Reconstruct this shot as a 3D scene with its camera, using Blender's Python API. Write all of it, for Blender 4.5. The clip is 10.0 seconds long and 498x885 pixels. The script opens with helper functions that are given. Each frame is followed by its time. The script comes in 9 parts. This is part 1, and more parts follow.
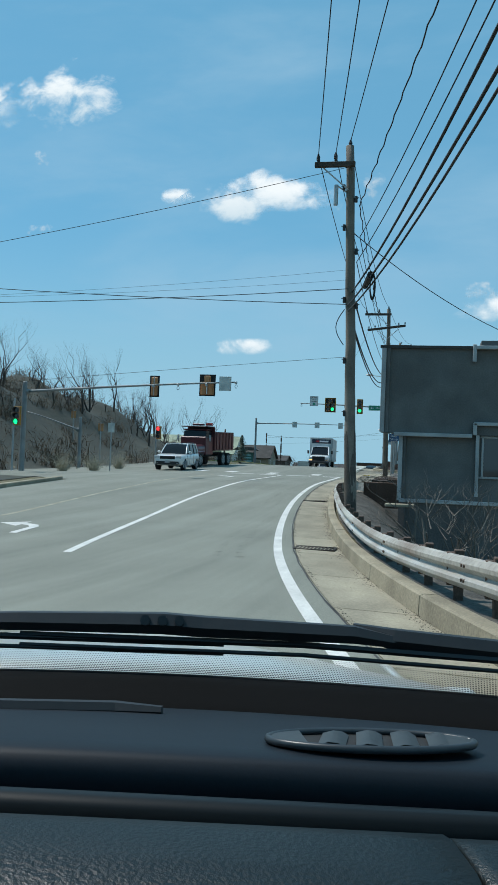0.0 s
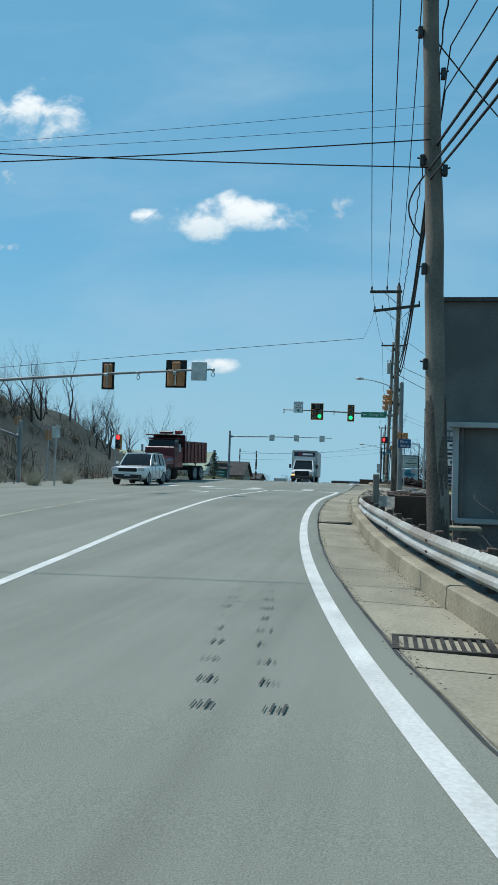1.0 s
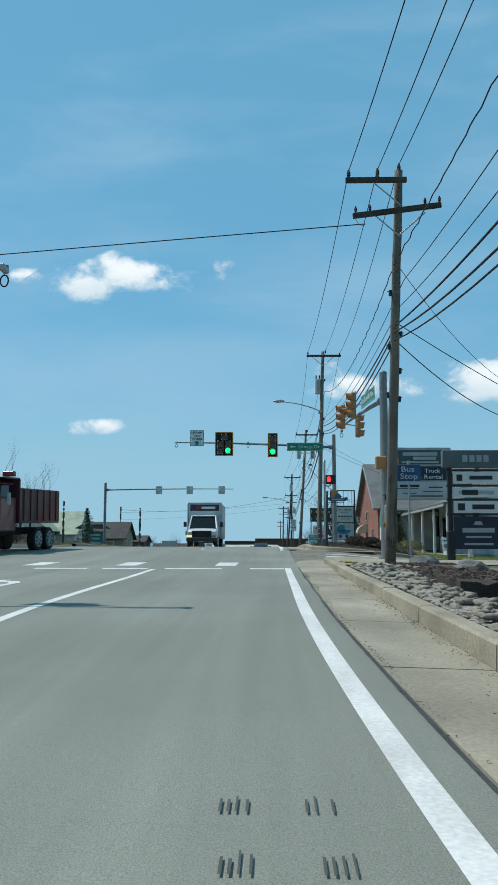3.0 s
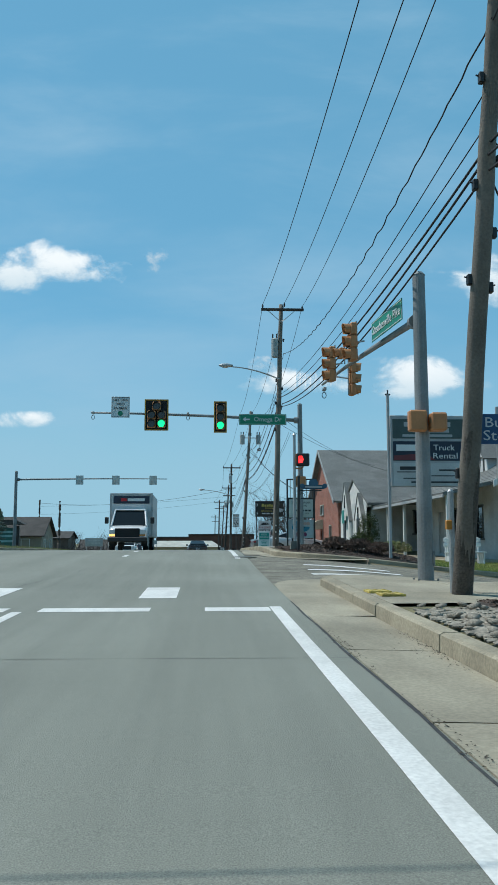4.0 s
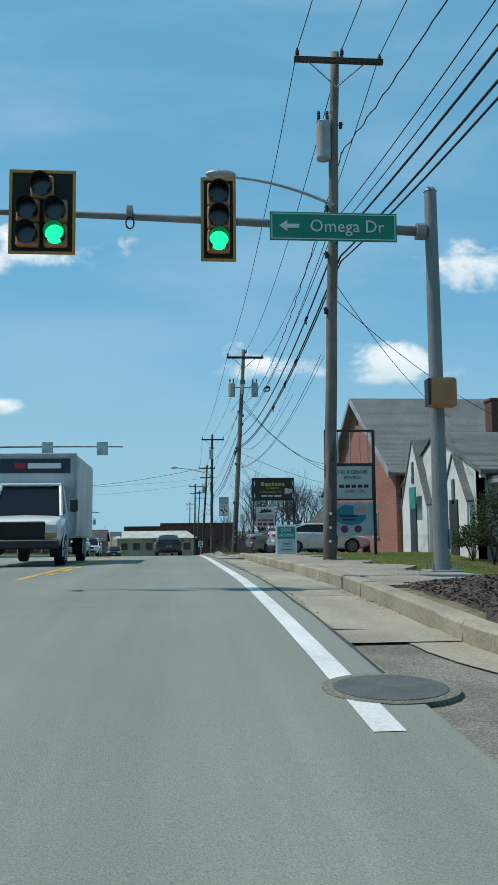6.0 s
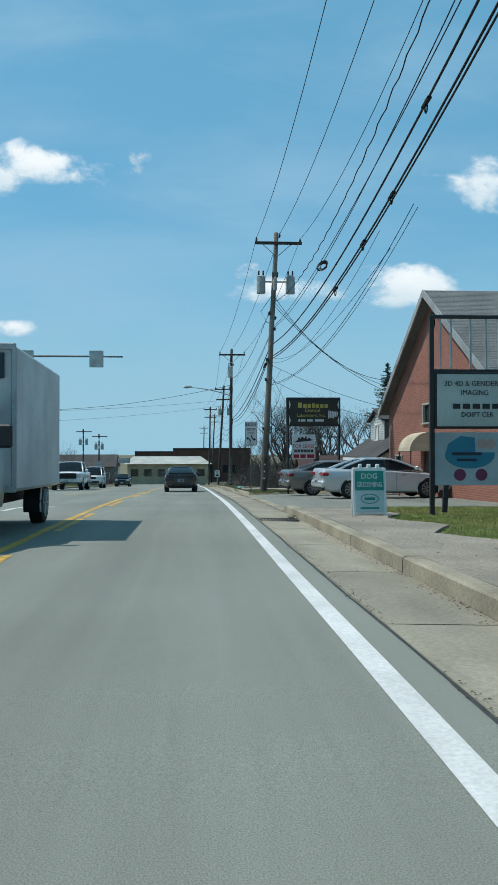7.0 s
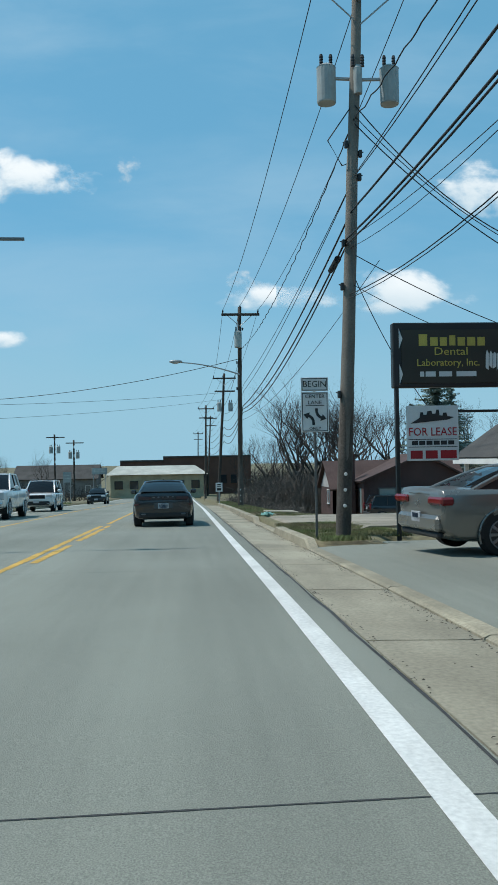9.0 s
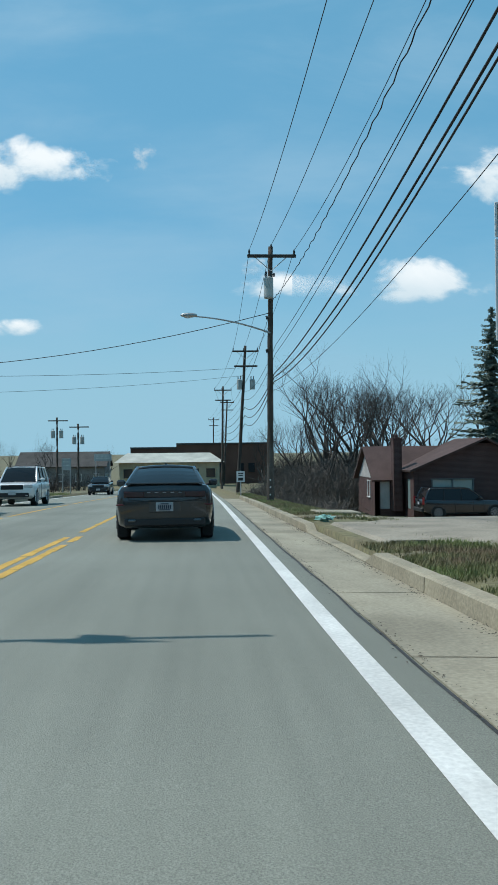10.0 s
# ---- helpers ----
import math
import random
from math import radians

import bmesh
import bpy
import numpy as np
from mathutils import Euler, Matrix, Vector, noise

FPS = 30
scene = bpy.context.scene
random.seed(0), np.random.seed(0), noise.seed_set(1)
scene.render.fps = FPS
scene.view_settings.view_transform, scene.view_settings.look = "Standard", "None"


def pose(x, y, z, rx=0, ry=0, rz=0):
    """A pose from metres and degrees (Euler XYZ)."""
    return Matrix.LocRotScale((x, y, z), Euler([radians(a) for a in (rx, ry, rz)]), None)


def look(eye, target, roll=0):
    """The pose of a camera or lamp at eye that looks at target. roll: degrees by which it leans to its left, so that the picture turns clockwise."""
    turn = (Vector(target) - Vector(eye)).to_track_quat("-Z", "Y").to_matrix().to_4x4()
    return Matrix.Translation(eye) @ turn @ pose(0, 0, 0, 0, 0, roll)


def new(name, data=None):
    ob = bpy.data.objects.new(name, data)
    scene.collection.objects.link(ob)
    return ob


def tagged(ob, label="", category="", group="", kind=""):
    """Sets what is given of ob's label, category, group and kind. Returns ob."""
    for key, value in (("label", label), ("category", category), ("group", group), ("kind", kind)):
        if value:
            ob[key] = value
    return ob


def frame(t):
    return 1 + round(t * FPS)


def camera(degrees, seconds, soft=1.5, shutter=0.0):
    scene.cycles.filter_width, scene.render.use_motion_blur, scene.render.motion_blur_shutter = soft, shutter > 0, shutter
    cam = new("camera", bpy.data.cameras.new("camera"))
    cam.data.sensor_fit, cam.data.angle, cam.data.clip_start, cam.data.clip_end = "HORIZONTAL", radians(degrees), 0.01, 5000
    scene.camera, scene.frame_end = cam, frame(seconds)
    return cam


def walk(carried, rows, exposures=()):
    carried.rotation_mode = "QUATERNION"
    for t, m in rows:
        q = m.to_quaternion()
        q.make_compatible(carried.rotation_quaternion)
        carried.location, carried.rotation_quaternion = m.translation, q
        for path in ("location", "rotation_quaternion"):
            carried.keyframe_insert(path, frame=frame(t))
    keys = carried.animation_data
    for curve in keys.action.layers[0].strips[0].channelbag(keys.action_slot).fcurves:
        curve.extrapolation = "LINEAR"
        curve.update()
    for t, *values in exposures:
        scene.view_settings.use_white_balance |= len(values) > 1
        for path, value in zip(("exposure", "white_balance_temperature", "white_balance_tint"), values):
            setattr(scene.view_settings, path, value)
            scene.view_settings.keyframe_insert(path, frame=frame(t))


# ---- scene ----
EXPO = 0.0
cam = camera(32.76, 10.0)
PATH = [
    (0.0, pose(0.00, -0.00, 1.30, 91.36, -2.20, 11.22)),
    (0.5, pose(-1.23, 4.68, 1.16, 92.66, -1.31, 9.93)),
    (1.0, pose(-2.28, 9.26, 0.91, 92.78, -1.92, 9.16)),
    (1.5, pose(-3.18, 14.34, 0.90, 93.06, -1.67, 7.10)),
    (2.0, pose(-3.98, 19.48, 0.90, 94.18, -1.62, 4.92)),
    (2.2, pose(-4.18, 21.44, 0.94, 94.03, -1.56, 4.35)),
    (2.6, pose(-4.62, 25.34, 1.05, 95.37, -0.39, 3.21)),
    (3.0, pose(-5.05, 29.29, 1.20, 96.98, -0.09, 1.59)),
    (3.3, pose(-5.32, 32.31, 1.30, 96.37, -0.27, 0.07)),
    (3.5, pose(-5.45, 34.39, 1.37, 95.73, -0.18, -1.00)),
    (4.0, pose(-5.66, 39.96, 1.55, 96.61, 0.07, -2.99)),
    (4.5, pose(-5.71, 45.47, 1.63, 96.11, 0.47, -4.13)),
    (5.0, pose(-5.74, 51.01, 1.73, 96.16, 1.10, -5.09)),
    (5.5, pose(-5.71, 56.46, 1.81, 95.52, 1.13, -5.21)),
    (5.7, pose(-5.70, 58.63, 1.86, 95.78, 1.01, -4.43)),
    (6.1, pose(-5.61, 62.81, 2.01, 95.72, 0.39, -4.92)),
    (6.5, pose(-5.53, 66.86, 2.19, 94.91, 0.47, -5.43)),
    (6.8, pose(-5.56, 69.93, 2.31, 92.83, 0.54, -4.79)),
    (7.0, pose(-5.70, 72.03, 2.37, 90.63, 0.13, -3.88)),
    (7.5, pose(-5.62, 77.31, 2.31, 91.23, 0.99, -3.01)),
    (8.0, pose(-5.62, 82.47, 2.21, 91.78, 1.33, -3.23)),
    (8.5, pose(-5.64, 87.65, 2.15, 91.90, 1.30, -3.90)),
    (9.0, pose(-5.62, 92.89, 2.11, 91.23, 0.99, -4.33)),
    (9.5, pose(-5.60, 98.01, 1.98, 90.30, 1.18, -4.68)),
    (10.0, pose(-5.64, 102.76, 1.82, 90.53, 0.62, -3.36)),
]


walk(cam, PATH, exposures=((0.0, EXPO, 6250, 9), (10.0, EXPO, 6250, 9)))

# ---- world and sun: clear spring noon, sun high to the left and a little ahead ----
SUN = Vector((-0.50, 0.16, 0.85)).normalized()
world = bpy.data.worlds.new("sky")
scene.world = world
world.use_nodes = True
wn, wl = world.node_tree.nodes, world.node_tree.links
sky = wn.new("ShaderNodeTexSky")
sky.sky_type = "NISHITA"
sky.sun_disc = False
sky.sun_elevation = math.asin(SUN.z)
sky.sun_rotation = math.atan2(SUN.x, SUN.y)
sky.altitude, sky.air_density, sky.dust_density, sky.ozone_density = 300, 1.0, 0.1, 1.6
wn["Background"].inputs["Strength"].default_value = 0.135
tone = wn.new("ShaderNodeMix")
tone.data_type, tone.blend_type = "RGBA", "MULTIPLY"
tone.inputs[0].default_value = 1.0
tone.inputs[7].default_value = (0.60, 0.86, 0.92, 1)
wl.new(sky.outputs["Color"], tone.inputs[6])
# thin high vapour evens the blue out
veil = wn.new("ShaderNodeMix")
veil.data_type = "RGBA"
veil.inputs[0].default_value = 0.68
veil.inputs[7].default_value = (1.22, 3.30, 4.65, 1)
# paler towards the horizon
way = wn.new("ShaderNodeTexCoord")
rise_ = wn.new("ShaderNodeSeparateXYZ")
wl.new(way.outputs["Generated"], rise_.inputs[0])
low_sky = wn.new("ShaderNodeMapRange")
low_sky.interpolation_type = "SMOOTHSTEP"
low_sky.inputs[1].default_value, low_sky.inputs[2].default_value, low_sky.inputs[3].default_value, low_sky.inputs[4].default_value = .02, .27, 1.0, 0.0
wl.new(rise_.outputs[2], low_sky.inputs[0])
pale = wn.new("ShaderNodeMix")
pale.data_type = "RGBA"
pale.inputs[7].default_value = (2.40, 4.15, 5.05, 1)
wl.new(tone.outputs[2], veil.inputs[6])
wl.new(low_sky.outputs[0], pale.inputs[0])
wl.new(veil.outputs[2], pale.inputs[6])
wl.new(pale.outputs[2], wn["Background"].inputs["Color"])

sun = new("sun", bpy.data.lights.new("sun", "SUN"))
sun.data.energy, sun.data.angle, sun.data.color = 3.6, radians(0.55), (1.0, 0.95, 0.87)
sun.matrix_world = look((0, 0, 60), Vector((0, 0, 60)) - SUN)


# ---- materials ----
MATS = {}


def mat(name, rgb, rough=0.7, metal=0.0, grain=60.0, amount=0.15, stain=0.8, stain_amount=0.15, bump=0.15, tint=None, vary=0.0, coat=0.0, spec=0.5):
    """A surface with fine grain, broad stains and a little relief, in metres of object space."""
    if name in MATS:
        return MATS[name]
    m = bpy.data.materials.new(name)
    m.use_nodes = True
    n, l = m.node_tree.nodes, m.node_tree.links
    b = n["Principled BSDF"]
    b.inputs["Metallic"].default_value = metal
    b.inputs["Coat Weight"].default_value = coat
    b.inputs["Specular IOR Level"].default_value = spec
    co = n.new("ShaderNodeTexCoord")
    fine = n.new("ShaderNodeTexNoise")
    fine.inputs["Scale"].default_value, fine.inputs["Detail"].default_value = grain, 4
    broad = n.new("ShaderNodeTexNoise")
    broad.inputs["Scale"].default_value, broad.inputs["Detail"].default_value = stain, 5
    for t in (fine, broad):
        l.new(co.outputs["Object"], t.inputs["Vector"])
    lo = n.new("ShaderNodeMapRange")
    lo.inputs[1].default_value, lo.inputs[2].default_value = 0.3, 0.7
    lo.inputs[3].default_value, lo.inputs[4].default_value = 1 - amount, 1 + amount
    l.new(fine.outputs["Fac"], lo.inputs[0])
    hi = n.new("ShaderNodeMapRange")
    hi.inputs[1].default_value, hi.inputs[2].default_value = 0.35, 0.65
    hi.inputs[3].default_value, hi.inputs[4].default_value = 0, 1
    l.new(broad.outputs["Fac"], hi.inputs[0])
    mix = n.new("ShaderNodeMix")
    mix.data_type = "RGBA"
    dark = tint or tuple(c * (1 - 2 * stain_amount) for c in rgb)
    mix.inputs[6].default_value, mix.inputs[7].default_value = (*rgb, 1), (*dark, 1)
    l.new(hi.outputs[0], mix.inputs[0])
    scl = n.new("ShaderNodeVectorMath")
    scl.operation = "SCALE"
    l.new(mix.outputs[2], scl.inputs[0])
    l.new(lo.outputs[0], scl.inputs["Scale"])
    out = scl
    if vary:
        info = n.new("ShaderNodeObjectInfo")
        rnd = n.new("ShaderNodeMapRange")
        rnd.inputs[3].default_value, rnd.inputs[4].default_value = 1 - vary, 1 + vary
        l.new(info.outputs["Random"], rnd.inputs[0])
        out = n.new("ShaderNodeVectorMath")
        out.operation = "SCALE"
        l.new(scl.outputs[0], out.inputs[0])
        l.new(rnd.outputs[0], out.inputs["Scale"])
    l.new(out.outputs[0], b.inputs["Base Color"])
    rr = n.new("ShaderNodeMapRange")
    rr.inputs[3].default_value, rr.inputs[4].default_value = max(0.02, rough - 0.1), min(1, rough + 0.1)
    l.new(broad.outputs["Fac"], rr.inputs[0])
    l.new(rr.outputs[0], b.inputs["Roughness"])
    if bump:
        bp = n.new("ShaderNodeBump")
        bp.inputs["Strength"].default_value, bp.inputs["Distance"].default_value = bump, 0.02
        l.new(fine.outputs["Fac"], bp.inputs["Height"])
        l.new(bp.outputs[0], b.inputs["Normal"])
    MATS[name] = m
    return m


def glass_mat(name, rgb, rough=0.03, alpha=1.0):
    if name in MATS:
        return MATS[name]
    m = bpy.data.materials.new(name)
    m.use_nodes = True
    b = m.node_tree.nodes["Principled BSDF"]
    b.inputs["Base Color"].default_value = (*rgb, 1)
    b.inputs["Roughness"].default_value = rough
    b.inputs["Specular IOR Level"].default_value = 0.8
    b.inputs["Alpha"].default_value = alpha
    MATS[name] = m
    return m


def glow_mat(name, rgb, strength):
    if name in MATS:
        return MATS[name]
    m = bpy.data.materials.new(name)
    m.use_nodes = True
    b = m.node_tree.nodes["Principled BSDF"]
    b.inputs["Base Color"].default_value = (*rgb, 1)
    b.inputs["Emission Color"].default_value = (*rgb, 1)
    b.inputs["Emission Strength"].default_value = strength
    MATS[name] = m
    return m


ASPHALT = mat("asphalt", (0.222, 0.229, 0.190), 0.85, grain=130, amount=0.3, stain=0.22, stain_amount=0.07, bump=0.3)


def streak(m, across, along, low, high, detail=4):
    """Long faint bands along the road, as wheels wear them."""
    n, l = m.node_tree.nodes, m.node_tree.links
    b = n["Principled BSDF"]
    src = b.inputs["Base Color"].links[0].from_socket
    co = n.new("ShaderNodeTexCoord")
    mp = n.new("ShaderNodeMapping")
    mp.inputs["Scale"].default_value = (across, along, 1)
    l.new(co.outputs["Object"], mp.inputs["Vector"])
    ns = n.new("ShaderNodeTexNoise")
    ns.inputs["Scale"].default_value, ns.inputs["Detail"].default_value = 1.0, detail
    l.new(mp.outputs[0], ns.inputs["Vector"])
    rg_ = n.new("ShaderNodeMapRange")
    rg_.inputs[1].default_value, rg_.inputs[2].default_value, rg_.inputs[3].default_value, rg_.inputs[4].default_value = .3, .7, low, high
    l.new(ns.outputs["Fac"], rg_.inputs[0])
    sc = n.new("ShaderNodeVectorMath")
    sc.operation = "SCALE"
    l.new(src, sc.inputs[0])
    l.new(rg_.outputs[0], sc.inputs["Scale"])
    l.new(sc.outputs[0], b.inputs["Base Color"])


streak(ASPHALT, 1.1, .02, .86, 1.12)
streak(ASPHALT, 7.0, .25, .95, 1.05, 6)
ASPHALT_OLD = mat("asphalt_old", (0.235, 0.218, 0.168), 0.9, grain=60, amount=0.5, stain=1.6, stain_amount=0.2, bump=0.7)
streak(ASPHALT_OLD, 2.5, 4.0, .8, 1.15, 8)
PATCH = mat("asphalt_patch", (0.05, 0.05, 0.048), 0.8, grain=40, amount=0.3, stain=1.5, bump=0.3)
CONCRETE = mat("concrete", (0.345, 0.308, 0.226), 0.9, grain=30, amount=0.16, stain=0.5, stain_amount=0.13, bump=0.25, vary=0.07)
KERB = mat("kerb_concrete", (0.34, 0.298, 0.212), 0.9, grain=30, amount=0.2, stain=0.9, stain_amount=0.17, bump=0.3, vary=0.07)
streak(CONCRETE, 2.2, .8, .82, 1.1, 7)
GRASS_SOIL = mat("grass_soil", (0.13, 0.125, 0.055), 0.95, grain=7, amount=0.4, stain=0.35, stain_amount=0.25, bump=0.6, tint=(0.16, 0.13, 0.08))
GRAVEL = mat("gravel", (0.31, 0.27, 0.21), 0.95, grain=30, amount=0.3, stain=0.8, bump=0.5)
LITTER = mat("dark_gravel_litter", (0.10, 0.09, 0.075), 0.95, grain=14, amount=0.5, stain=1.2, stain_amount=0.25, bump=0.8)
MULCH = mat("mulch", (0.075, 0.055, 0.042), 0.95, grain=30, amount=0.5, stain=1.2, bump=0.9)
LINE_WHITE = mat("line_white", (0.72, 0.71, 0.67), 0.7, grain=35, amount=0.12, stain=1.2, stain_amount=0.08, bump=0.15)
streak(LINE_WHITE, 5.0, 1.2, .86, 1.04, 8)
LINE_YELLOW = mat("line_yellow", (0.62, 0.36, 0.05), 0.7, grain=35, amount=0.15, stain=1.2, stain_amount=0.12, bump=0.15)
POLE_WOOD = mat("pole_wood", (0.21, 0.185, 0.155), 0.9, grain=30, amount=0.16, stain=0.9, stain_amount=0.2, bump=0.35)
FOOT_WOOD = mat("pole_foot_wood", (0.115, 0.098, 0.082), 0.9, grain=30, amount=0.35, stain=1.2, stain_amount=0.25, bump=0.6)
POLE_DARK = mat("pole_dark_wood", (0.075, 0.06, 0.048), 0.9, grain=35, amount=0.35, stain=1.2, stain_amount=0.2, bump=0.6)
GALV = mat("galvanised_steel", (0.42, 0.43, 0.43), 0.5, 0.55, grain=30, amount=0.1, stain=2.0, stain_amount=0.1, bump=0.05)
MAST_STEEL = mat("dull_mast_steel", (0.25, 0.265, 0.265), 0.6, 0.3, grain=30, amount=0.1, stain=1.2, stain_amount=0.15, bump=0.05)
GALV_RUST = mat("weathered_rail", (0.52, 0.53, 0.51), 0.5, 0.35, grain=20, amount=0.12, stain=0.7, stain_amount=0.2, bump=0.08, tint=(0.36, 0.33, 0.29))
RUST = mat("rust_brown", (0.11, 0.07, 0.05), 0.85, grain=30, amount=0.3, stain=2, bump=0.2)
BLACK = mat("black_paint", (0.018, 0.018, 0.019), 0.5, grain=50, amount=0.1, bump=0.03)
BLACK_MATT = mat("black_matt", (0.014, 0.014, 0.014), 0.85, grain=50, amount=0.1, bump=0.03)
WIRE = mat("wire_black", (0.012, 0.012, 0.013), 0.7, bump=0)
YELLOW = mat("signal_yellow", (0.50, 0.21, 0.03), 0.5, grain=25, amount=0.06, stain=3, stain_amount=0.1, bump=0.03)
TAN = mat("faded_signal_tan", (0.48, 0.215, 0.085), 0.55, grain=25, amount=0.06, stain=3, stain_amount=0.1, bump=0.03)
GREEN_SIGN = mat("sign_green", (0.006, 0.21, 0.115), 0.4, grain=40, amount=0.04, stain=2, stain_amount=0.04, bump=0)
WHITE_SIGN = mat("sign_white", (0.66, 0.67, 0.66), 0.45, grain=40, amount=0.04, stain=2, stain_amount=0.04, bump=0)
SIGN_BACK = mat("sign_back_aluminium", (0.56, 0.57, 0.54), 0.5, 0.4, grain=30, amount=0.06, stain=3, bump=0.02)
BLUE_SIGN = mat("sign_blue", (0.03, 0.10, 0.23), 0.45, grain=40, amount=0.05, stain=2, bump=0)
TEAL_SIGN = mat("sign_teal", (0.02, 0.26, 0.21), 0.45, grain=40, amount=0.05, stain=2, bump=0)
CYAN_SIGN = mat("sign_light_teal", (0.25, 0.50, 0.52), 0.45, grain=40, amount=0.05, stain=2, bump=0)
RED_PRINT = mat("red_print", (0.42, 0.012, 0.02), 0.5, bump=0)
GOLD_PRINT = mat("gold_print", (0.58, 0.47, 0.09), 0.5, bump=0)
DARK_PRINT = mat("dark_print", (0.02, 0.02, 0.022), 0.5, bump=0)
NAVY = mat("navy_panel", (0.015, 0.025, 0.05), 0.45, grain=40, amount=0.06, stain=2, bump=0)
GREY_PANEL = mat("grey_green_panel", (0.055, 0.085, 0.08), 0.5, grain=40, amount=0.06, stain=2, bump=0)
WHITE_WOOD = mat("white_siding", (0.66, 0.65, 0.61), 0.7, grain=20, amount=0.07, stain=1.0, stain_amount=0.07, bump=0.08)
TRIM_WHITE = mat("white_trim", (0.72, 0.72, 0.69), 0.6, grain=25, amount=0.06, stain=1.5, stain_amount=0.06, bump=0.05)
DARK_SIDING = mat("charcoal_siding", (0.135, 0.137, 0.132), 0.85, grain=20, amount=0.12, stain=0.9, stain_amount=0.14, bump=0.1)
STONE_GREY = mat("grey_stone", (0.20, 0.195, 0.18), 0.9, grain=12, amount=0.35, stain=1.4, stain_amount=0.2, bump=0.7)
BRICK_RED = mat("brick_red", (0.32, 0.115, 0.075), 0.9, grain=25, amount=0.2, stain=0.8, stain_amount=0.1, bump=0.3, vary=0.12)


def lay_bricks(m, mortar, w=.21, h=.075, dark=.82):
    """Courses of bricks, too small to build singly, over walls along x or y."""
    n, l = m.node_tree.nodes, m.node_tree.links
    b = n["Principled BSDF"]
    src = b.inputs["Base Color"].links[0].from_socket
    co = n.new("ShaderNodeTexCoord")
    sp = n.new("ShaderNodeSeparateXYZ")
    l.new(co.outputs["Object"], sp.inputs[0])
    ad = n.new("ShaderNodeMath")
    l.new(sp.outputs[0], ad.inputs[0])
    l.new(sp.outputs[1], ad.inputs[1])
    cb = n.new("ShaderNodeCombineXYZ")
    l.new(ad.outputs[0], cb.inputs[0])
    l.new(sp.outputs[2], cb.inputs[1])
    bt = n.new("ShaderNodeTexBrick")
    bt.inputs["Scale"].default_value, bt.inputs["Mortar Size"].default_value, bt.inputs["Brick Width"].default_value, bt.inputs["Row Height"].default_value = 1.0, .008, w, h
    bt.inputs["Color1"].default_value, bt.inputs["Color2"].default_value = (1.08, 1.08, 1.08, 1), (dark, dark, dark, 1)
    l.new(cb.outputs[0], bt.inputs["Vector"])
    mul = n.new("ShaderNodeMix")
    mul.data_type, mul.blend_type = "RGBA", "MULTIPLY"
    mul.inputs[0].default_value = 1.0
    l.new(src, mul.inputs[6])
    l.new(bt.outputs["Color"], mul.inputs[7])
    mx = n.new("ShaderNodeMix")
    mx.data_type = "RGBA"
    mx.inputs[7].default_value = (*mortar, 1)
    l.new(bt.outputs["Fac"], mx.inputs[0])
    l.new(mul.outputs[2], mx.inputs[6])
    l.new(mx.outputs[2], b.inputs["Base Color"])


lay_bricks(BRICK_RED, (.30, .17, .13))
BRICK_DARK = mat("brick_dark", (0.075, 0.034, 0.03), 0.9, grain=22, amount=0.22, stain=0.9, stain_amount=0.12, bump=0.3)
lay_bricks(BRICK_DARK, (.10, .065, .058), dark=.75)
BRICK_BROWN = mat("brick_brown", (0.12, 0.06, 0.042), 0.9, grain=14, amount=0.2, stain=0.5, stain_amount=0.12, bump=0.2)
SHINGLE = mat("grey_shingle", (0.17, 0.175, 0.165), 0.95, grain=14, amount=0.25, stain=0.9, stain_amount=0.12, bump=0.5)
SHINGLE_RED = mat("red_brown_shingle", (0.085, 0.05, 0.043), 0.95, grain=14, amount=0.25, stain=0.9, stain_amount=0.12, bump=0.5)
SHINGLE_DARK = mat("dark_shingle", (0.07, 0.065, 0.06), 0.95, grain=14, amount=0.25, stain=0.9, bump=0.5)
SHINGLE_GREEN = mat("pale_green_metal", (0.30, 0.36, 0.25), 0.6, grain=14, amount=0.1, stain=0.9, bump=0.1)
CANVAS = mat("cream_canvas", (0.55, 0.47, 0.33), 0.85, grain=40, amount=0.06, stain=2, bump=0.1)
WINDOW = glass_mat("window_glass", (0.02, 0.025, 0.03), 0.04)
BARK = mat("grey_bark", (0.065, 0.056, 0.048), 0.95, grain=15, amount=0.3, stain=2, bump=0.6)
TWIG = mat("brown_twig", (0.052, 0.041, 0.035), 0.95, grain=10, amount=0.2, stain=1, bump=0)
SPRUCE = mat("spruce_needles", (0.16, 0.20, 0.155), 0.9, grain=6, amount=0.35, stain=0.9, stain_amount=0.2, bump=0.3)
LEAF_DRY = mat("dry_brush", (0.14, 0.10, 0.065), 0.95, grain=5, amount=0.3, stain=0.6, stain_amount=0.15, bump=0)
LEAF_GREEN = mat("shrub_green", (0.06, 0.085, 0.025), 0.9, grain=8, amount=0.3, stain=1.2, bump=0)
BLADE = mat("grass_blades", (0.20, 0.26, 0.08), 0.9, grain=3, amount=0.3, stain=0.5, stain_amount=0.15, bump=0, tint=(0.26, 0.21, 0.11))
ROCK = mat("river_stone", (0.33, 0.295, 0.235), 0.85, grain=20, amount=0.25, stain=4, stain_amount=0.2, bump=0.4)
TYRE = mat("tyre_rubber", (0.012, 0.012, 0.012), 0.85, grain=40, amount=0.1, bump=0.1)
RIM = mat("alloy_rim", (0.35, 0.35, 0.36), 0.35, 0.8, bump=0)
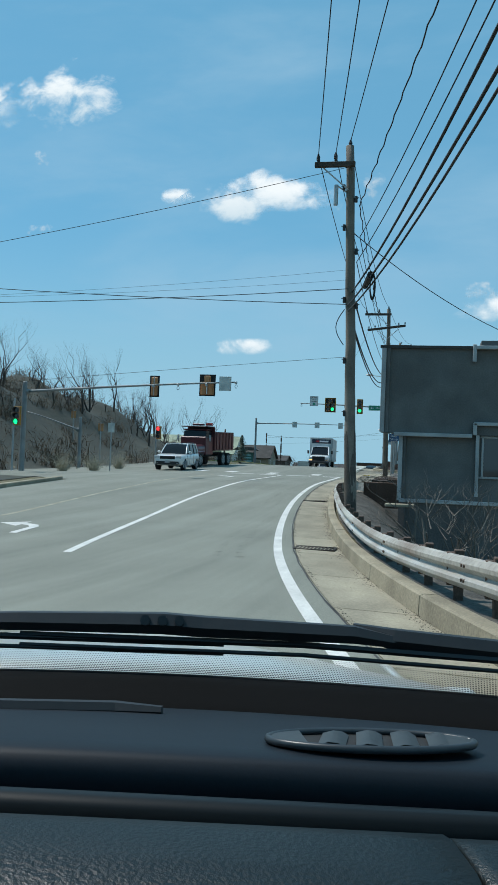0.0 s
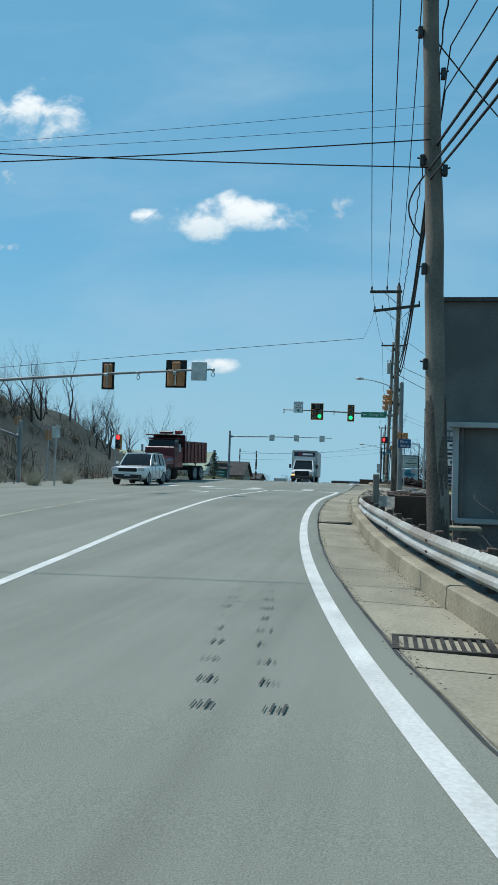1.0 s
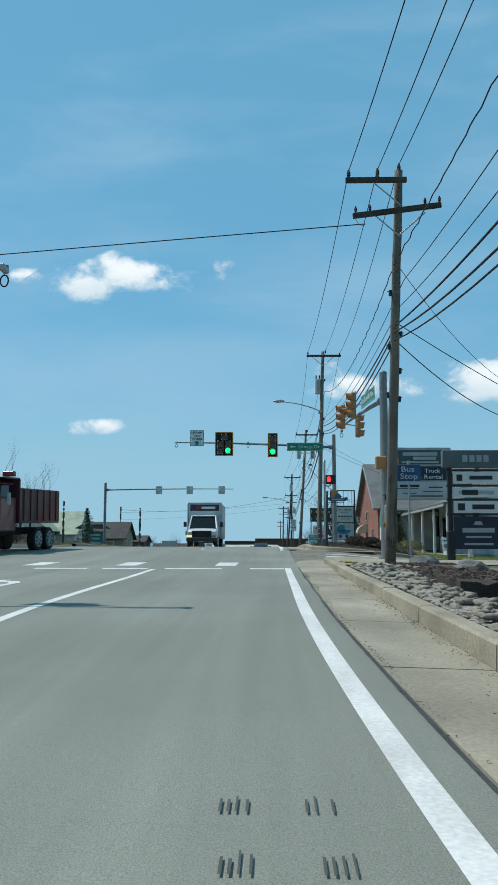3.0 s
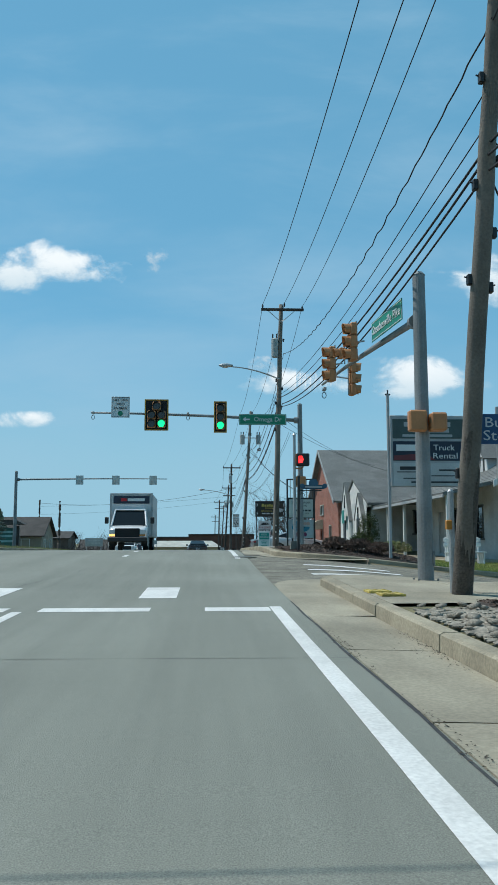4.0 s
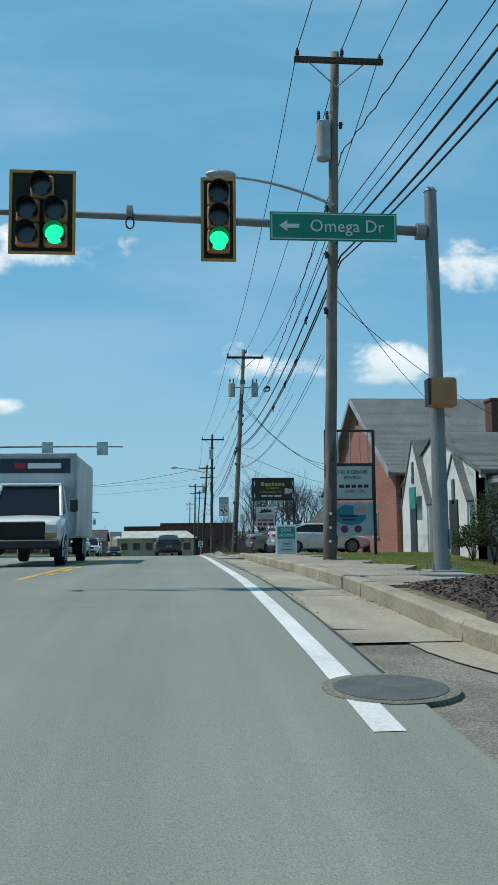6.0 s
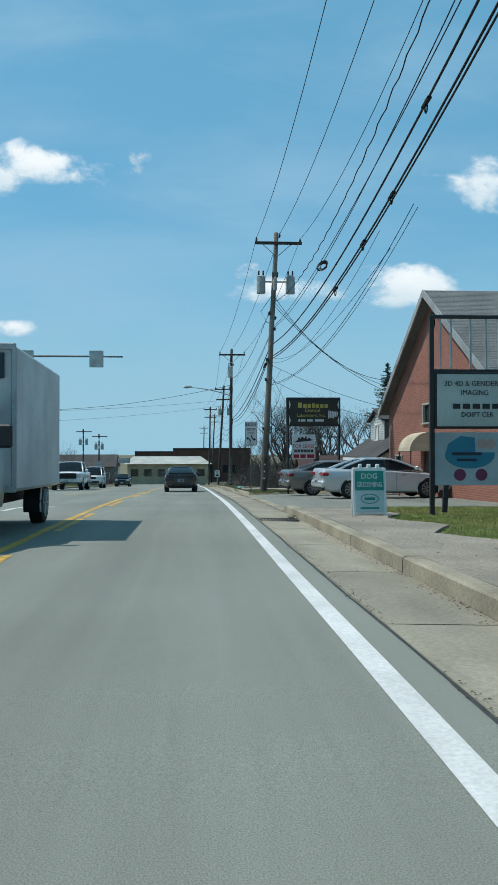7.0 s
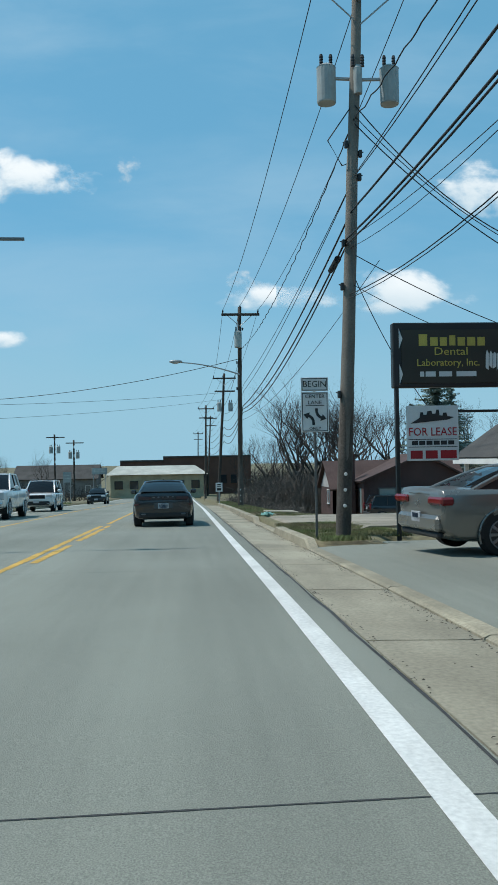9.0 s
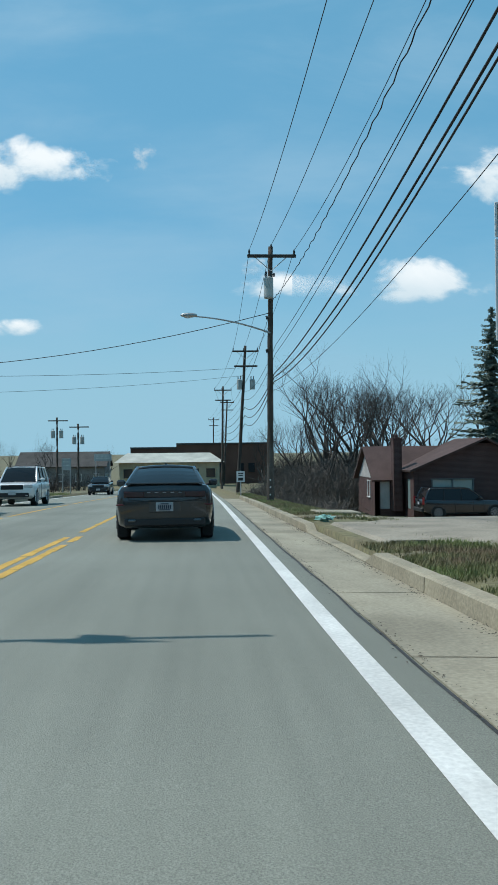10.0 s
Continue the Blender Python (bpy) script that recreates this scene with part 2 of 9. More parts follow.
CHROME = mat("chrome", (0.6, 0.6, 0.6), 0.15, 0.9, bump=0)
CAR_GLASS = glass_mat("car_glass", (0.012, 0.014, 0.016), 0.03)
CAR_GLASS.node_tree.nodes["Principled BSDF"].inputs["Specular IOR Level"].default_value = 0.3
PLASTIC = mat("black_plastic", (0.02, 0.02, 0.021), 0.65, grain=60, amount=0.1, bump=0.05)
TAIL_RED = glass_mat("tail_lamp_red", (0.16, 0.006, 0.008), 0.12)
LAMP_CLEAR = glass_mat("headlamp_clear", (0.45, 0.46, 0.47), 0.08)
AMBER = glass_mat("amber_lens", (0.45, 0.16, 0.02), 0.15)
PLATE = mat("plate_white", (0.45, 0.46, 0.48), 0.5, bump=0)
GREEN_LENS = glow_mat("green_lens_lit", (0.02, 0.72, 0.22), 2.0)
RED_LENS = glow_mat("red_lens_lit", (0.95, 0.03, 0.03), 2.6)
DARK_LENS = glass_mat("dark_lens", (0.02, 0.016, 0.014), 0.25)


def paint(name, rgb, rough=0.28, metal=0.0):
    return mat(name, rgb, rough, metal, grain=90, amount=0.05, stain=0.9, stain_amount=0.05, bump=0.01, coat=0.6)


# ---- building blocks ----
def link(name, bm, material, smooth=False):
    me = bpy.data.meshes.new(name)
    bmesh.ops.recalc_face_normals(bm, faces=bm.faces)
    for f in bm.faces:
        f.smooth = smooth
    bm.to_mesh(me)
    bm.free()
    for one in material if isinstance(material, (list, tuple)) else [material]:
        me.materials.append(one)
    return me


def part(name, bm, material, parent, label="", smooth=False, m=None):
    ob = new(name, link(name, bm, material, smooth))
    ob.parent = parent
    if m is not None:
        ob.matrix_basis = m
    return tagged(ob, label)


def thing(name, label, category, m=None, group="", kind=""):
    ob = new(name)
    ob.empty_display_size = 0.2
    if m is not None:
        ob.matrix_basis = m
    return tagged(ob, label, category, group, kind)


def solid(name, bm, material, label, category, m=None, group="", kind="", smooth=False):
    ob = new(name, link(name, bm, material, smooth))
    if m is not None:
        ob.matrix_basis = m
    return tagged(ob, label, category, group, kind)


def box(bm, c, s, bev=0.0, m=None):
    """A box of size s about c, its edges taken off by bev."""
    r = bmesh.ops.create_cube(bm, size=1.0, matrix=Matrix.LocRotScale(Vector(c), None, Vector(s)))
    if bev:
        es = list({e for v in r["verts"] for e in v.link_edges})
        g = bmesh.ops.bevel(bm, geom=es, offset=bev, segments=1, affect="EDGES", profile=0.5)
        if m is not None:
            bmesh.ops.transform(bm, matrix=m, verts=list({v for f in g["faces"] for v in f.verts} | {v for v in r["verts"] if v.is_valid}))
    elif m is not None:
        bmesh.ops.transform(bm, matrix=m, verts=r["verts"])
    return bm


def rod(bm, a, b, r0, r1=None, seg=10, caps=True):
    """A round bar from a to b."""
    a, b = Vector(a), Vector(b)
    r1 = r0 if r1 is None else r1
    q = (b - a).to_track_quat("Z", "Y").to_matrix().to_4x4()
    bmesh.ops.create_cone(bm, cap_ends=caps, segments=seg, radius1=r0, radius2=r1, depth=(b - a).length, matrix=Matrix.Translation((a + b) / 2) @ q)
    return bm


def tube(bm, pts, r, seg=6):
    """A round bar through points, of one radius or one for each point."""
    pts = [Vector(p) for p in pts]
    rs = r if isinstance(r, (list, tuple)) else [r] * len(pts)
    rings = []
    for i, p in enumerate(pts):
        d = (pts[min(i + 1, len(pts) - 1)] - pts[max(i - 1, 0)]).normalized()
        s = d.cross(Vector((0, 0, 1)))
        s = s.normalized() if s.length > 1e-4 else Vector((1, 0, 0))
        u = s.cross(d)
        rings.append([bm.verts.new(p + rs[i] * (math.cos(2 * math.pi * k / seg) * s + math.sin(2 * math.pi * k / seg) * u)) for k in range(seg)])
    for a, b in zip(rings, rings[1:]):
        for k in range(seg):
            bm.faces.new((a[k], a[(k + 1) % seg], b[(k + 1) % seg], b[k]))
    if seg > 2:
        bm.faces.new(rings[0][::-1])
        bm.faces.new(rings[-1])
    return bm


def prism(bm, outline, a, b, m=None):
    """An outline of (x, y) points pushed from z = a to z = b, then placed by m."""
    lo = [bm.verts.new((x, y, a)) for x, y in outline]
    hi = [bm.verts.new((x, y, b)) for x, y in outline]
    n = len(lo)
    bm.faces.new(lo[::-1])
    bm.faces.new(hi)
    for k in range(n):
        bm.faces.new((lo[k], lo[(k + 1) % n], hi[(k + 1) % n], hi[k]))
    if m is not None:
        bmesh.ops.transform(bm, matrix=m, verts=lo + hi)
    return bm


def sheet(bm, rows):
    """A skin over rows of points."""
    vs = [[bm.verts.new(p) for p in row] for row in rows]
    for a, b in zip(vs, vs[1:]):
        for k in range(len(a) - 1):
            bm.faces.new((a[k], a[k + 1], b[k + 1], b[k]))
    return bm


def skirt(bm, d=0.25):
    """Turns a sheet's rim down, so that it has thickness at its edges."""
    rim = [e for e in bm.edges if e.is_boundary]
    g = bmesh.ops.extrude_edge_only(bm, edges=rim)
    for v in g["geom"]:
        if isinstance(v, bmesh.types.BMVert):
            v.co.z -= d
    return bm


def B():
    return bmesh.new()


STAND = pose(0, 0, 0, 90, 0, 0)   # turns the xy plane upright, facing -y


def words(text, size, material, parent, m, label="", width=0.0, name="lettering"):
    """Raised lettering in the built-in font, centred at m, upright in the xz plane facing -y."""
    cu = bpy.data.curves.new(name, "FONT")
    cu.body, cu.size, cu.align_x, cu.align_y, cu.extrude, cu.resolution_u = text, size, "CENTER", "CENTER", 0.004, 2
    tmp = bpy.data.objects.new(name, cu)
    scene.collection.objects.link(tmp)
    me = bpy.data.meshes.new_from_object(tmp.evaluated_get(bpy.context.evaluated_depsgraph_get()))
    bpy.data.objects.remove(tmp)
    me.materials.clear()
    me.materials.append(material)
    k = 1.0
    if width and len(me.vertices):
        span = max(v.co.x for v in me.vertices) - min(v.co.x for v in me.vertices)
        k = width / max(span, 1e-3)
    ob = new(name, me)
    ob.parent = parent
    ob.matrix_basis = m @ STAND @ Matrix.Diagonal((k, 1, 1, 1))
    return tagged(ob, label)


def bars(rows, material, parent, m, name="lettering_bar"):
    """Plain bars for writing that cannot be read: rows of (x, z, width, height)."""
    for x, z, w, h in rows:
        bm = B()
        box(bm, (x, 0, z), (w, 0.006, h))
        part(name, bm, material, parent, m=m)


# ---- the lie of the land ----
HEIGHTS = ((-60, 1.3), (-20, 0.6), (0, 0.15), (10, -0.22), (20, -0.22), (30, 0.07), (40, 0.40), (50, 0.57), (60, 0.80), (68, 1.08), (74, 1.17),
           (82, 1.08), (90, 0.97), (100, 0.76), (110, 0.45), (120, 0.14), (140, -0.50), (170, -1.6), (210, -3.0), (260, -4.2), (400, -5.5), (900, -8.0), (4000, -12.0))


def gz(y):
    """The road's height along its way, eased between the given heights."""
    ys = [p[0] for p in HEIGHTS]
    if y <= ys[0]:
        return HEIGHTS[0][1]
    for i in range(len(ys) - 1):
        if y <= ys[i + 1]:
            a, b = HEIGHTS[i], HEIGHTS[i + 1]
            pa, pb = HEIGHTS[max(i - 1, 0)], HEIGHTS[min(i + 2, len(ys) - 1)]
            d = b[0] - a[0]
            ma, mb = (b[1] - pa[1]) / (b[0] - pa[0]), (pb[1] - a[1]) / (pb[0] - a[0])
            t = (y - a[0]) / d
            return (2 * t**3 - 3 * t**2 + 1) * a[1] + (t**3 - 2 * t**2 + t) * d * ma + (3 * t**2 - 2 * t**3) * b[1] + (t**3 - t**2) * d * mb
    return HEIGHTS[-1][1]


def ease(a, b, v):
    t = min(1.0, max(0.0, (v - a) / (b - a)))
    return t * t * (3 - 2 * t)


def bend(y):
    """How far the road lies to the right of its later straight line."""
    near = 0.19 * (1 - ease(5.0, 16.0, y))
    if y >= 42:
        return 0.0
    if y >= 4:
        return 0.0031 * (42 - y) ** 2 + near
    return 0.0031 * 38**2 + 0.2 * (4 - y) + near


def ux(u, y):
    """x of a line u metres to the right of the road's right edge line."""
    return -4.65 + u + bend(y)


def on(u, y, dz=0.0):
    return Vector((ux(u, y), y, gz(y) + dz))


def span(a, b, step):
    n = max(1, round((b - a) / step))
    return [a + (b - a) * i / n for i in range(n + 1)]


def strip(bm, u0, u1, y0, y1, dz, step=1.5, thick=0.0):
    """A ribbon along the road."""
    rows = [(on(u0, y, dz), on(u1, y, dz)) for y in span(y0, y1, step)]
    if thick:
        low = Vector((0, 0, -thick))
        rows = [(a + low, a, b, b + low, a + low) for a, b in rows]
    return sheet(bm, rows)


# ---- ground, one sheet to the horizon ----
def fall(x, y):
    """The side street and the plots beside it sink away from the main road."""
    return 0.65 * ease(-3.0, 5.0, x) * ease(54, 58, y) * (1 - ease(79, 90, y))


def lot(x, y):
    """The car park level with the road."""
    return 92.4 < y < (108.3 if x < -1.9 else 109.2) and x < 8


def land(x, y):
    """Height of the natural ground."""
    u = x - ux(0, y)
    z = gz(y)
    n = noise.noise((x * 0.15, y * 0.15, 3.1))
    if -11.0 < u < 1.45:
        return z - 0.14
    if u >= 1.45:
        if 64.5 < y < 68.4 and x < -.75 and math.hypot(x + .75, y - 68.3) > 2.3:
            return z - 0.14 - fall(x, y)
        if lot(x, y):
            return z - 0.1
        side = ease(56.3, 57.0, y) * (1 - ease(65.2, 65.8, y))           # the side street's bed
        up = 0.11 + 0.05 * n * ease(2, 6, u)
        drop = (1 - ease(43, 48, y)) * ease(1.9, 5.5, u) * -2.1            # the bank behind the guard rail
        mound = 0.02 * ease(2.0, 3.2, u) * ease(104, 107, y) * (1 - ease(118, 121, y))
        dip = -1.45 * ease(2.2, 4.5, u) * ease(119, 150, y) * (1 - ease(185, 230, y))
        return z + (up + drop + mound + dip) * (1 - side) - 0.14 * side - fall(x, y)
    d = -11.0 - u
    hill = 7.0 * ease(5.0, 20.0, d) * ease(18, 40, y) * (1 - ease(74, 112, y)) * (0.9 + 0.25 * n)
    away = (1 - ease(34, 37, y) * (1 - ease(66, 76, y)))
    return z + 0.12 * away + hill + 0.25 * n * ease(6, 20, d) - 0.14 * (1 - away)


def graded(a, b, near, k):
    """Steps from a outwards to b, fine at first."""
    out, s = [a], near
    while abs(out[-1] - b) > s:
        out.append(out[-1] + math.copysign(s, b - a))
        s *= k
    return out + [b]


bm = B()
ys = graded(-30, -900, 4, 1.4)[::-1][:-1] + span(-30, 130, 1.0) + graded(130, 4200, 2, 1.12)[1:]
us = graded(-11.01, -2500, 0.7, 1.14)[::-1] + [-10.9, -8, -5, -2, 0, 1.44] + graded(1.46, 2500, 0.35, 1.12)
sheet(bm, [[(ux(u, y), y, land(ux(u, y), y)) for u in us] for y in ys])
tagged(solid("ground", bm, GRASS_SOIL, "spring grass and bare soil beside the road", "ground", kind="structure", smooth=True))

# ---- road ----
bm = B()
strip(bm, -10.75, 0.32, -60, 400, 0.0, 0.5, 0.25)
road = solid("road", bm, ASPHALT, "sun-bleached grey asphalt main road", "road", kind="structure")
bm = B()
strip(bm, -10.0, 0.3, 400, 2500, 0.0, 40, 0.25)
solid("road", bm, ASPHALT, "far stretch of the grey asphalt road", "road", kind="structure")
# the side street on the right and the one on the left
bm = B()
rows = []
for x in span(-4.3, -.7, .2) + span(-.5, 60, 1.2):
    y0 = 57.3 - .5 * ease(-2.6, -1.0, x) if x > -3.2 else 56.2
    y1 = 65.62 if x > -.75 else 68.3 - math.sqrt(max(0.0, 2.72**2 - (x + .75) ** 2))
    y1 = 69.0 if x < -3.42 else max(65.62, y1)
    rows.append([(x, y0 + (y1 - y0) * k / 12, gz(y0 + (y1 - y0) * k / 12) - 0.024 - fall(x, y0 + (y1 - y0) * k / 12)) for k in range(13)])
sheet(bm, rows)
solid("road", bm, ASPHALT_OLD, "worn dark cracked asphalt of the side street mouth", "road", kind="structure")
bm = B()
sheet(bm, [[(x, y, gz(y) - 0.02) for y in span(36, 69, 1.0)] for x in span(-60, -15.2, 1.5)])
solid("road", bm, ASPHALT, "grey asphalt side street across the junction", "road", kind="structure")

# ---- painted lines ----
def line(u0, u1, y0, y1, material, label, dz=0.004):
    bm = B()
    strip(bm, u0, u1, y0, y1, dz, 0.5)
    return solid("road_line", bm, material, label, "road marking", kind="structure")


EDGE = "solid white edge line on the asphalt"
line(-0.08, 0.08, -40, 52.2, LINE_WHITE, EDGE)
line(-0.08, 0.08, 65.8, 240, LINE_WHITE, EDGE)
line(-3.58, -3.44, 12.9, 51.6, LINE_WHITE, "solid white lane line on the asphalt")
for k in range(5):
    line(-3.58, -3.46, -38 + 9.5 * k, -35 + 9.5 * k, LINE_WHITE, "broken white lane line on the asphalt")
line(-6.98, -6.84, -40, 48, mat("worn_pale_line", (.36, .34, .25), .8, grain=20, amount=.3, stain=1.5, stain_amount=.2, bump=.1), "worn pale centre line on the asphalt")


def worn_line(u0, u1, y0, y1, seed, keep):
    """A painted line that traffic has chipped: short pieces with ragged ends, some of them gone."""
    r_ = random.Random(seed)
    bm = B()
    y = y0
    while y < y1:
        d = r_.uniform(.25, 1.3)
        if r_.random() < keep:
            a, b = u0 + r_.uniform(-.012, .02), u1 + r_.uniform(-.02, .012)
            sheet(bm, [(on(a, q, .004), on(b, q, .004)) for q in span(y, min(y + d * r_.uniform(.93, 1.0), y1), .4)])
        y += d
    return solid("road_line", bm, LINE_YELLOW, "chipped yellow centre line on the asphalt", "road marking", kind="structure")


worn_line(-3.66, -3.51, 76, 119.5, 3, .985)
for k in range(5):
    worn_line(-3.42, -3.28, 77.5 + 9.2 * k, 82.9 + 9.2 * k, 20 + k, .9)
worn_line(-3.42, -3.29, 112, 117, 40, 1.0)
worn_line(-3.58, -3.45, 121, 240, 41, .97)
worn_line(-6.95, -6.82, 112, 240, 42, .97)
for k in range(2):
    y = 67 + 4.2 * k
    line(-3.6, -3.46, y, y + 1.2, LINE_WHITE, "short white guide dash on the asphalt")
line(-10.35, -10.22, 80, 240, LINE_WHITE, EDGE)
for u0, u1 in ((-3.25, -1.75), (-1.0, -0.1), (-6.7, -5.3), (-4.9, -3.7)):
    line(u0, u1, 51.6, 52.1, LINE_WHITE, "worn white stop bar across the lane")
for u0 in (-2.05, -4.9, -7.6, -9.6):
    line(u0, u0 + 0.6, 53.6, 55.8, LINE_WHITE, "white crosswalk bar on the asphalt")
for x0, y0, x1, y1 in ((-3.16, 59.75, -.7, 59.75), (-3.07, 61.3, -.75, 61.1), (-2.96, 63.2, -.8, 62.3)):
    bm = B()
    sheet(bm, [[(x0 + (x1 - x0) * k / 6, y0 + (y1 - y0) * k / 6 + d, gz(y0 + (y1 - y0) * k / 6 + d) - .012 - fall(x0 + (x1 - x0) * k / 6, 61)) for d in (-.2, 0, .2)] for k in range(7)])
    solid("road_line", bm, LINE_WHITE, "worn white crosswalk bar over the side street", "road marking", kind="structure")


def arrow(u, y, flip=1):
    bm = B()
    for pts in (((-.08, 0), (.08, 0), (.08, 1.55), (-.08, 1.35)), ((-.08, 1.35), (.08, 1.55), (-.05, 1.95), (-.22, 1.75)), ((-.22, 1.75), (-.05, 1.95), (-.42, 2.2), (-.42, 1.85)), ((-.42, 2.6), (-1.0, 2.02), (-.42, 1.45))):
        bm.faces.new([bm.verts.new(on(u + flip * a, y + b, 0.006)) for a, b in pts])
    solid("road_arrow", bm, LINE_WHITE, "white left-turn arrow painted on the lane", "road marking", kind="structure")


arrow(-5.3, 15.5)
arrow(-5.3, 44.0)
arrow(-5.2, 84.0, -1)
arrow(-5.75, 93.6, -1)

# two columns of short dark tamped marks in the lane, and sealed cracks
bm = B()
rng = random.Random(4)
for k in range(34):
    y = 13.6 + 0.58 * k
    for c in (-0.88 - .24 * (1 - ease(13, 24, y)), -0.54 - .2 * (1 - ease(13, 24, y))):
        for j in range(4):
            u = c + 0.034 * j + rng.uniform(-.006, .006)
            if rng.random() < 0.93:
                a, b = on(u, y, 0.012), on(u + 0.02, y + rng.uniform(.12, .2), 0.012)
                bm.faces.new([bm.verts.new(p) for p in (a, Vector((b.x, a.y, a.z)), b, Vector((a.x, b.y, b.z)))])
tagged(solid("road_marks", bm, mat("dull_dark_mark", (.085, .085, .075), .9, bump=0), "short dark marks pressed into the asphalt", "road marks", kind="stuff"))
bm = B()


def crack(pts, w=0.02, dz=0.007):
    for a, b in zip(pts, pts[1:]):
        d = Vector((b.x - a.x, b.y - a.y, 0)).normalized()
        s = Vector((-d.y, d.x, 0)) * w * rng.uniform(.5, 1)
        bm.faces.new([bm.verts.new(p) for p in (a - s, a + s, b + s, b - s)])


def wobble(u0, y0, u1, y1, n, amp, dz=0.003):
    return [on(u0 + (u1 - u0) * i / n + rng.uniform(-amp, amp), y0 + (y1 - y0) * i / n, dz) for i in range(n + 1)]


crack(wobble(0.30, -5, 0.30, 53, 60, .012), 0.018)
crack(wobble(0.30, 67, 0.30, 140, 70, .012), 0.018)
for y in (23, 47.5, 57.0, 71, 96, 104.5, 131):
    crack(wobble(-9.5, y + rng.uniform(-.3, .3), 0.25, y, 24, .03), 0.007)
crack(wobble(-5.5, 46, -3.9, 62, 60, .04), 0.006)
tagged(solid("road_cracks", bm, PATCH, "sealed cracks and joints in the asphalt", "road cracks", kind="stuff"))

# ---- concrete shoulder slabs and kerb, in pieces ----
shoulder = thing("shoulder", "tan concrete gutter slabs along the road edge", "gutter", kind="structure")
kerb = thing("kerb", "tan concrete kerb along the road edge", "kerb", kind="structure")
SLABS = [(y, y + 3.0) for y in span(-9, 48, 3.0)] + [(y, y + 3.0) for y in span(69, 147, 3.0)]
DROPPED = (94.5, 97.5, 100.5, 103.5, 106.5, 115.5, 118.5)   # where drives cross the kerb
for i, (a, b) in enumerate(SLABS):
    bm = B()
    rows = []
    lift = rng.uniform(-.006, .006)
    flush = any(abs((a + b) / 2 - q) < 1.4 for q in DROPPED)
    ends = [any(abs(e - q) < 1.6 for q in DROPPED) for e in (a, b)]
    for k, y in enumerate((a + .015, a + .5, (a + b) / 2, b - .5, b - .015)):
        kh = .15 + .06 * (1 - ease(30, 46, y)) + lift
        if flush or (k == 0 and ends[0]) or (k == 4 and ends[1]):
            kh = .012
        rows.append([on(1.20, y, -0.12), on(1.21, y, kh - .02), on(1.25, y, kh), on(1.40, y, kh), on(1.42, y, -0.12)])
    sheet(bm, rows)
    for k in (0, -1):
        bm.faces.new([bm.verts.new(p) for p in rows[k]])
    part("kerb_stone", bm, KERB, kerb)
    bm = B()
    rows = []
    for y in (a + .012, (a + b) / 2, b - .012):
        rows.append([on(0.33, y, -0.2), on(0.33, y, 0.004), on(0.9, y, -0.012), on(1.195, y, -0.02), on(1.195, y, -0.2)])
    sheet(bm, rows)
    part("slab", bm, CONCRETE, shoulder)

# concrete gutter along the planted corner's kerb, and sealed cracks in the side street's mouth
bm = B()
sheet(bm, [[(-.75 + r * math.cos(radians(a)), 68.3 + r * math.sin(radians(a)), gz(68.3 + r * math.sin(radians(a))) - .012) for r in (2.69, 2.9, 3.12)] for a in span(180, 270, 7.5)])
sheet(bm, [[(x, y, gz(y) - .004) for x in (-4.33, -3.9, -3.44)] for y in (68.3, 68.7, 69.0)])
part("slab", bm, CONCRETE, shoulder)
bm = B()
for k in range(420):
    x, y = rng.uniform(-4.0, 5), rng.uniform(58.3, 65)
    a = rng.uniform(-.5, .5) if k % 3 else rng.uniform(1, 2)
    pts = [Vector((x, y, gz(y) - .016 - fall(x, y)))]
    for j in range(rng.choice((4, 6, 9))):
        a += rng.uniform(-.9, .9)
        q = pts[-1] + Vector((math.cos(a), math.sin(a), 0)) * rng.uniform(.04, .12)
        if not (58.2 < q.y < 65.3):
            break
        q.z = gz(q.y) - .016 - fall(q.x, q.y)
        pts.append(q)
    if len(pts) > 1:
        crack(pts, rng.uniform(.002, .007))
tagged(solid("road_cracks", bm, PATCH, "open cracks in the worn side street", "road cracks", kind="stuff"))

# corner of the near side: a rounded kerb and a concrete landing
def corner(name, cx, cy, r, a0, a1, label, tail=()):
    th = thing(name, label, "kerb", kind="structure")
    angs = span(a0, a1, math.copysign(45, a1 - a0))
    for p, q in zip(angs, angs[1:]):
        bm = B()
        rows = []
        for a in [p + (q - p) * (.004 + .992 * k / 8) for k in range(9)]:
            c, s = math.cos(radians(a)), math.sin(radians(a))
            row = []
            for rr, z in ((r, -0.14), (r, 0.12), (r - 0.03, 0.15), (r - 0.2, 0.15), (r - 0.21, -0.14)):
                x, y = cx + rr * c, cy + rr * s
                row.append((x, y, gz(y) + z - fall(x, y)))
            rows.append(row)
        sheet(bm, rows)
        for k in (0, -1):
            bm.faces.new([bm.verts.new(v) for v in rows[k]])
        part("kerb_stone", bm, KERB, th)
    for (x0, y0), (x1, y1) in tail:
        bm = B()
        d = Vector((x1 - x0, y1 - y0, 0))
        nrm = Vector((d.y, -d.x, 0)).normalized()
        rows = []
        for t in (0.004, 0.5, 0.996):
            c = Vector((x0, y0, 0)) + d * t
            rows.append([(c + nrm * o) + Vector((0, 0, gz(c.y) + z - fall(c.x, c.y))) for o, z in ((0.0, -0.14), (0.0, 0.12), (-0.03, 0.15), (-0.2, 0.15), (-0.21, -0.14))])
        sheet(bm, rows)
        for k in (0, -1):
            bm.faces.new([bm.verts.new(v) for v in rows[k]])
        part("kerb_stone", bm, KERB, th)
    return th


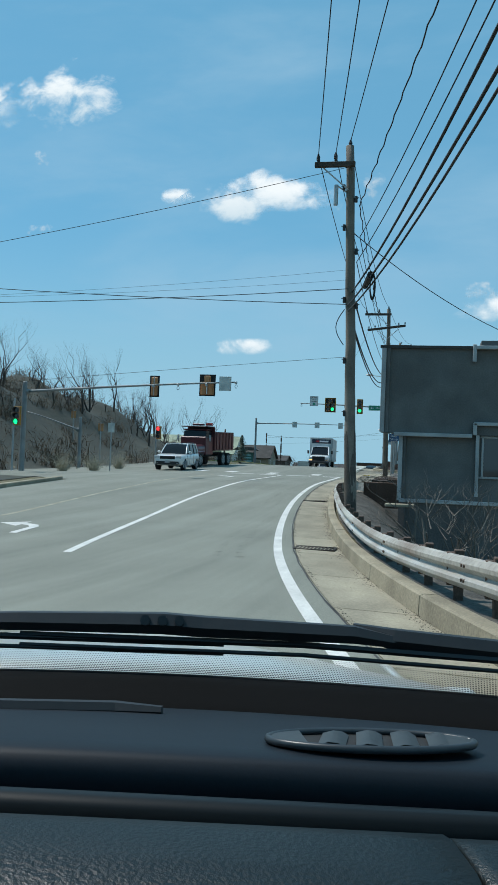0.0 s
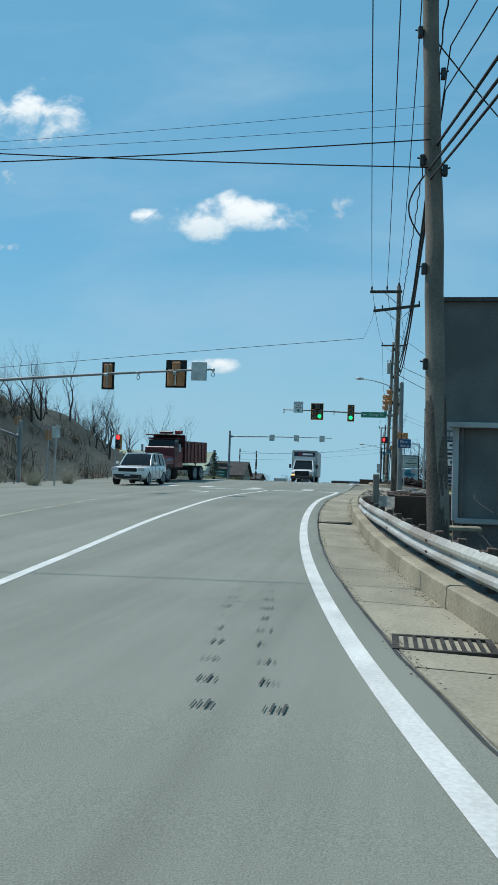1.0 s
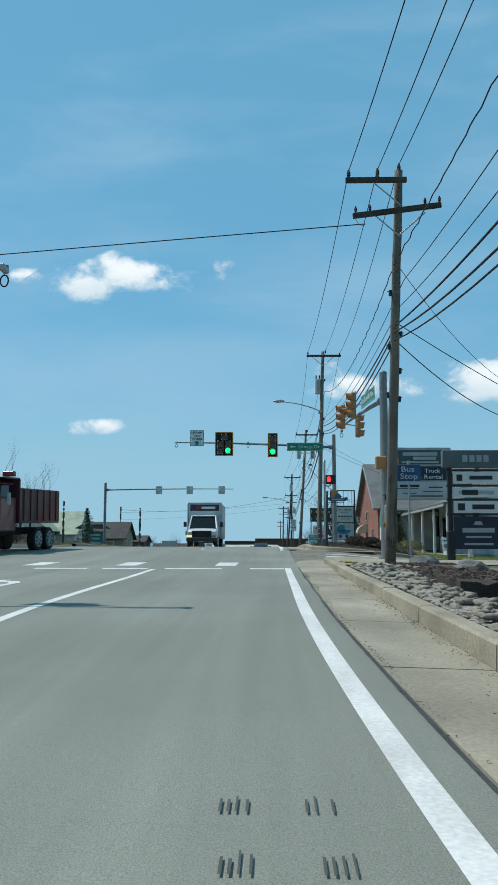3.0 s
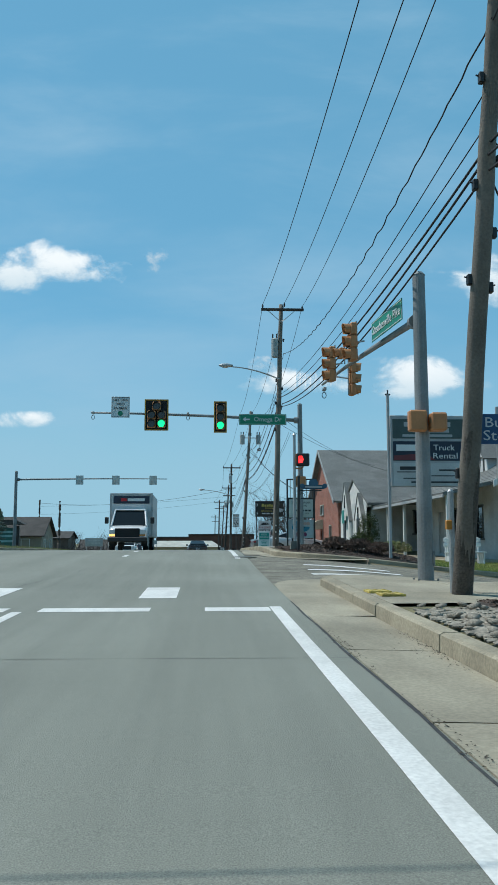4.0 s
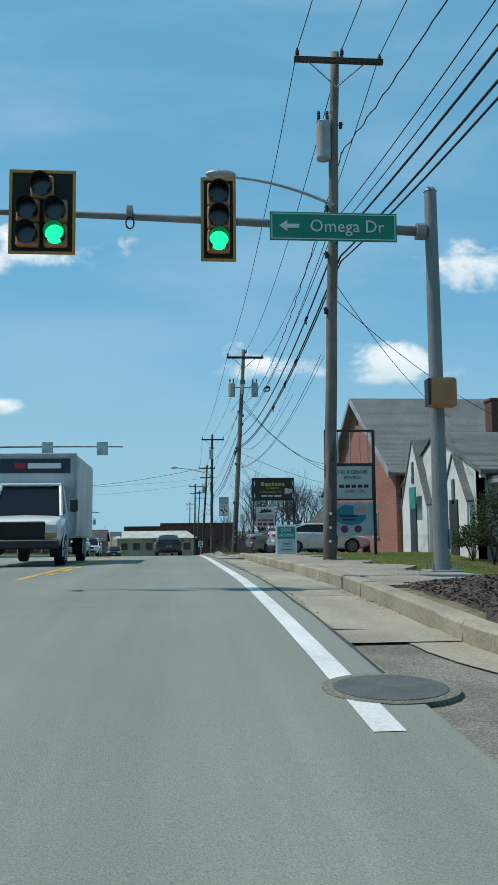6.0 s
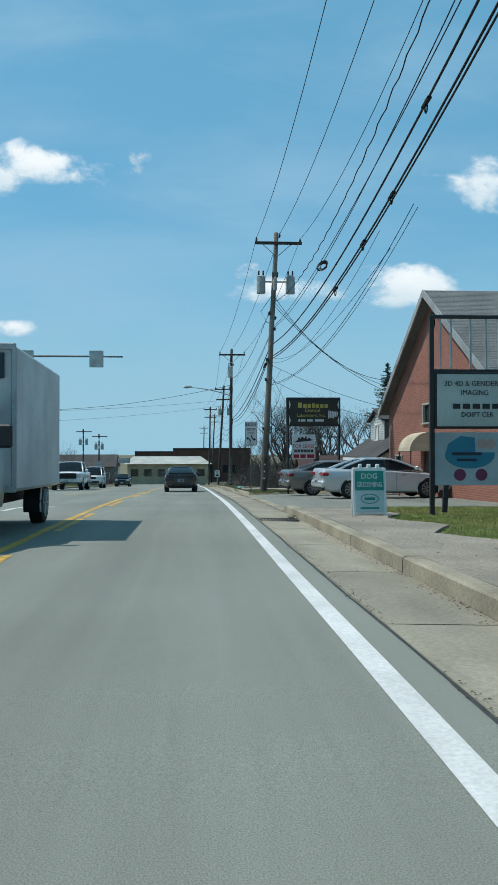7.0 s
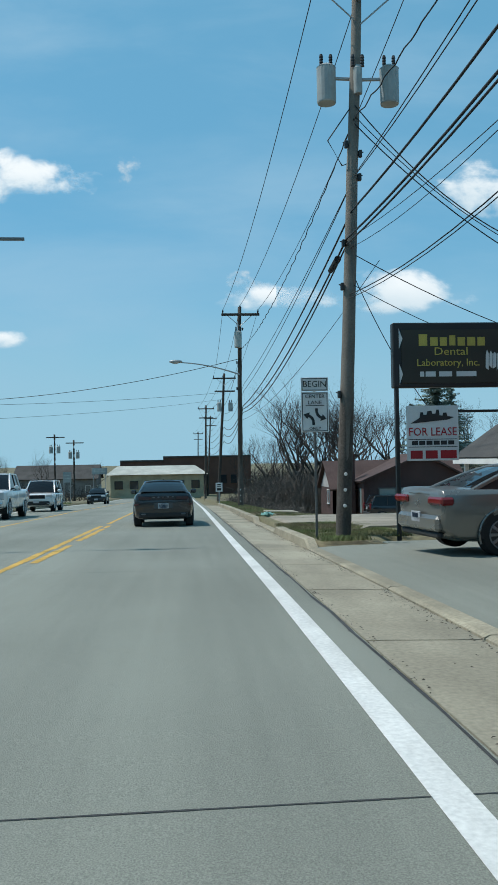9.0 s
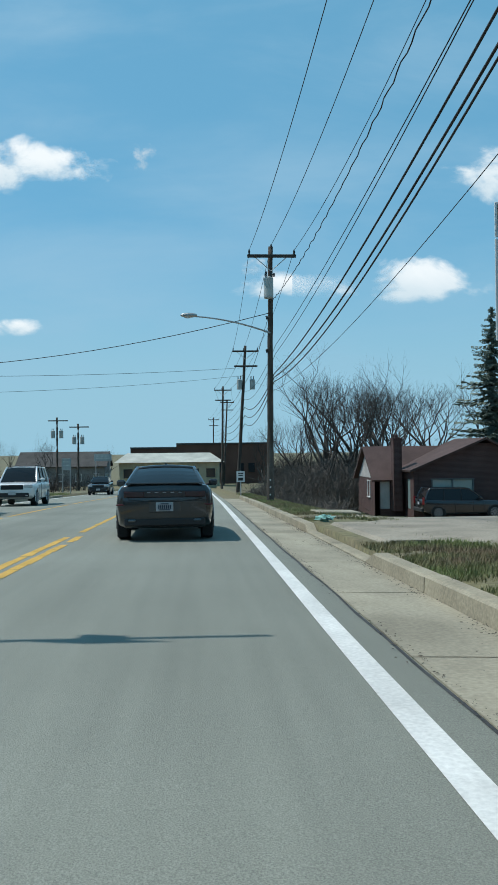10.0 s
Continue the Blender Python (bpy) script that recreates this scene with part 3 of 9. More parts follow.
corner("kerb", -0.75, 68.3, 2.7, 180, 270, "rounded tan concrete kerb at the planted corner", [((x, 65.6), (x + 3, 65.6)) for x in span(-0.7, 20.3, 3.0)] + [((-3.45, 69.0), (-3.45, 68.3))])
corner("kerb", -2.5, 56.15, .95, 180, 90, "rounded tan concrete kerb at the near corner", [((x + 3, 57.1), (x, 57.1)) for x in span(-2.5, 18.5, 3.0)] + [((-3.45, y + 1.7), (-3.45, y)) for y in (51.0, 52.7, 54.42)])
def kerb_x(y):
    """The kerb's face along the near corner."""
    return -3.45 if y < 56.15 else -2.5 - math.sqrt(max(0.0, .95**2 - (y - 56.15) ** 2))


bm = B()
OUTER = ((-4.33, 51), (-4.33, 53), (-4.33, 55.2), (-4.30, 56.6), (-4.16, 57.3), (-3.9, 57.72), (-3.4, 57.95), (-2.9, 57.9), (-2.4, 57.6), (-.8, 57.45), (1.5, 57.4))
INNER = ((-3.44, 51), (-3.44, 53), (-3.44, 55.2), (-3.44, 56.15), (-3.38, 56.48), (-3.22, 56.77), (-3.0, 56.96), (-2.75, 57.07), (-2.4, 57.11), (-.8, 57.11), (1.5, 57.11))
sheet(bm, [[(a[0] + (b[0] - a[0]) * k / 4, a[1] + (b[1] - a[1]) * k / 4, gz(a[1] + (b[1] - a[1]) * k / 4) - .006 - fall(a[0] + (b[0] - a[0]) * k / 4, a[1] + (b[1] - a[1]) * k / 4)) for k in range(5)] for a, b in zip(OUTER, INNER)])
part("slab", bm, CONCRETE, shoulder)
pave = thing("pavement", "tan concrete corner landing with panel joints", "pavement", kind="structure")
JOINTS = (50.95, 52.6, 54.4, 56.0, 56.88)
for j, (y0, y1) in enumerate(zip(JOINTS, JOINTS[1:])):
    edge = [None, -1.55, 0.3, 2.2, 4.2, 6.4]
    for x0, x1 in zip(edge, edge[1:]):
        bm = B()
        rows = []
        for y in span(y0 + .01, y1 - .01, .28):
            a = (max(kerb_x(y) + .21, -3.24) if x0 is None else x0 + .01)
            b = max(a + .02, x1 - .01)
            z = gz(y) + .152
            dip_ = [fall(q, y) for q in (a, (a + b) / 2, b)]
            rows.append([(a, y, z - .1 - dip_[0]), (a, y, z - dip_[0]), ((a + b) / 2, y, z + .004 - dip_[1]), (b, y, z - dip_[2]), (b, y, z - .1 - dip_[2])])
        sheet(bm, rows)
        part("slab", bm, CONCRETE, pave)
for x0, y0 in ((-3.06, 52.75), (-2.98, 52.2)):
    bm = B()
    box(bm, (x0, y0, gz(y0) + 0.165), (0.34, 0.46, 0.035), 0.004)
    for i in range(3):
        for j in range(4):
            rod(bm, (x0 - .12 + .12 * i, y0 - .18 + .12 * j, gz(y0) + .18), (x0 - .12 + .12 * i, y0 - .18 + .12 * j, gz(y0) + .192), .03, .02, 6)
    part("tactile_plate", bm, mat("faded_yellow", (.58, .45, .11), .8, grain=30, amount=.25, stain=3, stain_amount=.25, bump=.2), pave, "worn yellow tactile plate")

# left kerb
kerb_l = thing("kerb", "tan concrete kerb along the opposite road edge", "kerb", kind="structure")
for a in span(-10, 35, 3.0)[:-1] + span(74, 164, 3.0)[:-1]:
    bm = B()
    rows = [[on(-10.76, y, -.12), on(-10.77, y, .13), on(-10.80, y, .15), on(-10.98, y, .15), on(-10.98, y, -.14)] for y in (a + .015, a + 1.5, a + 2.985)]
    sheet(bm, rows)
    part("kerb_stone", bm, KERB, kerb_l)

# drive apron and car park on the right
bm = B()
sheet(bm, [[(x, y, gz(y) + 0.006 + 0.028 * ease(-3.24, -2.6, x)) for y in span(92.6, 108.2, 0.9)] for x in span(-3.24, -1.9, 0.4)])
sheet(bm, [[(x, y, gz(y) + 0.034) for y in span(92.6, 109.0, 0.9)] for x in span(-1.9, 7.5, 1.0)])
skirt(bm)
solid("car_park", bm, ASPHALT, "pale worn asphalt car park beside the road", "car park", kind="structure")
bm = B()
sheet(bm, [[(x, y, land(x, y) + 0.05 - (.2 if x < -2.24 and not 115 < y < 121 else 0)) for y in span(112, 150.4, 1.2)] for x in span(-2.25, 14, .8)])
sheet(bm, [[(x, y, land(x, y) + .05) for y in span(115.3, 120.6, .9)] for x in (-3.24, -2.8, -2.4, -2.25)])
skirt(bm)
solid("car_park", bm, GRAVEL, "broken pale gravel forecourt of the brick house", "car park", kind="structure")
# dark gravel and litter behind the guard rail
bm = B()
sheet(bm, [[(ux(u, y) + rng.uniform(-.03, .03), y, land(ux(u, y), y) + .035 + .03 * rng.random()) for u in [1.47 + .22 * k for k in range(16)]] for y in span(-12, 41, .45)])
solid("gravel_strip", bm, LITTER, "dark gravel and dead leaves behind the guard rail", "gravel", kind="structure")
# gravel strip behind the kerb and mulch bed at the planted corner
bm = B()
sheet(bm, [[(max(-3.225, x + rng.uniform(-.05, .05)), y, gz(y) + 0.14 + 0.012 * rng.random()) for x in [-3.24 + (1.36 + 0.3 * math.sin(y * 2)) * k / 6 for k in range(7)]] for y in span(71.5, 91, 0.5)])
skirt(bm, .15)
solid("gravel_strip", bm, GRAVEL, "crumbled pale gravel strip behind the kerb", "gravel", kind="structure")
bm = B()
rows = []
for y in span(66.0, 71.5, 0.35):
    x0 = -0.75 - math.sqrt(max(0.0, 2.42**2 - max(0.0, 68.3 - y) ** 2)) if y < 68.3 else -3.17
    rows.append([(x0 + (1.3 - x0) * k / 16, y, gz(y) + 0.13 - (.16 if k == 0 or y < 66.1 else 0) + (0.05 * rng.random() + 0.12 * ease(0, 5, k) * ease(66, 68, y)) - fall(x0 + (1.3 - x0) * k / 16, y)) for k in range(17)])
sheet(bm, rows)
skirt(bm, .2)
solid("mulch_bed", bm, MULCH, "dark bark mulch in the planted corner", "mulch bed", kind="structure")
bm = B()
sheet(bm, [[(x + rng.uniform(-.05, .05), y + rng.uniform(-.05, .05), gz(y) + 0.14 + 0.1 * rng.random()) for x in span(-2.15, -0.6, 0.2)] for y in span(42.5, 50.9, 0.25)])
skirt(bm, .2)
solid("mulch_bed", bm, MULCH, "dark soil and litter behind the kerb", "mulch bed", kind="structure")

# bare face of the bank across the road, its shade put into the dark colour
bm = B()
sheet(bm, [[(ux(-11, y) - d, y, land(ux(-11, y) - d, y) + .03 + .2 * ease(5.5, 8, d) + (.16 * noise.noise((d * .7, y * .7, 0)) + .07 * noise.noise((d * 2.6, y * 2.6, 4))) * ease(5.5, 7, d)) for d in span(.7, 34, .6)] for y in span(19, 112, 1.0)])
solid("bank_face", bm, mat("shaded_bank_soil", (.038, .044, .036), .95, grain=5, amount=.35, stain=.5, stain_amount=.2, bump=.7, tint=(.052, .054, .040)), "earth and matted dead grass of the bank, darkened as in shade", "bank", kind="structure", smooth=True)

# litter on the verge past the forecourt
bm = B()
bmesh.ops.create_icosphere(bm, subdivisions=3, radius=.17)
for v in bm.verts:
    v.co *= 1 + .9 * noise.noise(v.co * 14) + .35 * noise.noise(v.co * 40)
    v.co.z *= .4
solid("plastic_bag", bm, mat("pale_teal_plastic", (.25, .48, .42), .4, bump=.1), "crumpled pale teal plastic bag on the verge", "litter", pose(-2.85, 121.6, land(-2.85, 121.6) + .08))
bm = B()
box(bm, (0, 0, .0), (1.2, .8, .08), .02)
solid("concrete_slab", bm, CONCRETE, "broken pale concrete slab in the weeds", "concrete slab", pose(-1.9, 126.0, land(-1.9, 126) + .05, 1, 2, 12))

# iron cover in the lane by the planted corner
cover = thing("manhole_cover", "dark round iron cover set in the asphalt", "manhole cover", pose(-4.42, 66.7, gz(66.7) + .002, math.degrees(math.atan(gz(67.2) - gz(66.2)))))
bm = B()
rod(bm, (0, 0, -.03), (0, 0, .004), .40, .40, 28)
part("frame", bm, ASPHALT_OLD, cover)
bm = B()
rod(bm, (0, 0, .0), (0, 0, .008), .33, .33, 28)
part("lid", bm, mat("worn_iron", (.13, .13, .115), .6, .3, grain=30, amount=.2, stain=4, bump=.3), cover)


# ---- utility poles ----
def insulator(th, p, s=1.0):
    bm = B()
    p = Vector(p)
    for z, r in ((0, .035), (.06, .05), (.11, .05), (.16, .03)):
        rod(bm, p + Vector((0, 0, z * s)), p + Vector((0, 0, (z + .05) * s)), r * s, r * .8 * s, 8)
    part("insulator", bm, BLACK, th)


def crossarm(th, a, b, y, z, px, braces=True, skew=0.0):
    bm = B()
    box(bm, ((a + b) / 2, y - 0.2, z), (b - a, 0.10, 0.13), 0.012)
    bmesh.ops.rotate(bm, verts=bm.verts[:], cent=(px, y, z), matrix=Matrix.Rotation(radians(-skew), 3, "Y"))
    part("crossarm", bm, POLE_DARK, th, "weathered timber crossarm")
    if braces:
        for x in (max(a + .2, px - .65), min(b - .2, px + .65)):
            if abs(x - px) > 0.25:
                bm = B()
                rod(bm, (x, y - .19, z - .06), (px, y - .15, z - .62), .018, seg=6)
                part("brace", bm, GALV, th)


def transformer(th, x, y, z, r=0.22, h=0.75):
    bm = B()
    rod(bm, (x, y, z - h / 2), (x, y, z + h / 2), r, r, 18)
    rod(bm, (x, y, z + h / 2), (x, y, z + h / 2 + .07), r * 1.03, r * .55, 18)
    rod(bm, (x, y, z - h / 2 - .03), (x, y, z - h / 2), r * .95, r * 1.0, 18)
    can = part("transformer_can", bm, mat("transformer_grey", (0.40, 0.42, 0.40), 0.5, grain=20, amount=.06, stain=2, bump=.03), th, "pale grey transformer can")
    for dx in (-.1, .1):
        bm = B()
        for k in range(4):
            rod(bm, (x + dx, y, z + h / 2 + .05 + .06 * k), (x + dx, y, z + h / 2 + .11 + .06 * k), .045, .03, 8)
        part("bushing", bm, BLACK, can)
    return can


def street_lamp_arm(th, p, tip):
    p, tip = Vector(p), Vector(tip)
    bm = B()
    pts = [p + (tip - p) * t + Vector((0, 0, 0.55 * (t - t * t) * 0.9)) for t in span(0, 1, .125)]
    tube(bm, pts, [.04 - .012 * k / 8 for k in range(9)], 8)
    part("lamp_arm", bm, GALV, th, "curved galvanised lamp arm")
    bm = B()
    d = (tip - p).normalized()
    bmesh.ops.create_uvsphere(bm, u_segments=14, v_segments=8, radius=1.0, matrix=Matrix.Translation(tip - d * -.22) @ Matrix.Diagonal((.36, .15, .10, 1)))
    head = part("lamp_head", bm, GALV, th, "grey cobra-head street lamp", smooth=True)
    bm = B()
    bmesh.ops.create_uvsphere(bm, u_segments=12, v_segments=6, radius=1.0, matrix=Matrix.Translation(tip - d * -.26 - Vector((0, 0, .05))) @ Matrix.Diagonal((.19, .11, .09, 1)))
    part("lens", bm, LAMP_CLEAR, head, smooth=True)


def utility_pole(base, top, label, r0=0.17, r1=0.115, tags=0, material=POLE_WOOD):
    th = thing("utility_pole", label, "utility pole", group="utility poles along the road")
    base, top = Vector(base), Vector(top)
    bm = B()
    n = 14
    pts = [base + Vector((0, 0, -.4)) + (top - base + Vector((0, 0, .4))) * k / n + Vector((rng.uniform(-.012, .012), rng.uniform(-.012, .012), 0)) for k in range(n + 1)]
    tube(bm, pts, [r0 + (r1 - r0) * k / n for k in range(n + 1)], 14)
    part("pole", bm, material, th, smooth=True)
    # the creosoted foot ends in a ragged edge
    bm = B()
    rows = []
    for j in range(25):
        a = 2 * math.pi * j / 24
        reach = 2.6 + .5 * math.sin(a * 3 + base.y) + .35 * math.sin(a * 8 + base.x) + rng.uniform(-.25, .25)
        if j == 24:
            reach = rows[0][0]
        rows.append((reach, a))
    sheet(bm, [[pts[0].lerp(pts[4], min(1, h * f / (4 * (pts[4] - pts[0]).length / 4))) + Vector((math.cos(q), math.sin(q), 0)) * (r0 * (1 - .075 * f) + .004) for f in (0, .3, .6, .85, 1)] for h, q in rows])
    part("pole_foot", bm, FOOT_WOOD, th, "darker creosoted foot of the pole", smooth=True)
    for k in range(tags):
        p = base + (top - base) * ((0.50 + .31 * k) / (top - base).length)
        bm = B()
        rod(bm, p + Vector((0, -r0 + .01, 0)), p + Vector((0, -r0 - .012, 0)), .036, .032, 12)
        part("reflector", bm, WHITE_SIGN, th, "round white reflector button")
    return th


def ring_coil(th, c, r, n=3, rad=.012, tall=1.0):
    bm = B()
    for k in range(n):
        pts = [Vector(c) + Vector((r * (1 + .06 * k) * math.cos(a) * .16, .03 * k, tall * r * math.sin(a))) for a in [2 * math.pi * i / 20 for i in range(21)]]
        tube(bm, pts, rad, 5)
    part("cable_coil", bm, WIRE, th, "hanging black cable coil")


def steps_and_boxes(th, base, top, zs):
    base, top = Vector(base), Vector(top)
    for z, side in zs:
        p = base + (top - base) * ((z - base.z) / (top.z - base.z))
        bm = B()
        box(bm, p + Vector((side * .15, -.05, 0)), (.07, .09, .15), .012)
        rod(bm, p, p + Vector((side * .22, -.05, .04)), .012, seg=5)
        part("bracket", bm, BLACK, th)


P0 = ((2.75, -6.0, 0.4), (2.95, -6.0, 10.75))
P1 = ((-1.54, 20.9, -0.25), (-1.89, 20.9, 9.25))
P2 = ((-1.90, 52.5, 0.5), (-1.90, 49.5, 10.5))
P3 = ((-2.28, 80.7, 1.15), (-1.95, 80.5, 13.1))
P4 = ((-2.54, 109.4, 0.70), (-1.82, 110.4, 12.35))
P5 = ((-2.68, 138.4, -0.55), (-2.56, 138.3, 10.4))
P6 = ((-2.75, 168.0, -1.6), (-2.0, 168.0, 9.9))
P7 = ((-3.1, 200.0, -2.9), (-2.85, 200.0, 9.2))
P8 = ((-2.0, 232.0, -3.7), (-1.3, 232.0, 9.6))
P9 = ((-3.0, 268.0, -4.4), (-2.8, 268.0, 8.3))
POLES = [P0, P1, P2, P3, P4, P5, P6, P7, P8, P9]
ARMS = []      # for each pole: three primary points, and the heights of the lower lines


def arm_points(i, a, b, z, y):
    xs = (a + .08, (a + b) / 2 - (0.12 if i else 0), b - .08)
    return [Vector((x, y - .2, z + .24)) for x in xs]


# where the three high wires (x, z) are tied at the near poles, and how far they hang in the span that follows
TIES = (((1.26, 10.60), (1.87, 10.63), (2.96, 10.80)), ((-2.65, 8.97), (-2.22, 9.00), (-1.88, 9.36)), ((-3.16, 10.40), (-2.45, 10.43), (-1.90, 10.62)),
        ((-2.87, 13.03), (-1.79, 13.16), (-.93, 12.95)), ((-2.75, 12.08), (-1.68, 12.30), (-.76, 12.03)), ((-3.47, 10.20), (-2.53, 10.46), (-1.58, 10.20)))
HIGH_SAG = ((.52, .48, .45), (.66, .72, .75), (.47, .49, .55), (.91, .90, 1.09), (.68, .71, .75))
WOOD = "weathered brown timber utility pole"
for i, (b, t) in enumerate(POLES):
    lab = (WOOD + " with a side crossarm", WOOD + " with a side crossarm", WOOD + " with two crossarms, leaning", WOOD + " with transformer and lamp", WOOD + " with two grey transformers", WOOD + " with a lamp arm")[i] if i < 6 else "distant dark timber utility pole with a crossarm"
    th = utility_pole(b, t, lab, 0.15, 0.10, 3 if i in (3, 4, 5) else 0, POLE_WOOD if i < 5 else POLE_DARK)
    tx, ty, tz = t
    if i < 6:
        ties = TIES[i]
        a, z = ties[0][0] - .08, ties[0][1] - .24
        c = tx + .16 if i < 3 else ties[2][0] + .08
        prim = [Vector((p[0], ty - (.2 if abs(p[0] - tx) > .3 else .05), p[1])) for p in ties]
    else:
        a, c, z = tx - 1.04, tx + 1.0, tz - .45
        prim = arm_points(i, a, c, z, ty)
    if i == 2:
        crossarm(th, tx - 1.18, tx + 1.0, ty, tz - 1.12, tx - .05, skew=7)
        for dx in (-1.1, -.75, .6, .95):
            insulator(th, (tx + dx, ty - .2, tz - 1.05 + .12 * dx), .8)
    crossarm(th, a, c, ty, z, tx)
    for p in prim:
        insulator(th, p - Vector((0, 0, .18)))
    ARMS.append(prim)
    if i == 1:
        steps_and_boxes(th, b, t, [(8.2, -1), (7.9, 1), (7.2, -1), (6.6, 1), (5.4, -1), (5.25, 1), (2.6, -1), (3.9, -1)])
        bm = B()
        rod(bm, (tx - .3, ty - .1, 7.75), (tx - .3, ty - .1, 8.25), .055, seg=10)
        rod(bm, (tx - .3, ty - .1, 8.25), (tx - .05, ty, 8.1), .02, seg=6)
        part("cutout", bm, GALV, th, "grey fuse cutout")
        bm = B()
        tube(bm, [(tx + .02 - .2 * math.sin(math.pi * k / 8), ty - .16, 5.15 - .11 * k) for k in range(9)], .012, 6)
        part("drop_cable", bm, WIRE, th)
    if i == 2:
        steps_and_boxes(th, b, t, [(7.6, -1), (6.6, 1), (6.3, -1), (5.7, 1), (5.1, -1), (5.0, 1), (2.5, -1)])
    if i == 3:
        transformer(th, tx - .32, ty - .05, 10.9, .17, .85)
        steps_and_boxes(th, b, t, [(11.3, 1), (9.3, -1), (8.9, 1), (8.2, -1), (6.9, -1)])
        street_lamp_arm(th, (tx - .1, ty - .05, 9.35), (-4.45, 80.4, 9.95))
    if i == 4:
        for dx, dy in ((-.72, -.1), (.62, -.1), (-.1, -.34)):
            transformer(th, tx + dx, ty + dy, 9.95, .20 if abs(dx) > .2 else .09, .72 if abs(dx) > .2 else .5)
            bm = B()
            rod(bm, (tx, ty - .05, 10.1), (tx + dx, ty + dy, 10.1), .04, seg=6)
            part("mounting", bm, GALV, th)
        steps_and_boxes(th, b, t, [(8.6, -1), (8.4, 1), (7.9, 1), (6.5, -1), (5.6, -1), (3.4, -1)])
        bm = B()
        tube(bm, [(tx - .12, ty - .3, 9.6), (tx - .75, ty - .3, 8.7), (tx - .45, ty - .25, 8.2), (tx - .1, ty - .2, 8.35)], .014, 6)
        part("drop_cable", bm, WIRE, th)
    if i == 5:
        transformer(th, tx - .12, ty - .3, 8.6, .2, .8)
        steps_and_boxes(th, b, t, [(9.2, 1), (7.4, -1), (6.0, -1)])
        street_lamp_arm(th, (tx - .05, ty - .05, 6.75), (-5.8, 137.6, 7.35))
    if i > 5:
        crossarm(th, tx - .9, tx + .9, ty, tz - 1.6, tx, False)
        if i == 6:
            for dx in (-.5, .5):
                transformer(th, tx + dx, ty - .1, tz - 3.0, .2, .7)


def at_height(i, z, dx=0.0):
    b, t = Vector(POLES[i][0]), Vector(POLES[i][1])
    p = b + (t - b) * ((z - b.z) / (t.z - b.z))
    return p + Vector((dx, -.1, 0))


def wire(a, b, sag, r, label="thin black overhead power wire", wrap=0):
    a, b = Vector(a), Vector(b)
    bm = B()
    n = 18
    pts = [a + (b - a) * k / n - Vector((0, 0, 4 * sag * (k / n) * (1 - k / n))) for k in range(n + 1)]
    if wrap:
        m = 90
        pts = [a + (b - a) * k / m - Vector((0, 0, 4 * sag * (k / m) * (1 - k / m))) + Vector((.016 * math.sin(k * 1.9), 0, .016 * math.cos(k * 1.7))) for k in range(m + 1)]
    tube(bm, pts, r, 5)
    return solid("overhead_wire", bm, WIRE, label, "overhead wire", group="overhead wires", smooth=True)


# the lower lines at each pole (x, z): the wrapped neutral, two thin wires, three thick cables
LOW = [((3.39, 9.0), (3.42, 7.98), (3.47, 7.59), (3.13, 6.79), (3.29, 6.47), (3.32, 6.34)), ((-1.60, 7.71), (-1.56, 6.94), (-1.62, 6.32), (-1.70, 5.59), (-1.80, 5.25), (-1.78, 5.12)),
       ((-1.98, 8.25), (-1.72, 7.89), (-1.80, 7.26), (-1.90, 6.80), (-1.92, 6.64), (-1.90, 6.45)), ((-1.86, 10.6), (-2.14, 8.85), (-2.16, 8.53), (-2.02, 8.46), (-1.92, 8.15), (-1.92, 8.02)),
       ((-2.04, 9.1), (-2.06, 7.9), (-2.02, 7.98), (-2.16, 7.15), (-2.28, 6.57), (-2.27, 6.47)), ((-2.49, 8.14), (-2.38, 6.25), (-2.40, 5.87), (-2.45, 5.05), (-2.47, 4.88), (-2.47, 4.70))]
LOW += [tuple((Vector(POLES[i][1]).x - .1, 7.0 - .5 * i + 3 - .62 * k) for k in range(6)) for i in range(6, len(POLES))]
LOW_SAG = [(.42, .78, .75, .77, .81, .84), (.30, .63, .72, .72, .95, 1.0), (.95, .66, .59, .59, .63, .68), (1.43, .83, .57, .86, .93, .90), (.69, .27, .36, .48, .61, .70)]


def low_point(i, k):
    x, z = LOW[i][k]
    return Vector((x, at_height(i, z).y - .04, z))


for i in range(len(POLES) - 1):
    for k in range(3):
        wire(ARMS[i][k], ARMS[i + 1][k], HIGH_SAG[i][k] if i < 5 else .45, .011)
    for k in range(6):
        wire(low_point(i, k), low_point(i + 1, k), LOW_SAG[i][k] if i < 5 else .5 + .06 * k, (.013, .010, .010, .021, .021, .018)[k],
             "thick black telephone cable" if k > 2 else "thin black overhead power wire", wrap=1 if k == 0 else 0)
# lines across the road and service drops
wire(at_height(1, 6.14), (-26, 18, 4.83), .37, .003)
wire(at_height(1, 5.89), (-26, 18, 5.08), .35, .003)
wire(at_height(1, 5.67), (-26, 18, 5.09), .36, .009)
wire(at_height(1, 5.28), (-26, 18, 6.64), .32, .009)
wire(at_height(1, 8.7), (-26, 13, 2.6), .5, .007)
wire(at_height(1, 7.12), (5.51, 30.45, 5.36), .6, .011)
wire((-3.35, 44.2, 7.04), (-26, 43.6, 4.9), -.05, .010)
wire((-3.35, 44.2, 7.04), (-3.02, 49.3, 9.22), .1, .006)
wire(at_height(2, 6.88), (10.5, 62, 4.3), .39, .012)
wire(at_height(2, 8.27), (4.56, 62, 7.26), .48, .009)
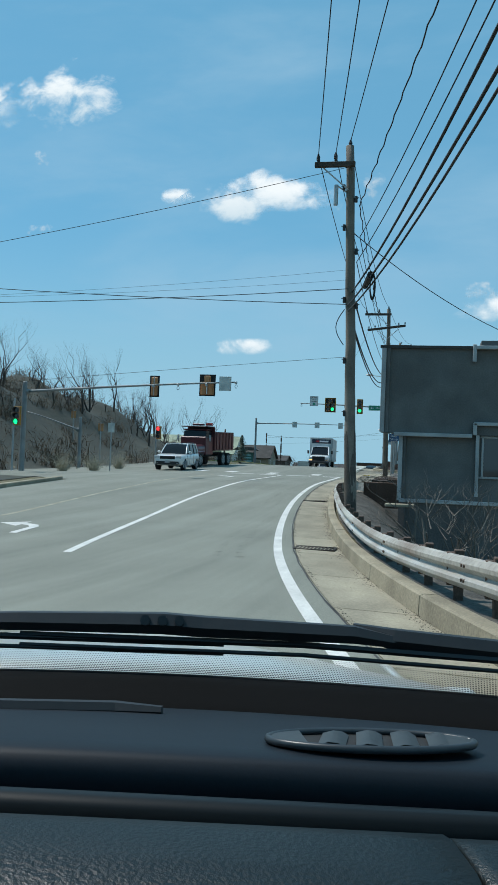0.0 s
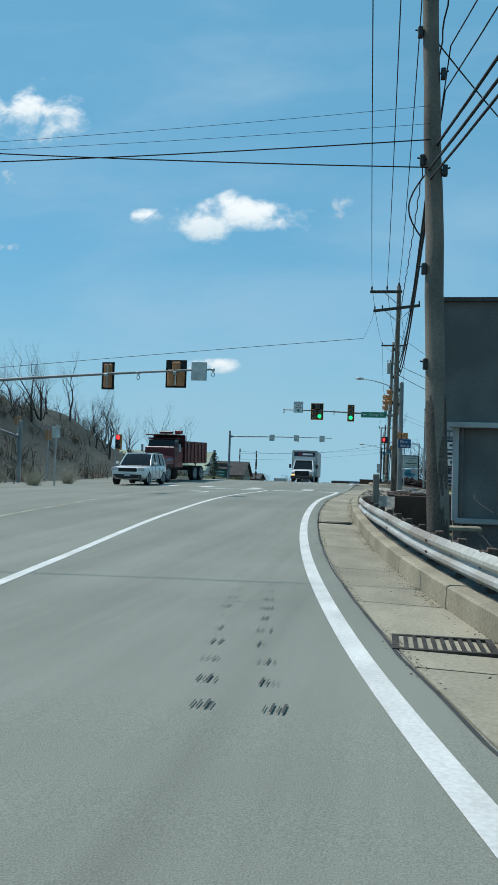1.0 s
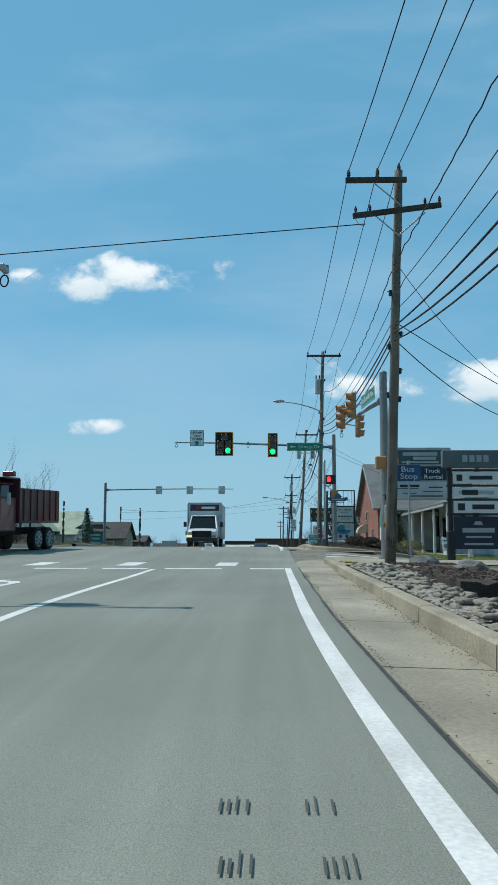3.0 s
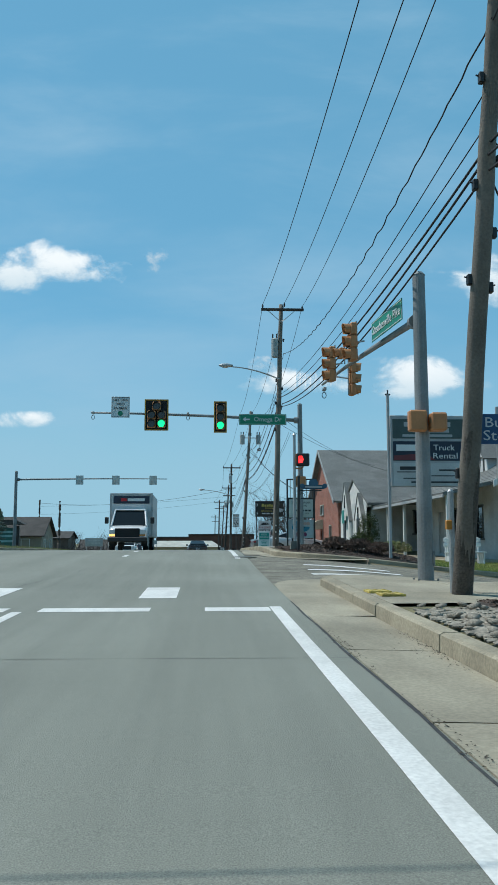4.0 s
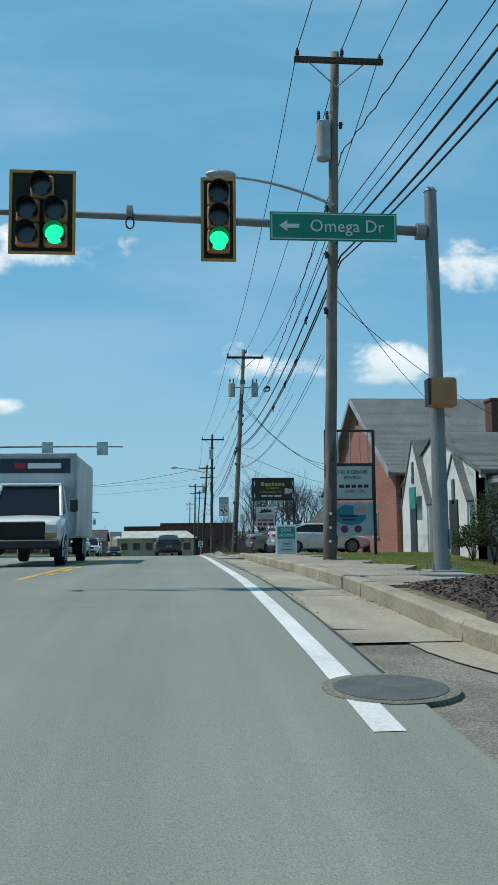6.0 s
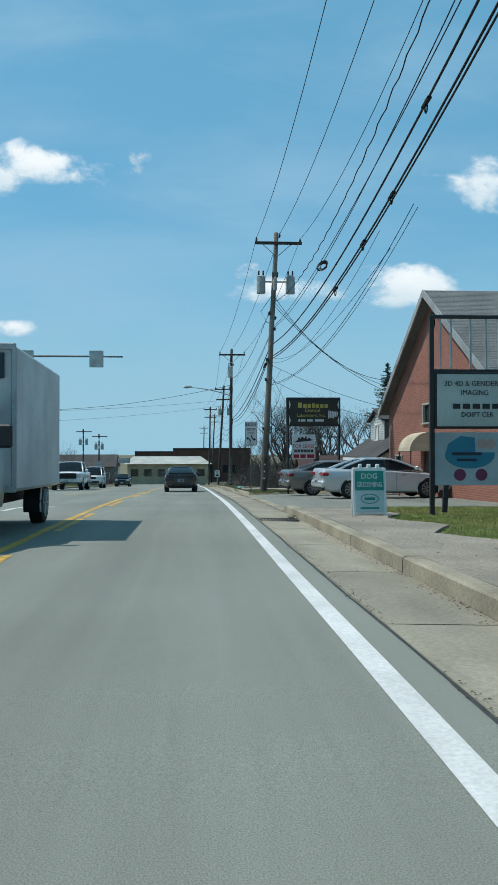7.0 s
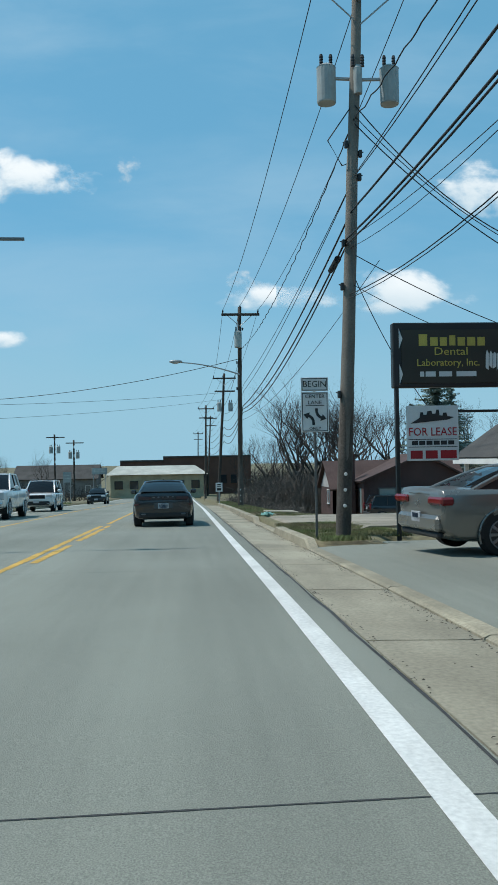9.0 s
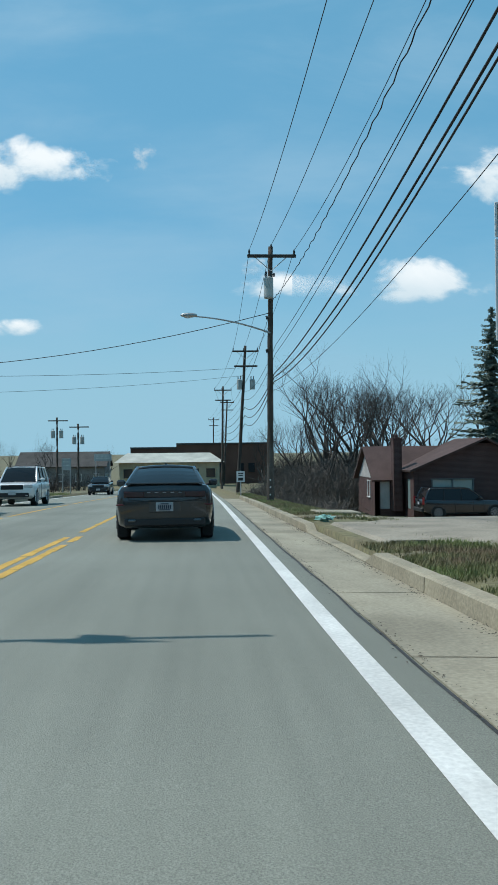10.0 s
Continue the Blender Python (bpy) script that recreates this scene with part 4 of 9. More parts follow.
wire(at_height(2, 6.45), (5.3, 62, 5.9), .55, .014)
wire(at_height(5, 7.6), (-26, 146, 6.2), .9, .016)
wire(at_height(6, 8.2), (-26, 146, 5.8), .3, .012)
wire(at_height(6, 7.6), (-26, 146, 4.8), .4, .010)
for z0, x, y, z, s in ((7.6, 6, 97, 6.6, .4), (7.2, 8, 93, 5.6, .5)):
    wire(at_height(3, z0), (x, y, z), s, .009)
for z0, x, y, z, s, r in ((9.43, 2.6, 107.3, 5.37, .87, .012), (9.03, 2.97, 108.7, 4.95, .45, .012), (9.2, 2.8, 108.0, 5.15, .6, .009), (5.43, -.5, 91.5, 8.17, 1.04, .010), (5.35, -.4, 91.5, 8.1, 1.0, .008),
                          (6.62, -2.2, 86.74, 5.95, .7, .006), (6.4, -1.65, 90.0, 7.13, .88, .006), (6.29, 6.5, 112.4, 4.05, .42, .010), (5.96, .34, 111.3, 2.61, .38, .009), (5.66, 4.44, 110.4, 3.73, .42, .008)):
    wire(at_height(4, z0), (x, y, z), s, r)
wire(at_height(5, 4.3, .1), (-1.75, 109.2, 6.0), .55, .007)
# splice bundles on the cables
def on_cable(i, k, f):
    a, b = low_point(i, k), low_point(i + 1, k)
    return a + (b - a) * f - Vector((0, 0, 4 * LOW_SAG[i][k] * f * (1 - f))), (b - a).normalized()


for i, k, f in ((0, 4, .86), (4, 4, .05)):
    p, d = on_cable(i, k, f)
    bm = B()
    rod(bm, p - d * .45, p + d * .45, .075, .06, 8)
    sp = thing("cable_splice", "black splice case hung on the telephone cable", "splice case")
    part("case", bm, BLACK_MATT, sp)
    if i == 0:
        ring_coil(sp, p + d * -.7 + Vector((0, 0, -.28)), .25, 5, .013, 1.0)
# a flat coil of spare cable tied under a thin wire in mid span
sp = thing("cable_coil", "flat black coil of spare cable under a thin wire", "cable coil")
p, d = on_cable(3, 1, .50)
bm = B()
for k in range(5):
    tube(bm, [p + d * (.52 - .03 * k) * math.cos(a_) + Vector((.12 * math.sin(a_), 0, -.04 - .012 * k)) for a_ in [2 * math.pi * j / 22 for j in range(23)]], .016, 5)
part("coil", bm, BLACK, sp)
bm = B()
for f in (-.3, .3):
    rod(bm, p + d * f + Vector((-.12, 0, -.06)), p + d * f + Vector((.12, 0, -.06)), .014, seg=5)
    rod(bm, p + d * f + Vector((0, 0, -.06)), p + d * f, .012, seg=5)
part("strap", bm, BLACK, sp)
# clips and slack loops bound to the cables before the fourth pole
for k, f in enumerate((.22, .34, .46, .62)):
    p, d = on_cable(3, (3, 4, 4, 5)[k], f * .7)
    sp = thing("cable_splice", "small black cable clip with slack loops", "splice case", group="cable clips")
    bm = B()
    rod(bm, p - d * .18, p + d * .18, .04, .035, 8)
    part("case", bm, BLACK_MATT, sp)
    ring_coil(sp, p + Vector((0, 0, -.05)), .12, 2, .01, .9)


# ---- traffic signals ----
def ring(bm, c, r, depth, ax=(0, -1, 0), seg=14, open_low=True):
    """A visor: three quarters of a tube that stands out along ax."""
    ax = Vector(ax)
    side = ax.cross(Vector((0, 0, 1))).normalized()
    rows = []
    for k in range(seg + 1):
        a = radians(-50 + 280 * k / seg)
        o = side * math.cos(a) * r + Vector((0, 0, 1)) * math.sin(a) * r
        rows.append([Vector(c) + o, Vector(c) + o + ax * depth * (0.75 + .25 * max(0, math.sin(a))), Vector(c) + o * .93 + ax * depth * (0.75 + .25 * max(0, math.sin(a))), Vector(c) + o * .93])
    sheet(bm, rows)


def signal_head(parent_label, cells, lit, m, plate=None, back=False, group="traffic signals", housing=None):
    """A head of 30 cm sections in the xz plane, facing -y. cells: section centres; lit: {section: lens}."""
    th = thing("traffic_signal", parent_label, "traffic signal", m, group)
    housing = housing or YELLOW
    for k, (x, z) in enumerate(cells):
        bm = B()
        box(bm, (x, 0, z), (.335, .17, .345), .025)
        sec = part("section", bm, housing if back or not plate else TAN, th)
        bm = B()
        rod(bm, (x, -.08, z), (x, -.102, z), .145, .14, 20)
        part("lens", bm, lit.get(k, DARK_LENS), sec, "lit lens" if k in lit else "")
        bm = B()
        ring(bm, (x, -.085, z), .155, .2)
        part("visor", bm, BLACK if not back else housing, sec)
        if back:
            bm = B()
            box(bm, (x, .1, z), (.22, .04, .31), .012)
            part("door", bm, housing, sec)
    if plate:
        x0, x1, z0, z1 = plate
        bm = B()
        box(bm, ((x0 + x1) / 2, .02, (z0 + z1) / 2), (x1 - x0, .012, z1 - z0), .004)
        bp = part("backplate", bm, BLACK_MATT, th, "black backplate with a yellow border")
        if not back:
            for c, s in ((((x0 + x1) / 2, .01, z0 + .02), (x1 - x0, .012, .045)), (((x0 + x1) / 2, .01, z1 - .02), (x1 - x0, .012, .045)),
                         ((x0 + .02, .01, (z0 + z1) / 2), (.045, .012, z1 - z0 - .09)), ((x1 - .02, .01, (z0 + z1) / 2), (.045, .012, z1 - z0 - .09))):
                bm = B()
                box(bm, c, s)
                part("border", bm, mat("border_yellow", (0.62, 0.30, 0.03), .5, bump=0), bp)
    return th


THREE = [(0, .355), (0, 0), (0, -.355)]
FIVE = [(0, .36), (-.2, 0), (.2, 0), (-.2, -.36), (.2, -.36)]


def mast(base, top_z, r, arm_from, arm_to, label, r_arm=.075):
    th = thing("signal_mast", label, "signal mast", group="signal masts")
    x, y, z = base
    bm = B()
    rod(bm, (x, y, z - .2), (x, y, top_z), r, r * .78, 18)
    rod(bm, (x, y, top_z), (x, y, top_z + .06), r * .85, r * .5, 18)
    pole = part("pole", bm, MAST_STEEL, th, smooth=False)
    bm = B()
    box(bm, (x, y, z + .03), (.5, .5, .05), .01)
    for dx in (-.18, .18):
        for dy in (-.18, .18):
            rod(bm, (x + dx, y + dy, z + .05), (x + dx, y + dy, z + .14), .02, seg=6)
    part("base_plate", bm, MAST_STEEL, pole)
    bm = B()
    box(bm, (x + r * .9, y - .04, z + .5), (.04, .14, .28), .01)
    part("cover", bm, MAST_STEEL, pole)
    if arm_to is not None:
        bm = B()
        a, b = Vector(arm_from), Vector(arm_to)
        n = 8
        tube(bm, [a + (b - a) * k / n + Vector((0, 0, .12 * math.sin(math.pi * k / n / 1.6))) for k in range(n + 1)], [r_arm - (r_arm - .035) * k / n for k in range(n + 1)], 12)
        part("arm", bm, MAST_STEEL, th, "tapered galvanised arm", smooth=True)
        bm = B()
        d = (b - a).normalized()
        rod(bm, a - d * .02, a + d * .12, .13, .13, 12)
        part("flange", bm, MAST_STEEL, th)
    return th


def detector(p, label="small white traffic camera on the signal arm"):
    th = thing("traffic_camera", label, "camera")
    p = Vector(p)
    bm = B()
    box(bm, p + Vector((0, -.06, .05)), (.1, .26, .1), .02)
    part("camera_body", bm, GALV, th)
    bm = B()
    tube(bm, [p + Vector((.06 * math.cos(a), 0, -.12 + .09 * math.sin(a))) for a in [2 * math.pi * k / 12 for k in range(13)]], .012, 5)
    part("cable_loop", bm, WIRE, th)


def plate_sign(name, label, c, w, h, face, category="sign", m=None, depth=.012, border=None):
    """A flat sign in the xz plane facing -y, centred at c."""
    th = thing(name, label, category, m if m is not None else pose(*c))
    bm = B()
    box(bm, (0, .004, 0), (w, depth, h), .003)
    part("panel", bm, face, th)
    if border is not None:
        for cc, s in (((0, -.006, h / 2 - .03), (w - .04, .006, .014)), ((0, -.006, -h / 2 + .03), (w - .04, .006, .014)), ((-w / 2 + .03, -.006, 0), (.014, .006, h - .06)), ((w / 2 - .03, -.006, 0), (.014, .006, h - .06))):
            bm = B()
            box(bm, cc, s)
            part("border", bm, border, th)
    return th


# the junction with the side street: arm over the main road
mast((-1.80, 74.0, 1.28), 7.05, .12, (-1.92, 74.0, 6.42), (-10.3, 74.35, 6.62), "galvanised signal mast with a long arm over the road")
signal_head("five-section traffic signal with one green lens lit", FIVE, {4: GREEN_LENS}, pose(-7.62, 74.0, 6.60), (-.48, .48, -.63, .64))
signal_head("three-section traffic signal with the green lit", THREE, {2: GREEN_LENS}, pose(-5.04, 73.95, 6.53), (-.26, .26, -.64, .64))
sg = plate_sign("street_sign", "green overhead street name sign on the signal arm", (-3.32, 73.9, 6.43), 1.92, .44, GREEN_SIGN, border=WHITE_SIGN)
words("Omega Dr", .27, WHITE_SIGN, sg, pose(.2, -.012, 0), width=1.12)
bm = B()
prism(bm, [(-.82, 0), (-.70, .09), (-.70, .03), (-.52, .03), (-.52, -.03), (-.70, -.03), (-.70, -.09)], 0, .006, pose(0, -.012, 0, 90, 0, 0))
part("arrow", bm, WHITE_SIGN, sg)
sg = plate_sign("turn_sign", "white turn yield sign hung on the signal arm", (-9.08, 74.1, 6.93), .74, .86, WHITE_SIGN, border=DARK_PRINT)
for k, s in enumerate(("LEFT TURN", "YIELD", "ON GREEN")):
    words(s, .14, DARK_PRINT, sg, pose(0, -.012, .29 - .17 * k), width=(.56, .34, .5)[k])
bm = B()
rod(bm, (0, -.006, -.26), (0, -.014, -.26), .10, .10, 20)
part("green_disc", bm, GREEN_SIGN, sg)
detector((-6.35, 74.1, 6.62))
detector((-10.2, 74.3, 6.66))

# the mast before the junction, seen from behind
mast((-20.5, 41.6, -0.1), 5.1, .15, (-20.35, 41.6, 4.62), (-8.95, 41.3, 5.18), "galvanised signal mast seen from behind with a long arm")
for c, cells, pl in (((-13.33, 41.25, 5.02), THREE, (-.26, .26, -.55, .55)), ((-10.54, 41.25, 5.13), FIVE, (-.42, .42, -.55, .55))):
    hd = signal_head("traffic signal seen from behind with a black backplate", [(x * .9, z * .85) for x, z in cells], {}, pose(*c, 0, 0, 180) @ pose(0, -.34, 0), pl, True, housing=TAN)
    bm = B()
    box(bm, (0, .12, -.16 if len(cells) > 3 else 0), (.045, .05, .6 if len(cells) > 3 else .95), .006)
    part("mounting_strap", bm, WHITE_SIGN if len(cells) > 3 else GALV, hd)
    bm = B()
    box(bm, (0, .22, .0), (.12, .2, .12), .01)
    part("clamp", bm, GALV, hd)
plate_sign("turn_sign", "blank grey back of a square sign on the arm", (-9.55, 41.25, 5.2), .62, .72, SIGN_BACK)
detector((-9.0, 41.3, 5.2))
detector((-12.0, 41.3, 5.05))
mast((-21.2, 51.0, .3), 3.76, .12, (-21.3, 51.0, 2.97), (-25.0, 51.2, 3.95), "galvanised signal mast at the foot of the bank", .06)
# signals at the left kerb before the junction
for x, y, hgt, lens, k in ((-20.75, 41.0, 3.0, GREEN_LENS, 2), (-19.8, 62.6, 2.6, RED_LENS, 0)):
    z0 = land(x, y)
    th = thing("signal_post", "galvanised post with a small traffic signal", "signal post", pose(x, y, z0), "signal posts")
    bm = B()
    rod(bm, (0, 0, -.1), (0, 0, hgt + .9), .055, .05, 10)
    part("post", bm, GALV, th)
    bm = B()
    box(bm, (0, 0, .06), (.3, .3, .12), .02)
    part("foot", bm, GALV, th)
    signal_head("three-section traffic signal on a post", [(0, .3), (0, 0), (0, -.3)], {k: lens}, pose(x + .2, y - .05, z0 + hgt), (-.22, .22, -.5, .5))
for x, y, h in ((-22.1, 56.9, 3.0), (-17.6, 47.0, 3.0), (-25.5, 60, 2.6)):
    z0 = land(x, y)
    th = thing("sign_post", "grey steel post with the back of a small sign", "sign post", pose(x, y, z0))
    bm = B()
    rod(bm, (0, 0, -.1), (0, 0, h), .04, seg=8)
    part("post", bm, GALV, th)
    bm = B()
    box(bm, (0, -.03, h - .35), (.4, .012, .55), .003)
    part("panel", bm, SIGN_BACK if x > -20 else TAN, th)

# the far arm, seen from behind
mast((-21.1, 110.2, .55), 7.2, .15, (-20.95, 110.2, 6.55), (-8.75, 110.0, 6.5), "distant galvanised signal mast with a long arm")
for x in (-15.9, -12.95, -9.9):
    plate_sign("turn_sign", "grey back of a square sign on the far arm", (x, 109.9, 6.5), .62, .75, SIGN_BACK)
    bm = B()
    th = thing("sign_bracket", "grey bracket of the far signal arm", "bracket")
    box(bm, (x, 110.05, 6.52), (.08, .2, .5), .01)
    part("bracket", bm, GALV, th)

# the mast on the near right corner, its arm along the road over the side street
mast((-1.57, 55.6, .72), 6.62, .15, (-1.62, 55.75, 5.75), (-2.2, 64.5, 6.02), "galvanised signal mast with an arm over the side street")
sg = plate_sign("street_sign", "green overhead street name sign seen at a slant", (0, 0, 0), 2.0, .44, GREEN_SIGN, m=pose(-1.90, 57.05, 6.09, 0, 0, -84), border=WHITE_SIGN)
words("Steubenville Pike", .27, WHITE_SIGN, sg, pose(0, -.012, 0), width=1.8)
for y, x, z, turn, lab in ((59.72, -2.14, 6.28, -82, "tan three-section traffic signal with black visors"), (61.6, -2.37, 6.13, -82, "tan three-section traffic signal with black visors"), (62.5, -1.66, 5.93, 98, "tan three-section traffic signal seen from behind")):
    h = signal_head(lab, THREE, {}, pose(x, y, z, 0, 0, turn) @ Matrix.Diagonal((.87, .87, .87, 1)), None, True, housing=TAN)
    bm = B()
    rod(bm, (.0, .12, -.5), (.0, .12, .6), .025, seg=6)
    rod(bm, (.0, .12, .0), (.0, .35 if turn < 0 else .6, .05), .025, seg=6)
    part("mounting", bm, GALV, h)
h = signal_head("small tan single-section signal on the arm", [(0, 0)], {}, pose(-2.27, 60.6, 6.2, 0, 0, -82) @ Matrix.Diagonal((.75, .75, .75, 1)), None, True, housing=TAN)
bm = B()
rod(bm, (.0, .12, -.35), (.0, .12, .25), .025, seg=6)
part("mounting", bm, GALV, h)
detector((-2.18, 64.3, 5.9))
th = thing("traffic_signal", "tan pedestrian signal box on the mast", "pedestrian signal", pose(-1.5, 55.4, 3.76), "pedestrian signals")
bm = B()
box(bm, (-.21, 0, 0), (.34, .2, .40), .03)
part("box", bm, TAN, th)
bm = B()
box(bm, (.17, 0, -.02), (.30, .3, .34), .03)
part("box", bm, TAN, th)
bm = B()
rod(bm, (-.1, .1, 0), (0, .2, 0), .04, seg=8)
part("bracket", bm, GALV, th)

# pedestrian signal on its pole at the planted corner
th = thing("pedestrian_signal", "grey pole with a lit red pedestrian signal", "pedestrian signal", pose(-2.68, 67.95, 1.2), "pedestrian signals")
bm = B()
rod(bm, (0, 0, .3), (0, 0, 3.85), .052, .048, 14)
rod(bm, (0, 0, 3.85), (0, 0, 3.92), .075, .03, 14)
part("pole", bm, GALV, th)
bm = B()
prism(bm, [(-.17, 0), (.17, 0), (.13, .36), (-.13, .36)], -.15, .15, pose(0, 0, -.02, 90, 0, 0))
part("pedestal", bm, mat("cast_pedestal", (.17, .165, .14), .8, grain=30, amount=.15, stain=2, bump=.2), th, "tapered cast pedestal base")
bm = B()
box(bm, (.27, -.05, 3.02), (.44, .22, .42), .03)
head = part("signal_box", bm, BLACK, th, "black pedestrian signal box")
bm = B()
box(bm, (.06, -.02, 3.02), (.05, .2, .40), .01)
part("side_plate", bm, TAN, head)
bm = B()
for k, (x, h) in enumerate(((-.055, .10), (-.02, .13), (.015, .13), (.05, .10))):
    rod(bm, (.19 + x, -.165, 3.02), (.19 + x * 1.15, -.165, 3.02 + h), .014, .012, 6)
box(bm, (.187, -.165, 2.97), (.125, .012, .13), .004)
rod(bm, (.24, -.165, 2.95), (.285, -.165, 3.04), .015, .012, 6)
part("symbol", bm, RED_LENS, head, "lit red stop symbol")
bm = B()
tube(bm, [(0, 0, 2.75), (.2, -.02, 2.72), (.3, -.02, 2.8)], .03, 6)
part("bracket", bm, TAN, th)
th = thing("pedestrian_signal", "tan pedestrian signal box on the mast", "pedestrian signal", pose(-1.80, 73.75, 3.9), "pedestrian signals")
bm = B()
box(bm, (-.02, -.05, 0), (.40, .24, .42), .03)
part("box", bm, TAN, th)
bm = B()
box(bm, (-.23, -.06, 0), (.03, .22, .40), .01)
part("visor", bm, BLACK, th)


# ---- guard rail ----
rail = thing("guard_rail", "weathered galvanised guard rail on dark posts", "guard rail")
PROF = ((.02, .76), (-.015, .745), (-.055, .70), (-.055, .665), (.0, .625), (.015, .605), (.0, .585), (-.055, .545), (-.055, .51), (-.015, .465), (.02, .45))


def rail_u(y):
    return 1.50 - .08 * ease(24, 30, y)


def rail_drop(y):
    """The rail sinks a little towards its flared end."""
    return -.08 - .12 * ease(6, 14, y) - .07 * ease(24, 32, y)


# the end curls away from the road
CURL = [(1.42 + .62 * (1 - math.cos(a)), 32.2 + 1.5 * math.sin(a)) for a in span(0, 2.2, .2)]
RUSTY_RAIL = mat("rusty_rail", (.47, .46, .41), .6, .2, grain=14, amount=.2, stain=.45, stain_amount=.35, bump=.12, tint=(.24, .20, .165))


for a in span(-7.8, 32.2, 4.0)[:-1]:
    ends = [(rail_u(y), y) for y in span(a, min(a + 4.04, 32.2), 0.5)]
    if a > 27.5:
        ends += CURL[1:]
    for name, prof, mt in (("upper_wave", PROF[:6], RUSTY_RAIL), ("lower_wave", PROF[5:], GALV_RUST)):
        bm = B()
        sheet(bm, [[on(u + du * max(-1, math.cos(1.2 * max(0, y - 32.2))), y, dz + rail_drop(y)) for du, dz in prof] for u, y in ends])
        seg = part(name, bm, mt, rail, smooth=False)
        sol = seg.modifiers.new("thickness", "SOLIDIFY")
        sol.thickness = 0.006
    bm = B()
    for dz in (.54, .68):
        for k in (-.04, .04):
            p = on(rail_u(a), a + .1 + k, dz + rail_drop(a))
            rod(bm, p + Vector((-.075, 0, 0)), p + Vector((-.05, 0, 0)), .016, seg=6)
    part("bolts", bm, RUST, rail)
for y in span(-6, 31.8, 1.27):
    bm = B()
    p = on(rail_u(y), y, rail_drop(y))
    foot = min(-.35, land(p.x + .2, y) - gz(y) - .3)
    box(bm, p + Vector((.13, 0, (.80 + foot) / 2)), (.10, .16, .80 - foot), .008)
    box(bm, p + Vector((.05, 0, .60)), (.09, .14, .34), .008)
    part("post", bm, RUST, rail)

# drain grates in the gutter
OLD_IRON = mat("old_iron", (.062, .052, .044), .85, .2, grain=30, amount=.35, stain=4, stain_amount=.25, bump=.3)
for y in (15.9, 29.5, 89.2):
    th = thing("drain_grate", "dark worn iron drain grate in the gutter", "drain grate", Matrix.Translation(on(.72, y, .006)))
    bm = B()
    for x in (-.36, .36):
        box(bm, (x, 0, -.01), (.05, .62, .03))
    for yy in (-.29, .29):
        box(bm, (0, yy, -.01), (.67, .05, .03))
    part("frame", bm, OLD_IRON, th)
    for k in range(9):
        bm = B()
        box(bm, (-.28 + .07 * k, 0, -.012), (.03, .53, .026))
        part("slat", bm, OLD_IRON, th)
    bm = B()
    box(bm, (0, 0, -.03), (.67, .58, .008))
    part("pit", bm, BLACK_MATT, th)

# ---- buildings ----
def wall(bm, a, b, z0, z1, t=.2, holes=()):
    """An upright wall from a to b (x, y), t thick behind its face, with holes (along0, along1, z0, z1) right through."""
    a, b = Vector(a), Vector(b)
    L = (b - a).length
    d = (b - a) / L
    n = Vector((-d.y, d.x))
    xs = sorted({0.0, L, *(h[0] for h in holes), *(h[1] for h in holes)})
    zs = sorted({z0, z1, *(h[2] for h in holes), *(h[3] for h in holes)})
    for i in range(len(xs) - 1):
        for j in range(len(zs) - 1):
            cx, cz = (xs[i] + xs[i + 1]) / 2, (zs[j] + zs[j + 1]) / 2
            if any(h[0] < cx < h[1] and h[2] < cz < h[3] for h in holes):
                continue
            p = [a + d * xs[i], a + d * xs[i + 1]]
            q = [v + n * t for v in p]
            v = [bm.verts.new((w.x, w.y, z)) for z in (zs[j], zs[j + 1]) for w in (p[0], p[1], q[1], q[0])]
            for f in ((0, 1, 2, 3), (4, 5, 6, 7), (0, 1, 5, 4), (1, 2, 6, 5), (2, 3, 7, 6), (3, 0, 4, 7)):
                bm.faces.new([v[k] for k in f])
    bmesh.ops.remove_doubles(bm, verts=bm.verts, dist=1e-4)


def window(parent, a, b, hole, t=.2, trim=TRIM_WHITE, muntin=True, pane=None):
    """A sash window in a hole of a wall from a to b."""
    a, b = Vector(a), Vector(b)
    d = (b - a).normalized()
    ang = math.degrees(math.atan2(d.y, d.x))
    c = a + d * (hole[0] + hole[1]) / 2
    w, h = hole[1] - hole[0], hole[3] - hole[2]
    m = pose(c.x, c.y, (hole[2] + hole[3]) / 2, 0, 0, ang)
    bm = B()
    s = .07
    for cc, ss in (((0, 0, h / 2), (w + .16, .1, s)), ((0, 0, -h / 2), (w + .22, .16, s)), ((-w / 2, 0, 0), (s, .1, h)), ((w / 2, 0, 0), (s, .1, h))):
        box(bm, cc, ss, .006)
    if muntin:
        box(bm, (0, .05, 0), (w, .05, .05))
    fr = part("window", bm, trim, parent, m=m)
    bm = B()
    box(bm, (0, .08, 0), (w - .02, .012, h - .02))
    part("pane", bm, pane or WINDOW, fr)
    return fr


def gable_wall(bm, a, b, z0, ze, zt, t=.2):
    """A wall with a gable from a to b."""
    a, b = Vector(a), Vector(b)
    d = (b - a).normalized()
    n = Vector((-d.y, d.x)) * t
    mid = (a + b) / 2
    o = [(a, z0), (b, z0), (b, ze), (mid, zt), (a, ze)]
    f = [bm.verts.new((p.x, p.y, z)) for p, z in o]
    k = [bm.verts.new((p.x + n.x, p.y + n.y, z)) for p, z in o]
    bm.faces.new(f)
    bm.faces.new(k[::-1])
    for i in range(5):
        bm.faces.new((f[i], f[(i + 1) % 5], k[(i + 1) % 5], k[i]))


